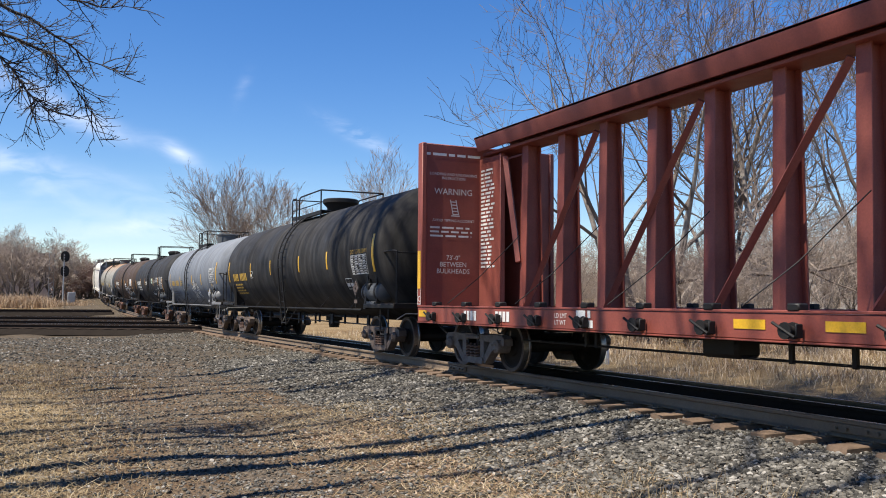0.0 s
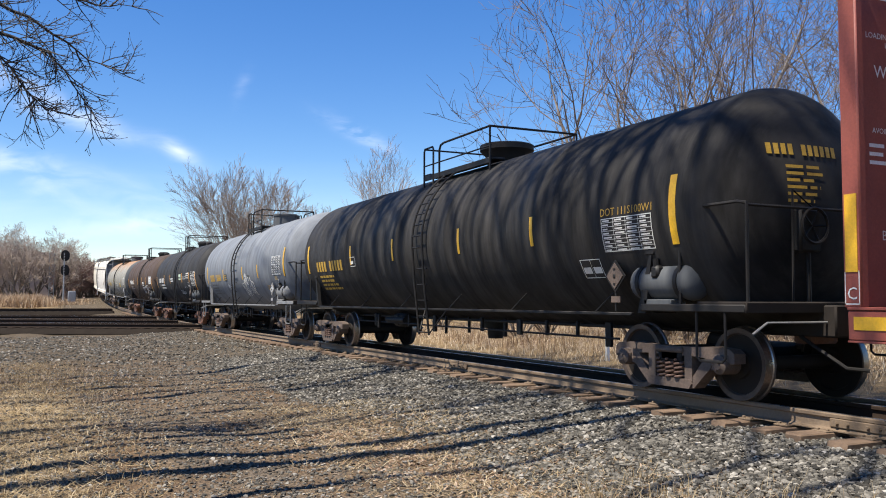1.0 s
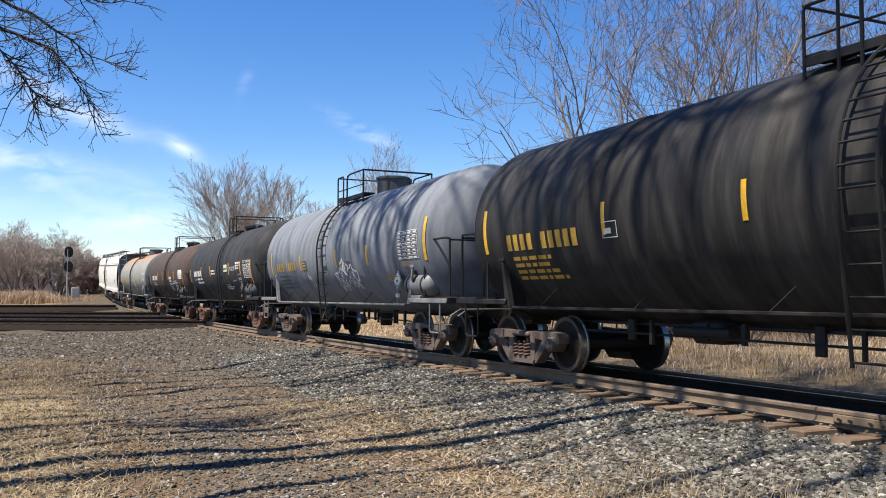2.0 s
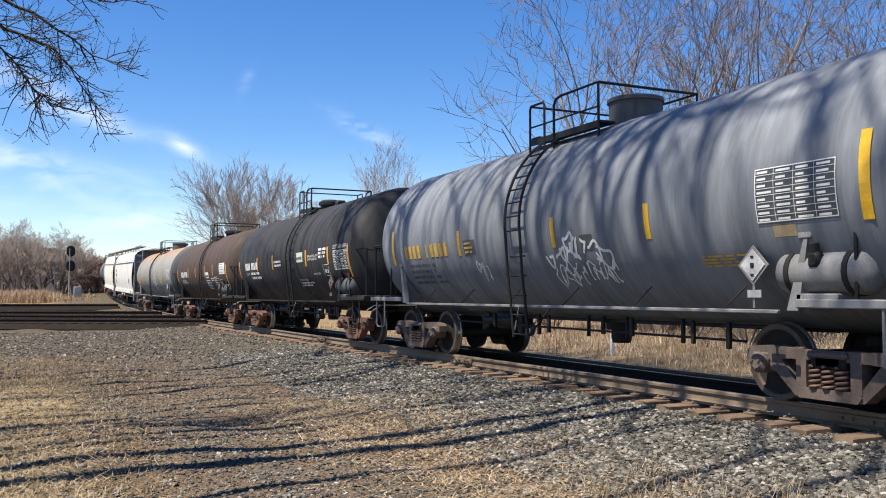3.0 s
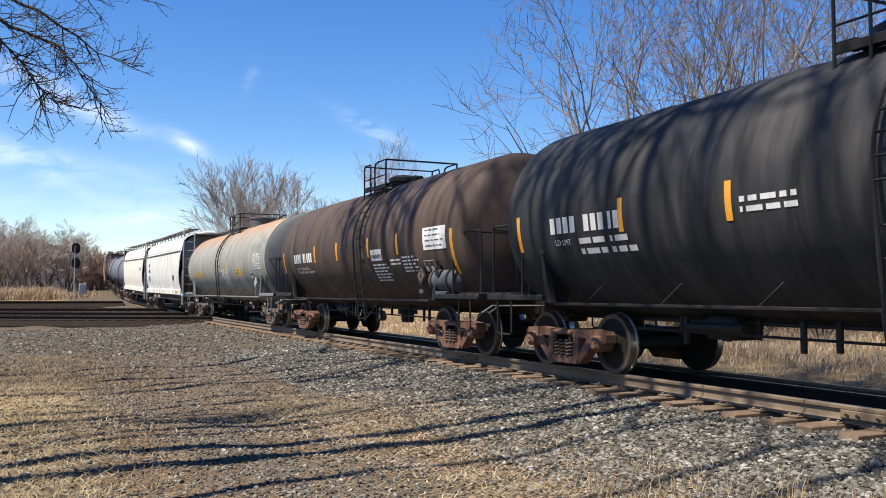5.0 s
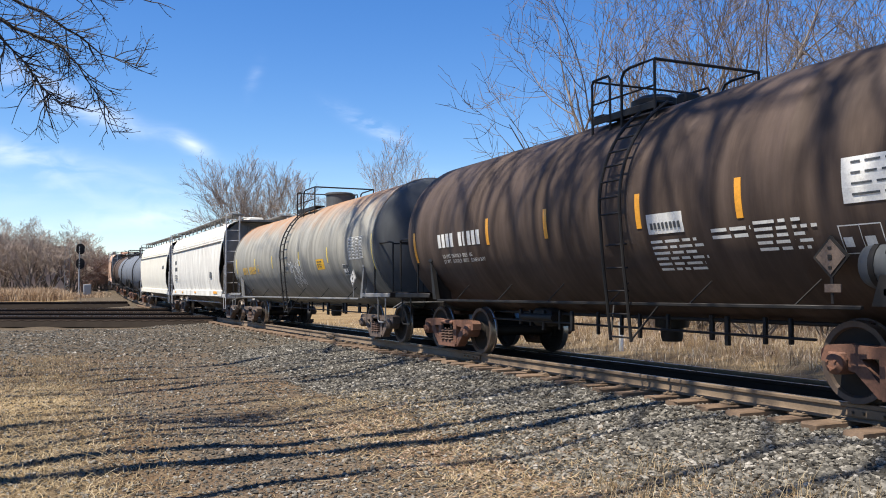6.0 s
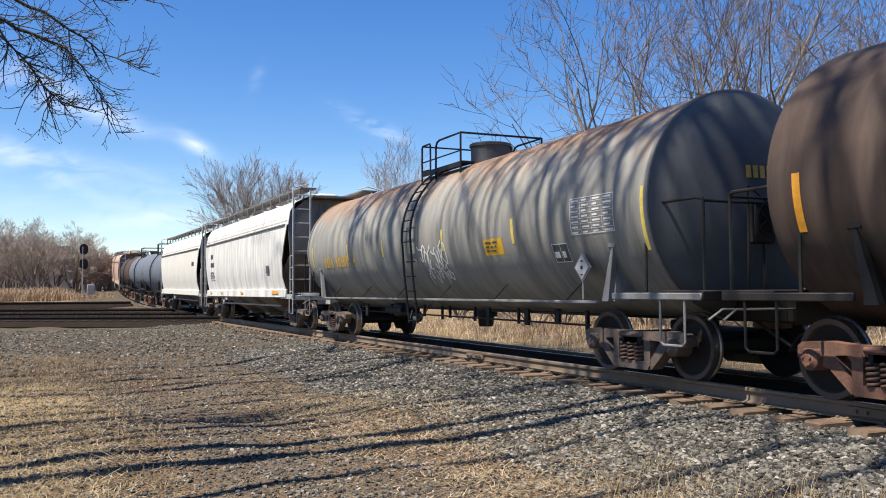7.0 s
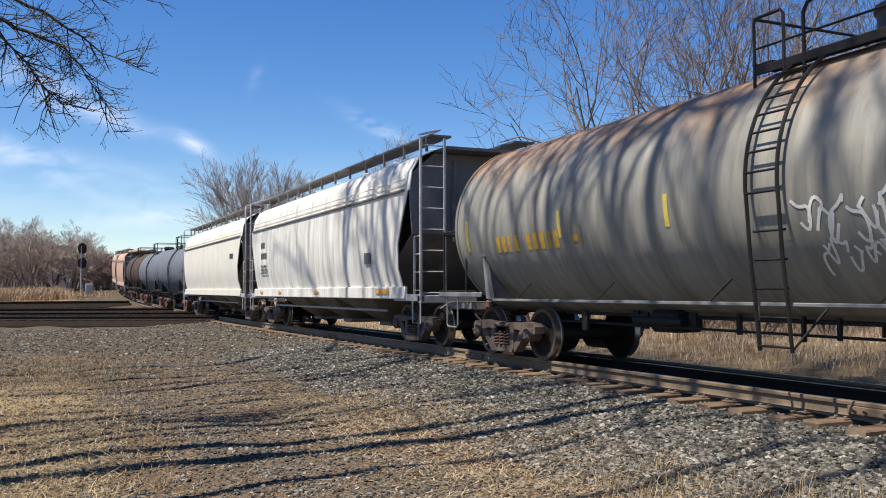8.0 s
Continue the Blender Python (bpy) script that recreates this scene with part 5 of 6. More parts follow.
    letter(tank, fn, "LINED PLASITE 3086", 0.07, 51.82 - m, -0.58)
    letter(tank, fn, "INTERIOR HEATER PIPES", 0.075, 53.31 - m, -0.74)
    bars(tank, fn, print_rects(53.31 - m, -0.78, 1.3, 2, 0.045, 0.035, 24), "paint_white")
    bars(tank, fn, characters(-(59.49 - m), -0.27, 0.23, 10, 0.52, 0.22, (4,)), "paint_white")
    letter(tank, fn, "LD LMT", 0.12, 59.41 - m, -0.44)
    bars(tank, fn, print_rects(58.8 - m, -0.36, 1.4, 2, 0.08, 0.07, 25), "paint_white")
    bars(tank, fn, print_rects(55.73 - m, -0.08, 0.9, 2, 0.06, 0.05, 26), "paint_white")
    bars(tank, fn, [(-(49.2 - m), -0.7, -(49.2 - m) + 0.12, -0.6)], "paint_red", "small red sticker")
    hf = head_map(1.51, 2.26, 5.95, 0.62)
    bars(tank, hf, characters(-0.5, 0.5, 0.17, 10, 0.5, 0.22, (4,)), "paint_white")
    me = map_mesh(text_mesh("CAPY 20470 GAL", 0.11), lambda a, b: hf(-0.35 + a, 0.3 + b), M["paint_white"])
    tagged(part("lettering", me, None, tank, "stencilled lettering"), kind="stuff")
    # dark brown car
    m = 68.72
    car, tank, fn = make_tank_car("dark brown tank car with orange strips", m, 5.03, 5.95, "tank_brown", dome="low", dome_y=0.0, ladder_y=-1.05, cast="cast_rust", stripe_paint="reflector_orange", hoop=(0.3, -1.15),
                                  stripes=S(m, (62.85, -0.82, 0.05, 0.12), (65.46, -0.33, 0.11, 0.1), (67.21, -0.33, 0.11, 0.1), (69.43, -0.33, 0.11, 0.1), (71.29, -0.33, 0.11, 0.1), (74.4, -0.55, 0.05, 0.1)), seams=(-3.9, -1.6, 1.0, 3.4))
    bars(tank, fn, [(-(64.11 - m), -0.3, -(64.11 - m) + 1.03, 0.13)], "paint_white", "white data panel")
    bars(tank, side_map(1.51, 2.26, 0.011), print_rects(64.0 - m, 0.09, 0.9, 4, 0.02, 0.08, 31), "paint_ink")
    bars(tank, fn, table_rects(64.24 - m, -0.8, 0.48, 0.3, 1, 2, 32), "paint_white", "small ruled white panel")
    bars(tank, fn, [(-(67.05 - m), -0.42, -(67.05 - m) + 0.66, -0.17)], "paint_white", "white telephone sticker")
    bars(tank, side_map(1.51, 2.26, 0.011), characters(-(66.99 - m), -0.36, 0.08, 8, 0.55, 0.35), "paint_ink")
    bars(tank, fn, print_rects(67.05 - m, -0.5, 0.95, 6, 0.035, 0.04, 33), "paint_white")
    bars(tank, fn, print_rects(65.95 - m, -0.42, 0.7, 2, 0.04, 0.04, 35), "paint_white")
    bars(tank, fn, print_rects(65.3 - m, -0.38, 0.85, 5, 0.035, 0.04, 36), "paint_white")
    bars(tank, fn, characters(-(73.28 - m), -0.3, 0.25, 10, 0.5, 0.2, (4,)), "paint_white")
    letter(tank, fn, "LD LMT 196700LB  89250KG\nLT WT   66300LB  30050KG NEW 8-97", 0.1, 73.18 - m, -0.5)
    # rusty grey car
    m = 84.35
    car, tank, fn = make_tank_car("rusty grey tank car with a flat dark head and white graffiti", m, 6.65, 7.6, "tank_rusty", "head_grey", dome="plain", dome_y=-0.55, ladder_y=0.1, cast="cast_dark", pale=True, rim=True, hoop=(0.85, -1.05),
                                  stripes=S(m, (76.85, -0.62, 0.2, 0.13), (80.23, -0.36, 0.04, 0.08), (82.94, -0.36, 0.04, 0.08), (86.1, -0.36, 0.04, 0.08), (88.5, -0.36, 0.04, 0.08), (91.5, -0.45, 0.1, 0.1)),
                                  stripe_paint="reflector_pale", seams=(-5.0, -2.4, 0.6, 3.2, 5.6))
    bars(tank, fn, table_rects(78.53 - m, -0.33, 1.04, 0.52, 7, 4, 41), "paint_white", "ruled white data panel")
    bars(tank, fn, [(-(79.12 - m), -0.72, -(79.12 - m) + 0.42, -0.43)], "paint_ink")
    bars(tank, side_map(1.51, 2.26, 0.011), table_rects(79.12 - m, -0.72, 0.42, 0.29, 1, 2, 42), "paint_white", "small ruled white panel")
    bars(tank, fn, [(-(81.27 - m), -0.52, -(81.27 - m) + 0.66, -0.24)], "reflector", "yellow notice plate")
    bars(tank, side_map(1.51, 2.26, 0.011), print_rects(81.2 - m, -0.29, 0.5, 3, 0.03, 0.04, 44), "paint_ink")
    scribble(tank, fn, 84.1 - m, -0.62, 1.25, 0.46, 14, 9, 0.018)
    scribble(tank, fn, 84.0 - m, -0.95, 1.15, 0.34, 15, 9, 0.015)
    bars(tank, fn, characters(-(90.47 - m), -0.5, 0.26, 10, 0.5, 0.26, (4,)), "paint_yellow")
    bars(tank, fn, table_rects(88.2 - m, -0.5, 0.24, 0.3, 1, 1, 45), "paint_yellow")
    hf = head_map(1.51, 2.26, 7.6, 0.42)
    bars(tank, hf, characters(-0.3, 0.3, 0.16, 10, 0.5, 0.2, (4,)), "paint_yellow")
    # three far tank cars
    for m, half, th, paint, lab in ((130.6, 3.9, 4.6, "tank_blue", "slate grey tank car"), (141.6, 4.2, 4.9, "tank_blue", "slate grey tank car with a pale patch"), (153.0, 4.2, 4.9, "tank_brown", "dark tank car with a tan rear")):
        make_tank_car(lab, m, half, th, paint, dome="low", dome_y=0.0, ladder_y=-0.9, cast="cast_rust", reservoir=False, stripes=(), seams=(-2.0, 0.8, 2.6))


def make_hopper(label, middle, length, paint, half):
    """Covered hopper with bowed sides, a roof walk, open end cages and bottom hoppers."""
    car = start_car("hopper_car", label, "hopper car", middle, half)
    h = length / 2 - 0.35
    b = h - 0.55
    # cross-section of one flank from the side sill up to the roof's middle
    sec = [(1.46, 1.02), (1.47, 1.22), (1.56, 1.6), (1.6, 2.1), (1.6, 2.7), (1.57, 3.15), (1.57, 3.19), (1.53, 3.2), (1.47, 3.6), (1.3, 3.88), (1.0, 4.02), (0.5, 4.1), (0.0, 4.12)]
    ring = [(-x, z) for x, z in sec] + sec[-2::-1]
    n = len(ring)
    g = Geo()
    def inset(z):   # how far the end of the flank is cut back, bowed inward low down
        t = max(0.0, min(1.0, (3.2 - z) / 1.9))
        return 0.55 * math.sin(t * math.pi * 0.62) ** 1.5
    ys = [-b, -b + 0.001] + list(np.linspace(-b + 0.8, b - 0.8, 9)) + [b - 0.001, b]
    vs = []
    for i, y in enumerate(ys):
        for x, z in ring:
            yy = y
            if i in (0, 1):
                yy = y + inset(z)
            if i in (len(ys) - 1, len(ys) - 2):
                yy = y - inset(z)
            k = 0.0 if i in (0, len(ys) - 1) else 1.0
            vs.append((x * (0.985 if not k else 1.0), yy, z))
    fs = [(i * n + k, i * n + k + 1, (i + 1) * n + k + 1, (i + 1) * n + k) for i in range(len(ys) - 1) for k in range(n - 1)]
    g.add(vs, fs)
    body = part("body", g, M[paint], car, smooth=35)
    # side sill beams and top chord lines
    for q in (-1, 1):
        g = Geo().box((q * 1.5, 0, 1.1), (0.07, 2 * b - 0.5, 0.26), 0.015)
        part("side_sill", g, M[paint], car)
        g = Geo()
        g.box((q * 1.585, 0, 3.2), (0.05, 2 * b - 0.3, 0.05), 0.01)
        part("top_chord", g, M["hopper_end"], car)
        g = Geo().box((q * 1.565, 0, 3.42), (0.02, 2 * b - 0.3, 0.02)).box((q * 1.575, 0, 3.3), (0.02, 2 * b - 0.3, 0.02))
        part("bead", g, M[paint], car)
    # end slopes, bulkheads, cages
    for s in (-1, 1):
        g = Geo()
        g.prism([(-1.45, 2.3), (1.45, 2.3), (1.52, 3.2), (1.4, 3.6), (0.95, 3.98), (-0.95, 3.98), (-1.4, 3.6), (-1.52, 3.2)], "y", s * (b - 0.06), s * (b - 0.02))
        for x in (-0.5, 0.5):
            g.box((x, s * b, 3.0), (0.08, 0.08, 1.7), 0.01)
        part("end_wall", g, M["hopper_end"], car, "ribbed grey end wall")
        g = Geo().add([(-1.42, s * (b - 0.04), 2.35), (1.42, s * (b - 0.04), 2.35), (1.42, s * (b - 2.6), 0.98), (-1.42, s * (b - 2.6), 0.98),
                       (-1.42, s * (b - 0.08), 2.3), (1.42, s * (b - 0.08), 2.3), (1.42, s * (b - 2.66), 0.94), (-1.42, s * (b - 2.66), 0.94)],
                      [(0, 1, 2, 3), (4, 5, 6, 7), (0, 1, 5, 4), (2, 3, 7, 6), (0, 3, 7, 4), (1, 2, 6, 5)])
        part("slope_sheet", g, M["hopper_end"], car)
        g = Geo()
        g.box((0, s * (h - 0.1), 0.98), (3.0, 0.2, 0.16), 0.02)
        g.box((0, s * (h - 0.8), 0.9), (0.6, 1.6, 0.3), 0.02)
        for q in (-1, 1):
            g.box((q * 1.47, s * (h - 0.75), 1.0), (0.06, 1.5, 0.14), 0.01)
        part("end_sill", g, M["pale_steel"], car)
        # ladder cage on each corner
        for q in (-1, 1):
            g = Geo()
            for x, y in ((1.5, h - 0.02), (0.98, h - 0.02)):
                g.box((q * x, s * y, 2.6), (0.05, 0.05, 3.2), 0.006)
            for k in range(8):
                z = 1.1 + 0.42 * k
                g.tube([(q * 1.5, s * (h - 0.02), z), (q * 0.98, s * (h - 0.02), z)], 0.016, 6)
            g.box((q * 1.5, s * (h - 0.34), 1.65), (0.04, 0.04, 1.15), 0.006)
            for k in range(4):
                z = 1.15 + 0.36 * k
                g.tube([(q * 1.5, s * (h - 0.02), z), (q * 1.5, s * (h - 0.34), z)], 0.015, 6)
            g.tube([(q * 1.5, s * (h - 0.02), 4.15), (q * 1.5, s * (h - 0.1), 4.25), (q * 0.95, s * (h - 0.3), 4.42), (q * 0.9, s * (h - 1.1), 4.42)], 0.02, 6)
            g.tube([(q * 1.5, s * (h - 0.45), 1.0), (q * 1.5, s * (h - 0.45), 0.5), (q * 1.5, s * (h - 0.05), 0.5), (q * 1.5, s * (h - 0.05), 1.0)], 0.017, 6)
            part("corner_ladder", g, M["pale_steel"], car, "pale end ladder with side rungs")
        make_coupler(car, s * (h + 0.32), s)
        make_truck(car, s * half, "cast_dark")
        g = Geo().prism([(-0.9, 4.0), (0.9, 4.0), (0.9, 4.06), (-0.9, 4.06)], "y", s * (b - 0.2), s * (h - 0.05))
        part("roof_end", g, M["hopper_end"], car)
    # roof walk with its brackets, and hatches
    g = Geo()
    for q in (-1, 1):
        g.box((q * 0.98, 0, 4.28), (0.5, 2 * h - 0.4, 0.05), 0.008)
        part_y = np.linspace(-h + 0.4, h - 0.4, 13)
        for y in part_y:
            g.box((q * 1.2, float(y), 4.13), (0.05, 0.05, 0.3), 0.005)
    part("roof_walk", g, M["hopper_end"], car, "grating roof walk on brackets")
    g = Geo().box((0, 0, 4.2), (0.6, 2 * b - 1.6, 0.14), 0.04)
    for k in range(6):
        g.box((0, -b + 1.5 + (2 * b - 3.0) * k / 5, 4.29), (0.8, 0.12, 0.06), 0.02)
    part("hatch", g, M[paint], car, "long roof hatch with cross bars")
    for k in range(3):
        y = (k - 1) * 2.9
        g = Geo().add([(-1.4, y - 1.4, 1.05), (1.4, y - 1.4, 1.05), (1.4, y + 1.4, 1.05), (-1.4, y + 1.4, 1.05), (-0.4, y - 0.3, 0.36), (0.4, y - 0.3, 0.36), (0.4, y + 0.3, 0.36), (-0.4, y + 0.3, 0.36)],
                      [(0, 1, 5, 4), (1, 2, 6, 5), (2, 3, 7, 6), (3, 0, 4, 7), (4, 5, 6, 7)])
        g.box((0, y, 0.33), (0.9, 0.75, 0.1), 0.02)
        part("hopper_chute", g, M["hopper_end"], car, "grimy sloping discharge chute")
    g = Geo().tube([(-1.2, -half + 1.2, 0.7), (-1.2, half - 1.2, 0.7)], 0.03, 7)
    part("brake_pipe", g, M["pale_steel"], car)
    return car, body


def flank(x):
    def fn(u, v, out=1):
        return Vector((-x - 0.008 * out, -u, v))
    return fn


def build_hoppers():
    car, body = make_hopper("white covered hopper car with sooty streaks", 101.2, 16.0, "hopper_white", 6.2)
    fl = flank(1.6)
    bars(body, fl, characters(-5.6, 2.55, 0.2, 4, 0.5, 0.2) + characters(-5.6, 2.2, 0.2, 6, 0.5, 0.2), "paint_ink")
    bars(body, fl, print_rects(5.6, 2.0, 1.0, 3, 0.06, 0.06, 51), "paint_ink")
    bars(body, fl, [(4.6, 1.75, 5.0, 2.0)], "paint_ink", "dark stencil panel")
    bars(body, flank(1.55), [(5.2, 1.08, 6.0, 1.18), (-5.9, 1.08, -5.6, 1.16), (-3.5, 1.08, -3.2, 1.16), (0.4, 1.08, 0.8, 1.16)], "reflector_orange", "orange reflector strip")
    endm = Geo()
    for u0, v0, u1, v1 in characters(-0.35, 3.35, 0.16, 4, 0.5, 0.2) + characters(-0.4, 3.12, 0.16, 6, 0.5, 0.2) + characters(-0.3, 2.85, 0.08, 9, 0.5, 0.2):
        y = -(16.0 / 2 - 0.9) - 0.02
        endm.add([(u0 + 0.9, y, v0), (u1 + 0.9, y, v0), (u1 + 0.9, y, v1), (u0 + 0.9, y, v1)], [(0, 1, 2, 3)])
    tagged(part("marking", endm, M["paint_ink"], body, smooth=0), kind="stuff")
    car, body = make_hopper("off-white covered hopper car with a rusty eave", 117.1, 15.6, "hopper_cream", 6.0)
    bars(body, fl, characters(5.0, 2.4, 0.2, 5, 0.5, 0.2), "paint_ink")
    make_hopper("faded pink-brown hopper car", 165.5, 12.5, "hopper_pink", 4.6)
    make_hopper("faded pink-brown hopper car", 178.5, 12.5, "hopper_pink", 4.6)


def make_lumber_car():
    """Centre-beam flat car, empty: bulkheads, post-and-brace centre partition, winches along the sill."""
    rear = 15.42
    length = 23.0
    m = rear - length / 2
    half = m * -1 + 13.9
    car = start_car("centerbeam_flatcar", "empty red-brown centre-beam flat car with bulkheads", "flat car", m, half)
    R = length / 2
    red, grime = M["car_red"], M["red_grime"]
    for q in (-1, 1):
        g = Geo().box((q * 1.46, 0, 0.93), (0.06, length, 0.27), 0.01)
        sill = part("side_sill", g, red, car, "channel side sill")
        part("flange", Geo().box((q * 1.40, 0, 1.085), (0.2, length, 0.03), 0.006), red, sill)
        part("flange", Geo().box((q * 1.42, 0, 0.782), (0.16, length, 0.02), 0.005), red, sill)
        for k in range(19):
            y = R - 0.75 - k * 1.19
            g = Geo().lathe([(q * 1.49, 0.0), (q * 1.49, 0.085), (q * 1.52, 0.085), (q * 1.52, 0.05), (q * 1.6, 0.05), (q * 1.6, 0.085), (q * 1.63, 0.085), (q * 1.63, 0.0)], "x", (0, y, 0.9), 12)
            g.box((q * 1.56, y - 0.12, 0.9), (0.1, 0.025, 0.14), 0.01).tube([(q * 1.62, y - 0.12, 0.84), (q * 1.64, y + 0.14, 0.98)], 0.016, 6)
            g.box((q * 1.44, y, 1.13), (0.14, 0.16, 0.08), 0.015)
            part("winch", g, M["black_steel"], sill, "dark strap winch")
        for k in range(16):
            y = R - 0.17 - k * 1.19 * 1.5
            if abs(y) < R - 0.1 and k:
                gg = Geo().box((q * 1.494, R - 0.75 - k * 1.19 - 0.6, 0.95), (0.008, 0.44, 0.1))
                if k > 5:
                    part("reflector", gg, M["reflector"], sill, "yellow reflector plate")
        part("reflector", Geo().box((q * 1.494, R - 0.24, 0.95), (0.008, 0.34, 0.12)), M["reflector"], sill, "yellow reflector plate")
    # deck and centre sill
    g = Geo()
    for k in range(20):
        g.box((0, R - 0.6 - k * 1.148, 1.02), (2.86, 1.10, 0.06), 0.01)
    part("deck", g, grime, car)
    part("centre_sill", Geo().box((0, 0, 0.83), (0.5, length - 1.6, 0.3), 0.02), M["underframe_shaded"], car)
    # bulkheads
    for s in (-1, 1):
        g = Geo()
        g.box((0, s * (R - 0.09), 2.66), (2.96, 0.06, 3.12), 0.01)
        bk = part("bulkhead", g, red, car, "tall red-brown end bulkhead")
        for q in (-1, 1):
            part("corner_post", Geo().box((q * 1.44, s * (R - 0.06), 2.66), (0.1, 0.2, 3.14), 0.015), red, bk)
        for z in (1.15, 1.9, 2.7, 3.4, 4.18):
            part("stiffener", Geo().box((0, s * (R - 0.0), z), (2.74, 0.12, 0.12), 0.01), red, bk)
        part("reflector", Geo().box((-1.494, s * (R - 0.06), 1.78), (0.008, 0.13, 0.72)), M["reflector"], bk, "yellow upright reflector")
        if s > 0:
            me = map_mesh(text_mesh("C", 0.16, "CENTER"), lambda a, b: Vector((-1.494, R - 0.06 - a, 1.17 + b)), M["paint_white"])
            part("lettering", me, None, bk, "white stencilled letter")
            for y0, z0, y1, z1 in ((-0.08, 1.12, 0.08, 1.132), (-0.08, 1.42, 0.08, 1.432), (-0.08, 1.12, -0.07, 1.432), (0.07, 1.12, 0.08, 1.432)):
                yy = R - 0.06
                fr = Geo().add([(-1.493, yy + y0, z0), (-1.493, yy + y1, z0), (-1.493, yy + y1, z1), (-1.493, yy + y0, z1)], [(0, 1, 2, 3)])
                part("frame_line", fr, M["paint_white"], bk, smooth=0)
            y = R - 0.125
            def put(text, size, z, x=0.0):
                me = map_mesh(text_mesh(text, size, "CENTER"), lambda a, b: Vector((x + a, y, z + b)), M["paint_white"])
                tagged(part("lettering", me, None, bk, "white stencilled lettering"), kind="stuff")
            cx = -0.8
            put("LOADING AND UNLOADING\nINSTRUCTION", 0.078, 3.62, cx)
            put("WARNING", 0.17, 3.25, cx)
            put("AVOID TIPPING ACCIDENT", 0.074, 2.72, cx)
            put("73'-0\"\nBETWEEN\nBULKHEADS", 0.13, 1.98, cx)
            gg = Geo()
            for u0, v0, u1, v1 in print_rects(0.5, 2.62, 1.0, 3, 0.035, 0.045, 61) + print_rects(0.62, 4.05, 1.25, 1, 0.05, 0.04, 62):
                gg.add([(cx + u0, y, v0), (cx + u1, y, v0), (cx + u1, y, v1), (cx + u0, y, v1)], [(0, 1, 2, 3)])
            for k in range(2):   # small tipping-ladder pictogram
                gg.add([(cx - 0.08 + 0.12 * k, y, 3.15), (cx - 0.06 + 0.12 * k, y, 3.15), (cx + 0.0 + 0.12 * k, y, 2.86), (cx - 0.02 + 0.12 * k, y, 2.86)], [(0, 1, 2, 3)])
            for k in range(5):
                z = 3.12 - 0.06 * k
                gg.add([(cx - 0.07 + 0.012 * k, y, z), (cx + 0.06 + 0.012 * k, y, z), (cx + 0.06 + 0.012 * k, y, z - 0.018), (cx - 0.07 + 0.012 * k, y, z - 0.018)], [(0, 1, 2, 3)])
            gg.add([(cx - 0.05, y, 2.85), (cx + 0.14, y, 2.85), (cx + 0.14, y, 2.83), (cx - 0.05, y, 2.83)], [(0, 1, 2, 3)])
            tagged(part("marking", gg, M["paint_white"], bk, smooth=0), kind="stuff")
    # centre partition: top chord, posts, braces and the solid end panels
    g = Geo()
    g.box((0, 0, 4.36), (0.86, length - 0.5, 0.05), 0.01)
    for q in (-1, 1):
        g.prism([(q * 0.43, 4.38), (q * 0.43, 4.30), (q * 0.36, 4.1), (q * 0.33, 4.1), (q * 0.36, 4.38)], "y", -R + 0.3, R - 0.3)
    g.box((0, 0, 4.05), (0.5, length - 0.6, 0.06), 0.01)
    part("top_chord", g, red, car, "wide box-section top chord")
    spacing = 1.19
    ys = [R - 1.72 - k * spacing for k in range(17)]
    for i, y in enumerate(ys):
        def h_section(k):
            return [(-k, -0.1), (-k + 0.022, -0.1), (-k + 0.022, -0.012), (k - 0.022, -0.012), (k - 0.022, -0.1), (k, -0.1),
                    (k, 0.1), (k - 0.022, 0.1), (k - 0.022, 0.012), (-k + 0.022, 0.012), (-k + 0.022, 0.1), (-k, 0.1)]
        low, high = h_section(0.2), h_section(0.135)
        g = Geo().add([(u, y + v, 1.06) for u, v in low] + [(u, y + v, 4.1) for u, v in high],
                      [tuple(range(12)), tuple(range(23, 11, -1))] + [(k, (k + 1) % 12, (k + 1) % 12 + 12, k + 12) for k in range(12)])
        part("post", g, red, car, "flanged upright post")
    for i in range(len(ys) - 1):
        if i % 2 == 1:
            y0, y1 = ys[i], ys[i - 1]
        else:
            y0, y1 = ys[i], ys[i + 1]
        if i == 0:
            y0, y1 = ys[0] + 0.08, R - 1.2
        if i in (0,) or i % 2 == 1:
            for q in (-1,):
                if i == 0:
                    a, b = Vector((q * 0.22, ys[0] + 0.1, 1.9)), Vector((q * 0.2, R - 1.1, 3.9))
                else:
                    a, b = Vector((q * 0.2, ys[i - 1] - 0.14, 1.1)), Vector((q * 0.16, ys[min(i + 1, len(ys) - 1)] + 0.14, 3.9))
                g = Geo().tube([a, b], 0.065, 4)
                part("brace", g, red, car, "diagonal brace")
    for s in (-1, 1):
        for q in (1, -1):
            pn = part("partition_panel", Geo().box((q * 0.22, s * (R - 0.57), 2.5), (0.04, 0.86, 2.95), 0.008), red, car, "solid panel with white instructions" if s > 0 and q < 0 else "")
            part("flange", Geo().box((q * 0.23, s * (R - 1.026), 2.5), (0.1, 0.05, 2.95), 0.008), red, pn)
        if s > 0:
            gg = Geo()
            for u0, v0, u1, v1 in print_rects(R - 0.2, 3.75, 0.55, 26, 0.04, 0.035, 63):
                gg.add([(-0.246, -u0 - 0.02, v0), (-0.246, -u1 - 0.02, v0), (-0.246, -u1 - 0.02, v1), (-0.246, -u0 - 0.02, v1)], [(0, 1, 2, 3)])
            tagged(part("marking", gg, M["paint_white"], pn, smooth=0), kind="stuff")
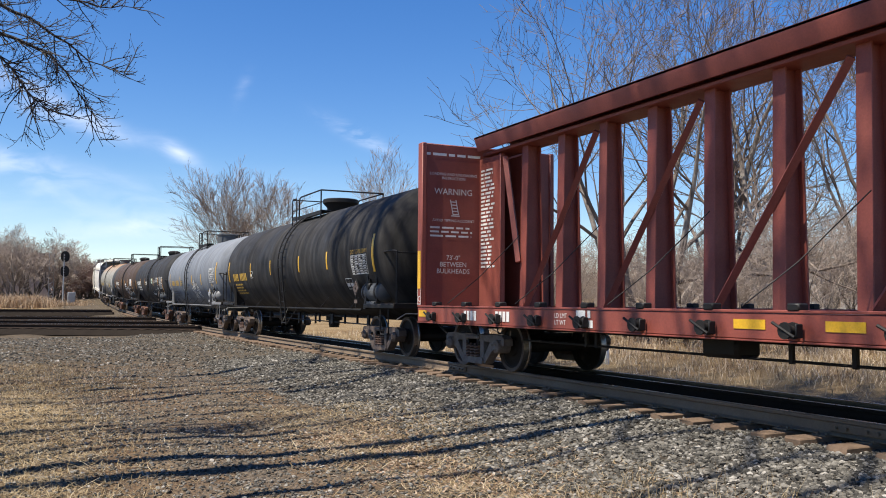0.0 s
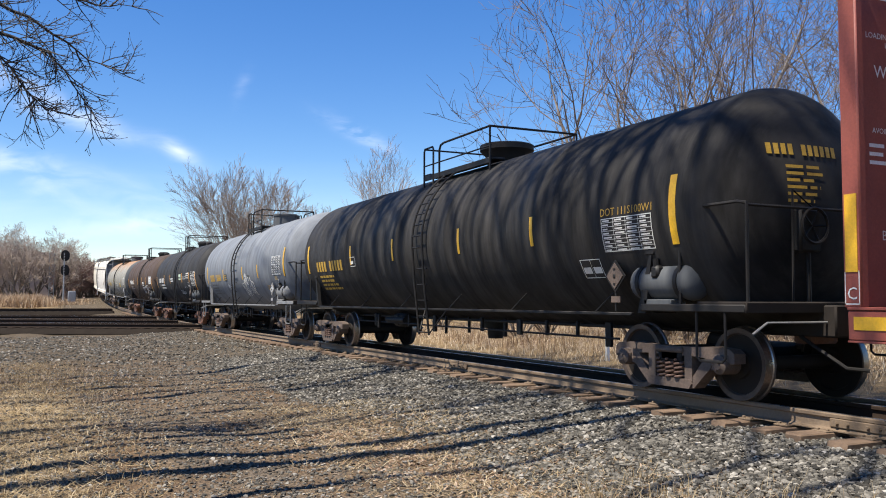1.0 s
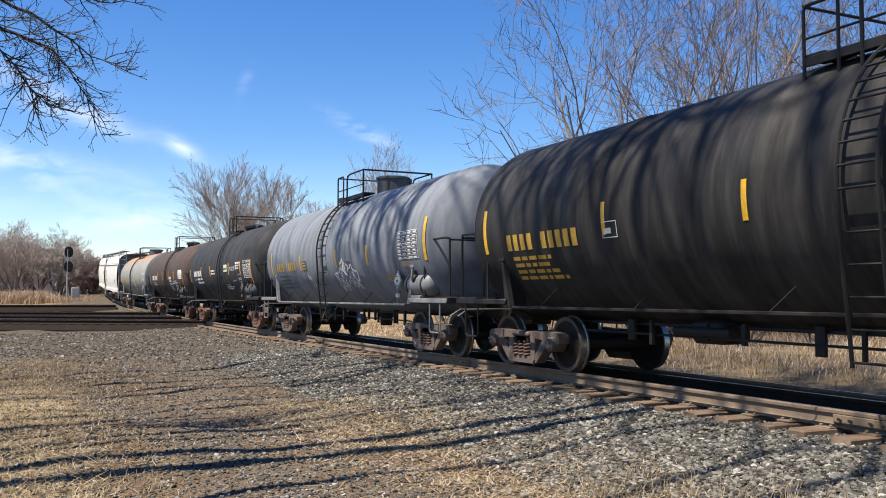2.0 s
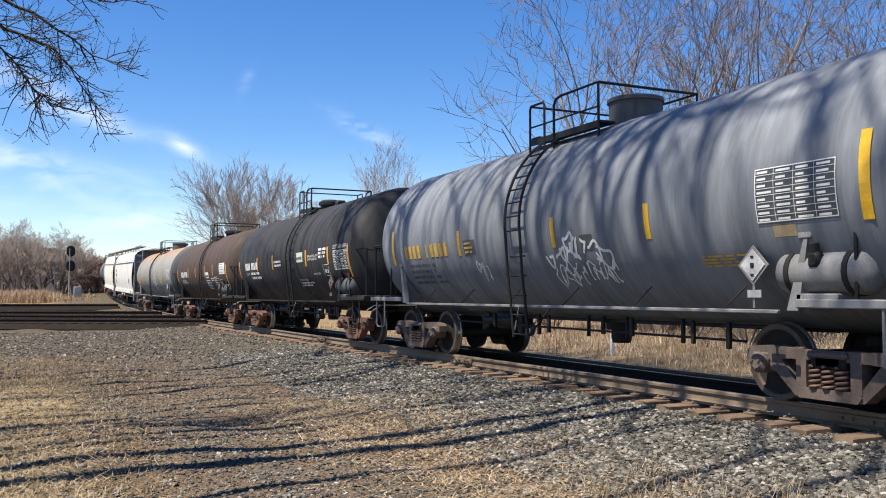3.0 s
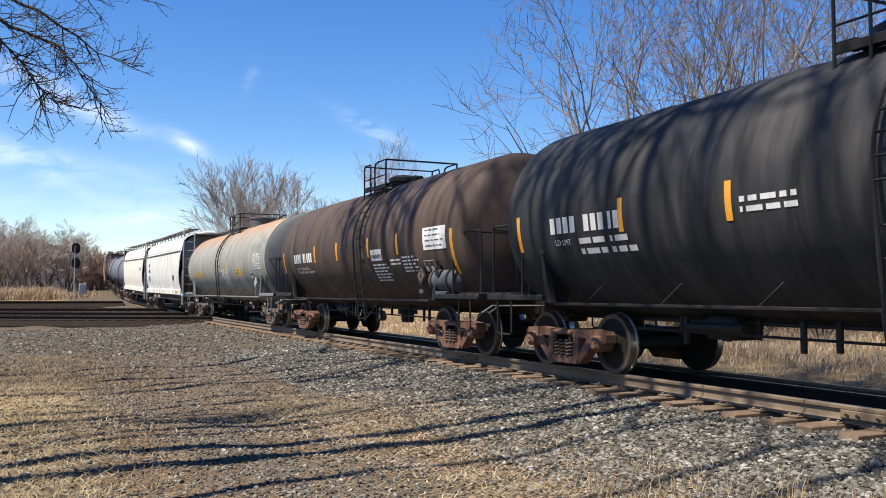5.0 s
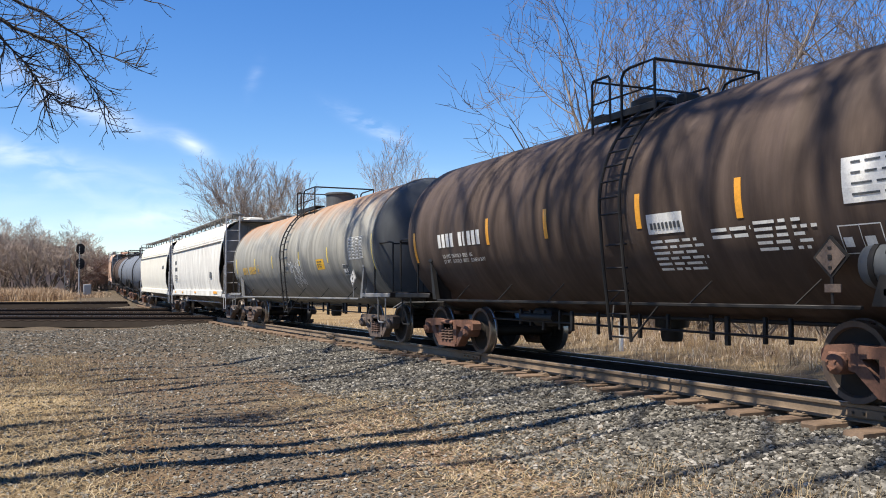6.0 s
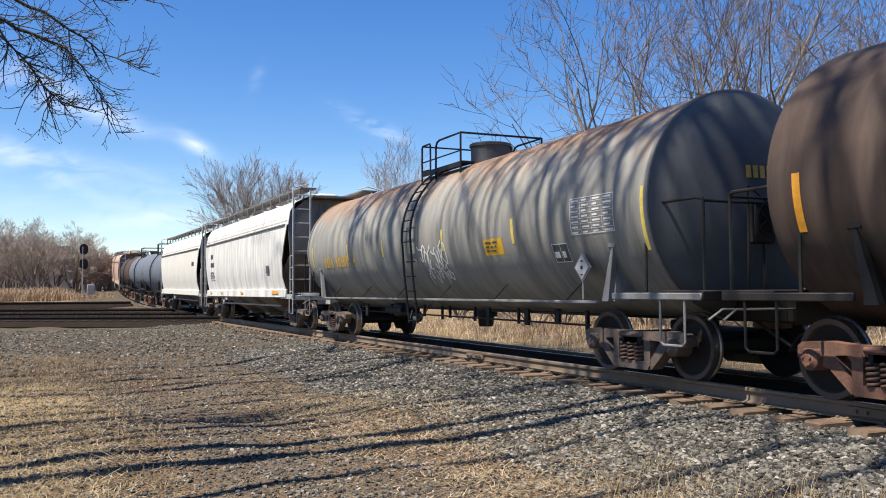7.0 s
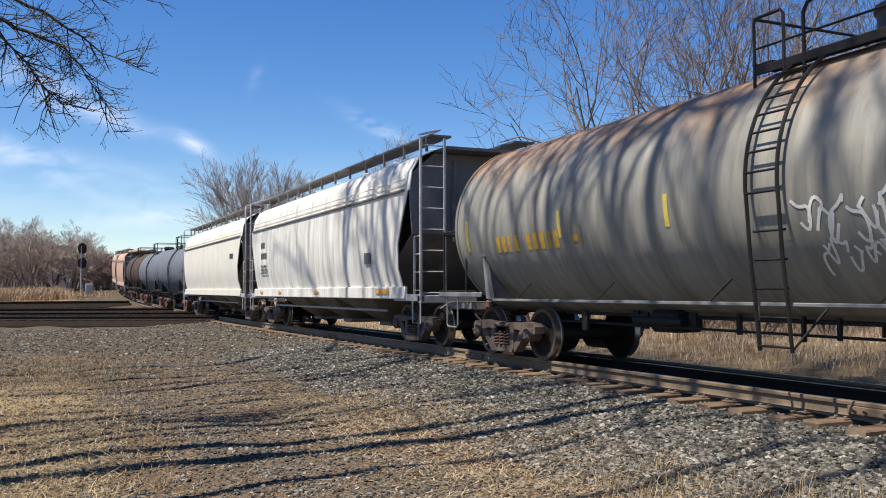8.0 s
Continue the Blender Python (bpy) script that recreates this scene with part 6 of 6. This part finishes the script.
    # slack tie-down cables
    for k in range(7):
        y = R - 1.2 - k * 2.38
        g = Geo().tube([(-1.44, y, 1.14), (-1.0, y - 0.35, 1.6), (-0.42, y - 0.8, 2.35)], 0.008, 5)
        part("tie_down_cable", g, M["black_steel"], car)
    # sill lettering
    fs = flank(1.49)
    bars(pn, fs, characters(-(R - 1.95), 0.86, 0.16, 4, 0.55, 0.2), "paint_white")
    bars(pn, fs, characters(-(R - 3.05), 0.86, 0.16, 4, 0.55, 0.2), "paint_white")
    me = map_mesh(text_mesh("LD LMT\nLT WT", 0.095), lambda a, b: fs(a - (R - 4.78), 0.95 + b), M["paint_white"])
    tagged(part("lettering", me, None, pn, "white stencilled lettering"), kind="stuff")
    bars(pn, fs, print_rects(R - 5.32, 1.06, 0.4, 2, 0.1, 0.03, 64), "paint_white")
    for s in (-1, 1):
        make_coupler(car, s * (R + 0.25), s)
        make_truck(car, s * half, "cast_grey")
    # brake rod under the sill
    g = Geo().tube([(-0.9, -half + 1.5, 0.55), (-0.9, half - 1.4, 0.55)], 0.018, 6)
    for y in (half - 3.2, half - 3.45, 3.0, 2.2, 0.4):
        g.box((-0.9, y, 0.66), (0.05, 0.06, 0.28), 0.006)
    g.box((-0.8, 4.0, 0.66), (0.4, 0.6, 0.26), 0.05)
    part("brake_rigging", g, M["black_steel"], car)


make_lumber_car()
build_tank_cars()
build_hoppers()


# ---------------------------------------------------------------- far side and distance
def make_signal():
    x, y = 4.25, 101.0
    z = float(land(x, y))
    ob = tagged(new("railway_signal"), "slim two-headed railway signal mast", "signal")
    part("mast", Geo().tube([(x, y, z - 0.1), (x, y, z + 5.3)], 0.08, 8), M["galvanised"], ob)
    for k in (0, 1):
        zz = z + 5.0 - 1.55 * k
        g = Geo().prism([(x + 0.1 + 0.43 * math.cos(6.283 * i / 20), zz + 0.12 * (1 if i < 10 else -1) + 0.46 * math.sin(6.283 * i / 20)) for i in range(20)], "y", y - 0.06, y + 0.04)
        for dz in (0.28, 0.0, -0.28):
            g.lathe([(y - 0.34, 0.1), (y - 0.34, 0.12), (y - 0.02, 0.12), (y - 0.02, 0.0)], "y", (x + 0.1, 0, zz + dz), 12)
        g.box((x + 0.1, y + 0.1, zz), (0.3, 0.3, 0.4), 0.03)
        part("signal_head", g, M["black_steel"], ob, "tall rounded black signal target with hooded lamps")
    part("footing", Geo().box((x, y, z + 0.1), (0.5, 0.5, 0.3), 0.03), M["galvanised"], ob)
    ob = tagged(new("relay_box"), "grey trackside relay cabinet", "cabinet")
    x, y = 5.05, 100.5
    z = float(land(x, y))
    part("body", Geo().box((x, y, z + 0.62), (0.75, 0.6, 1.3), 0.03), M["galvanised"], ob)
    part("door", Geo().box((x, y - 0.315, z + 0.64), (0.62, 0.02, 1.1), 0.008), M["galvanised"], ob)


def make_lattice_mast():
    x, y = 3.4, 112.0
    z = float(land(x, y))
    ob = tagged(new("lattice_mast"), "slim grey lattice mast among the bushes", "mast")
    g = Geo()
    for a in (-0.25, 0.25):
        g.tube([(x + a, y, z), (x + a, y, z + 5.4)], 0.04, 5)
    for k in range(9):
        g.tube([(x - 0.25, y, z + 0.6 * k), (x + 0.25, y, z + 0.6 * k + 0.3)], 0.03, 4)
        g.tube([(x + 0.25, y, z + 0.6 * k + 0.3), (x - 0.25, y, z + 0.6 * k + 0.6)], 0.03, 4)
    part("frame", g, M["galvanised"], ob)


def make_warehouse():
    ob = tagged(new("warehouse"), "long low brick warehouse behind the thicket", "building")
    x0, x1, y0, y1, z0, z1 = -40.0, 4.6, 150.0, 175.0, 1.4, 8.5
    part("wall", Geo().box(((x0 + x1) / 2, (y0 + y1) / 2, (z0 + z1) / 2), (x1 - x0, y1 - y0, z1 - z0), 0.05), M["brick_wall"], ob)
    part("roof", Geo().box(((x0 + x1) / 2, (y0 + y1) / 2, z1 + 0.2), (x1 - x0 + 0.6, y1 - y0 + 0.6, 0.4), 0.05), M["shingles"], ob)
    for k in range(8):
        x = x0 + 3 + k * 5.2
        w = part("window", Geo().box((x, y0 - 0.02, 5.5), (2.4, 0.08, 1.6), 0.02), M["dark_glass"], ob)


def make_house(x, y, turn, w, d, h, rise_, label):
    ob = tagged(new("house"), label, "house")
    z = float(land(x, y)) - 0.1
    ob.matrix_basis = pose(x, y, z, 0, 0, turn)
    part("wall", Geo().box((0, 0, h / 2), (w, d, h), 0.02), M["siding"], ob)
    g = Geo()
    o = 0.45
    t = 0.14
    for s in (-1, 1):
        a, b = (s * (d / 2 + o), h - o * rise_ / (d / 2)), (0.0, h + rise_)
        g.prism([a, b, (b[0], b[1] + t), (a[0], a[1] + t)], "x", -w / 2 - o, w / 2 + o)
    part("roof", g, M["shingles"], ob, "grey shingle gable roof")
    for s in (-1, 1):
        part("gable", Geo().prism([(-d / 2, h), (d / 2, h), (0, h + rise_ - 0.02)], "x", s * w / 2 - 0.06, s * w / 2 + 0.03), M["siding"], ob)
    for k in range(3):
        xx = -w / 2 + w * (k + 0.5) / 3
        win = part("window", Geo().box((xx, -d / 2 - 0.02, h * 0.55), (1.3, 0.1, 1.1), 0.01), M["siding"], ob, "window with a pale frame")
        part("pane", Geo().box((xx, -d / 2 - 0.08, h * 0.55), (1.1, 0.02, 0.9)), M["dark_glass"], win)


make_signal()
make_lattice_mast()
make_warehouse()
make_house(48.0, 45.0, 47.0, 13.0, 8.0, 2.6, 1.9, "low grey-roofed house beyond the trees")
make_house(56.0, 36.0, 52.0, 11.0, 8.0, 2.7, 1.8, "low grey-roofed house beyond the trees")


def make_marker_post():
    x, y = 13.4, 18.3
    z = float(land(x, y))
    ob = tagged(new("marker_post"), "short white marker post in dry grass", "post")
    part("post", Geo().box((x, y, z + 0.36), (0.09, 0.09, 0.75), 0.01), M["paint_white"], ob)


make_marker_post()


# ---------------------------------------------------------------- loose cover
def island_ramp(name, stops, rough=0.9):
    m, nt, b, v = start_material(name, rough)
    geo = nt.nodes.new("ShaderNodeNewGeometry")
    r = ramp(nt, stops)
    nt.links.new(geo.outputs["Random Per Island"], r.inputs[0])
    f = noise_node(nt, v, 90.0, 3.0)
    nt.links.new(mixc(nt, span(nt, f, 0.3, 0.7, 0.0, 0.4), r.outputs[0], tuple(c * 0.6 for c in stops[0][1])), b.inputs["Base Color"])
    b.inputs["Specular IOR Level"].default_value = 0.2
    return m


M["stone"] = island_ramp("stone", [(0.0, (0.03, 0.028, 0.024)), (0.35, (0.088, 0.081, 0.068)), (0.7, (0.17, 0.156, 0.13)), (0.93, (0.27, 0.248, 0.21)), (1.0, (0.46, 0.425, 0.37))])
# stones between the rails: oil, plus under-train shade put into the colour
M["stone_oil_shade"] = island_ramp("stone_oil_shade", [(0.0, (0.012, 0.011, 0.01)), (0.7, (0.03, 0.026, 0.022)), (1.0, (0.06, 0.052, 0.045))])
M["straw"] = island_ramp("straw", [(0.0, (0.17, 0.11, 0.055)), (0.4, (0.34, 0.25, 0.13)), (0.8, (0.47, 0.37, 0.22)), (1.0, (0.58, 0.49, 0.34))])
M["woods"] = island_ramp("woods", [(0.0, (0.16, 0.12, 0.1)), (0.5, (0.24, 0.18, 0.15)), (1.0, (0.32, 0.25, 0.21))])
M["golden"] = island_ramp("golden", [(0.0, (0.26, 0.17, 0.1)), (0.5, (0.44, 0.31, 0.19)), (1.0, (0.58, 0.45, 0.31))])
M["leaf"] = island_ramp("leaf", [(0.0, (0.13, 0.075, 0.045)), (0.5, (0.27, 0.18, 0.115)), (1.0, (0.48, 0.38, 0.28))])
M["field_straw"] = island_ramp("field_straw", [(0.0, (0.24, 0.17, 0.11)), (0.3, (0.5, 0.39, 0.26)), (0.8, (0.64, 0.53, 0.39)), (1.0, (0.74, 0.65, 0.53))])


def icosahedron():
    p = (1 + 5 ** 0.5) / 2
    v = np.array([(-1, p, 0), (1, p, 0), (-1, -p, 0), (1, -p, 0), (0, -1, p), (0, 1, p), (0, -1, -p), (0, 1, -p), (p, 0, -1), (p, 0, 1), (-p, 0, -1), (-p, 0, 1)], float)
    f = [(0, 11, 5), (0, 5, 1), (0, 1, 7), (0, 7, 10), (0, 10, 11), (1, 5, 9), (5, 11, 4), (11, 10, 2), (10, 7, 6), (7, 1, 8),
         (3, 9, 4), (3, 4, 2), (3, 2, 6), (3, 6, 8), (3, 8, 9), (4, 9, 5), (2, 4, 11), (6, 2, 10), (8, 6, 7), (9, 8, 1)]
    return v / np.linalg.norm(v[0]), np.array(f)


def strew_stones(name, label, xy, size, sink=0.3, seed=1, mat="stone"):
    rs = np.random.RandomState(seed)
    bv, bf = icosahedron()
    n = len(xy)
    s = size[0] + (size[1] - size[0]) * rs.rand(n) ** 2
    v = bv[None] * (1 + rs.uniform(-0.42, 0.42, (n, 12, 1)))
    v = v * np.stack([s, s * rs.uniform(0.6, 1.1, n), s * rs.uniform(0.45, 0.8, n)], -1)[:, None, :]
    a = rs.uniform(0, 6.283, n)
    t = rs.uniform(-0.5, 0.5, n)
    c, sn = np.cos(a)[:, None], np.sin(a)[:, None]
    x, y, z = v[..., 0], v[..., 1], v[..., 2]
    y, z = y * np.cos(t)[:, None] - z * np.sin(t)[:, None], y * np.sin(t)[:, None] + z * np.cos(t)[:, None]
    x, y = x * c - y * sn, x * sn + y * c
    zz = land(xy[:, 0], xy[:, 1]) + s * (0.5 - sink)
    v = np.stack([x + xy[:, :1], y + xy[:, 1:2], z + zz[:, None]], -1).reshape(-1, 3)
    f = (bf[None] + 12 * np.arange(n)[:, None, None]).reshape(-1, 3)
    tagged(new(name, raw_mesh(name, v, f, M[mat])), label, "gravel", kind="stuff")


def strew_blades(name, label, xy, length, width, upright, mat, seed=1, category="grass", lift=0.0):
    """Thin bent blades: two quads each, lying or standing."""
    rs = np.random.RandomState(seed)
    n = len(xy)
    L = rs.uniform(length[0], length[1], n)
    a = rs.uniform(0, 6.283, n)
    el = np.radians(rs.uniform(upright[0], upright[1], n))
    d = np.stack([np.cos(a) * np.cos(el), np.sin(a) * np.cos(el), np.sin(el)], -1)
    w = np.stack([-np.sin(a), np.cos(a), rs.uniform(-0.3, 0.3, n)], -1) * (width * rs.uniform(0.5, 1.2, n))[:, None]
    base = np.stack([xy[:, 0], xy[:, 1], land(xy[:, 0], xy[:, 1]) + lift + 0.004], -1)
    mid = base + d * (L * 0.55)[:, None]
    d2 = d + np.stack([rs.uniform(-0.5, 0.5, n), rs.uniform(-0.5, 0.5, n), -rs.uniform(0.0, 0.5, n) * np.sin(el)], -1)
    tip = mid + d2 * (L * 0.45)[:, None]
    tip[:, 2] = np.maximum(tip[:, 2], base[:, 2] + 0.004)
    v = np.stack([base - w, base + w, mid - w * 0.8, mid + w * 0.8, tip - w * 0.2, tip + w * 0.2], 1).reshape(-1, 3)
    f = (np.array([(0, 1, 3, 2), (2, 3, 5, 4)])[None] + 6 * np.arange(n)[:, None, None]).reshape(-1, 4)
    tagged(new(name, raw_mesh(name, v, f, M[mat])), label, category, kind="stuff")


def scatter(n, x0, x1, y0, y1, seed, near=1.0, clump=0.0):
    rs = np.random.RandomState(seed)
    t = rs.rand(n) ** near
    xy = np.stack([x0 + (x1 - x0) * rs.rand(n), y0 + (y1 - y0) * t], -1)
    if clump > 0:
        c = np.stack([x0 + (x1 - x0) * rs.rand(max(4, n // 60)), y0 + (y1 - y0) * rs.rand(max(4, n // 60))], -1)
        pick = c[rs.randint(len(c), size=n)]
        xy = np.where(rs.rand(n, 1) < 0.75, pick + rs.normal(0, clump, (n, 2)), xy)
    return xy


def loose_cover():
    b = scatter(58000, 4.1, 7.75, 3.6, 24, 1, 1.8)
    keep = np.random.RandomState(2).rand(len(b)) < np.clip((b[:, 0] - 3.9 + 0.3 * np.sin(b[:, 1])) / 0.9, 0, 1)
    strew_stones("ballast", "grey crushed-stone ballast", b[keep], (0.014, 0.036), 0.2, 3)
    # near-black stones carry oil and painted shade under the train
    strew_stones("ballast_between_rails", "oily crushed stone between the rails, darkened for the train's shade", scatter(6000, 7.72, 9.05, 4, 26, 4, 1.4), (0.018, 0.04), 0.3, 5, "stone_oil_shade")
    strew_stones("far_ballast", "crushed stone beyond the far rail", scatter(4000, 9.2, 11.5, 4, 26, 34, 1.4), (0.018, 0.04), 0.3, 35)
    g = scatter(17000, -2.5, 7.0, 17, 41, 26, 1.15)
    edge = 23.5 + 2.2 * np.sin(0.8 * g[:, 0] + 0.5) + 1.2 * np.sin(2.3 * g[:, 0]) - 0.5 * g[:, 0]
    g = g[np.random.RandomState(38).rand(len(g)) < np.clip((g[:, 1] - edge + 4.5) / 5.5, 0.03, 1)]
    strew_stones("spread_gravel", "coarse gravel spread before the crossing", g, (0.014, 0.045), 0.25, 27)
    strew_stones("loose_gravel", "small loose stones on the lot", scatter(36000, -1.0, 4.8, 5.0, 22, 6, 1.6), (0.006, 0.024), 0.2, 7)
    strew_blades("straw_litter", "dry straw and stems on the lot", scatter(15000, -1.6, 0.7, 6.3, 17, 8, 1.3, 0.35), (0.06, 0.26), 0.003, (0, 24), "straw", 9)
    strew_blades("straw_bank", "dry straw along the ballast's foot", scatter(12000, 2.9, 5.2, 4.2, 13, 10, 1.6, 0.3), (0.05, 0.2), 0.0028, (0, 25), "straw", 11)
    strew_blades("thin_litter", "scattered straw bits over the lot", scatter(4500, 0.5, 4.2, 5.5, 18, 22, 1.5, 0.5), (0.03, 0.12), 0.0028, (0, 20), "straw", 23)
    strew_blades("stubble", "short dead grass stubble", scatter(13000, -1.8, 1.2, 7.5, 24, 24, 1.1, 0.35), (0.025, 0.09), 0.003, (30, 80), "straw", 25)
    strew_blades("weeds", "dead brown weed stalks", scatter(3000, -2.2, 3.2, 14.5, 24, 28, 1.0, 0.3), (0.04, 0.15), 0.004, (20, 80), "leaf", 29)
    strew_blades("leaf_litter", "fallen brown leaves", scatter(9000, 3.0, 5.3, 4.4, 11, 12, 1.5, 0.3), (0.025, 0.06), 0.011, (0, 30), "leaf", 13, "leaves")
    strew_blades("grass_tufts", "dry grass tufts", scatter(900, 3.9, 5.6, 4.0, 6.3, 14, 1.2, 0.08), (0.08, 0.3), 0.002, (45, 85), "straw", 15)
    strew_blades("field_grass", "straw-coloured field grass", scatter(42000, 12.7, 32, 3, 40, 16, 1.2, 0.7), (0.08, 0.36), 0.006, (30, 85), "field_straw", 17)
    strew_blades("far_grass", "tall golden grass beyond the crossing", scatter(26000, -14, 2.2, 90, 102, 18, 1.0, 0.9), (0.5, 1.25), 0.022, (55, 88), "golden", 19)
    strew_blades("field_brush", "brown dead brush in the field", scatter(9000, 13.5, 30, 4, 40, 36, 1.0, 0.35), (0.15, 0.7), 0.006, (40, 88), "leaf", 37)
    strew_blades("far_woods", "bare grey-brown woods on the horizon", np.concatenate([scatter(9000, -60, 90, 190, 260, 30, 1.0, 4.0), scatter(9000, 75, 190, -20, 200, 31, 1.0, 5.0)]), (3.0, 9.0), 0.16, (62, 89), "woods", 32, "woods")
    strew_blades("verge_grass", "dry verge grass by the signal", scatter(5000, 1.0, 6.5, 95, 104, 20, 1.0, 0.6), (0.15, 0.45), 0.012, (50, 88), "golden", 21)


loose_cover()


def make_paper_scrap():
    x, y = 0.4, 6.85
    z = float(land(x, y)) + 0.012
    ob = tagged(new("paper_scrap"), "crumpled white paper scrap on the lot", "litter")
    g = Geo()
    vs = [(x + 0.05 * (i - 1.5) + 0.008 * ((i * 7 + j * 3) % 5), y + 0.045 * (j - 1), z + 0.012 * ((i * 5 + j * 4) % 3)) for j in range(3) for i in range(4)]
    vs += [(a, b, c - 0.004) for a, b, c in vs]
    fs = [(j * 4 + i, j * 4 + i + 1, j * 4 + i + 5, j * 4 + i + 4) for j in range(2) for i in range(3)]
    fs += [tuple(12 + k for k in f[::-1]) for f in fs]
    rim = [0, 1, 2, 3, 7, 11, 10, 9, 8, 4]
    fs += [(a, b, b + 12, a + 12) for a, b in zip(rim, rim[1:] + rim[:1])]
    g.add(vs, fs)
    part("sheet", g, M["paint_white"], ob, smooth=0)


make_paper_scrap()


# ---------------------------------------------------------------- what moves
def car_pose(s, half):
    """A car whose middle stands at s along the line: both truck centres ride on the track."""
    def at(y):
        return Vector((TRACK_X + float(bend(y)), y, RAIL_Z + float(rise(y))))
    a, b = at(s - half), at(s + half)
    d = (b - a).normalized()
    rz = -math.atan2(d.x, d.y)
    rx = math.asin(d.z)
    return Matrix.Translation((a + b) / 2) @ Matrix.Rotation(rz, 4, "Z") @ Matrix.Rotation(rx, 4, "X")


def motions():
    for car, middle, half in CARS:
        walk(car, [(k * 0.5, car_pose(middle - SPEED * k * 0.5, half)) for k in range(17)])
    for i, (wheel, y) in enumerate(WHEELS):
        rows = []
        for k in range(121):
            t = k / 15
            rows.append((t, Matrix.Translation((0, y, 0.42)) @ Matrix.Rotation(SPEED * t / 0.42 + 0.7 * i, 4, "X")))
        walk(wheel, rows)


motions()
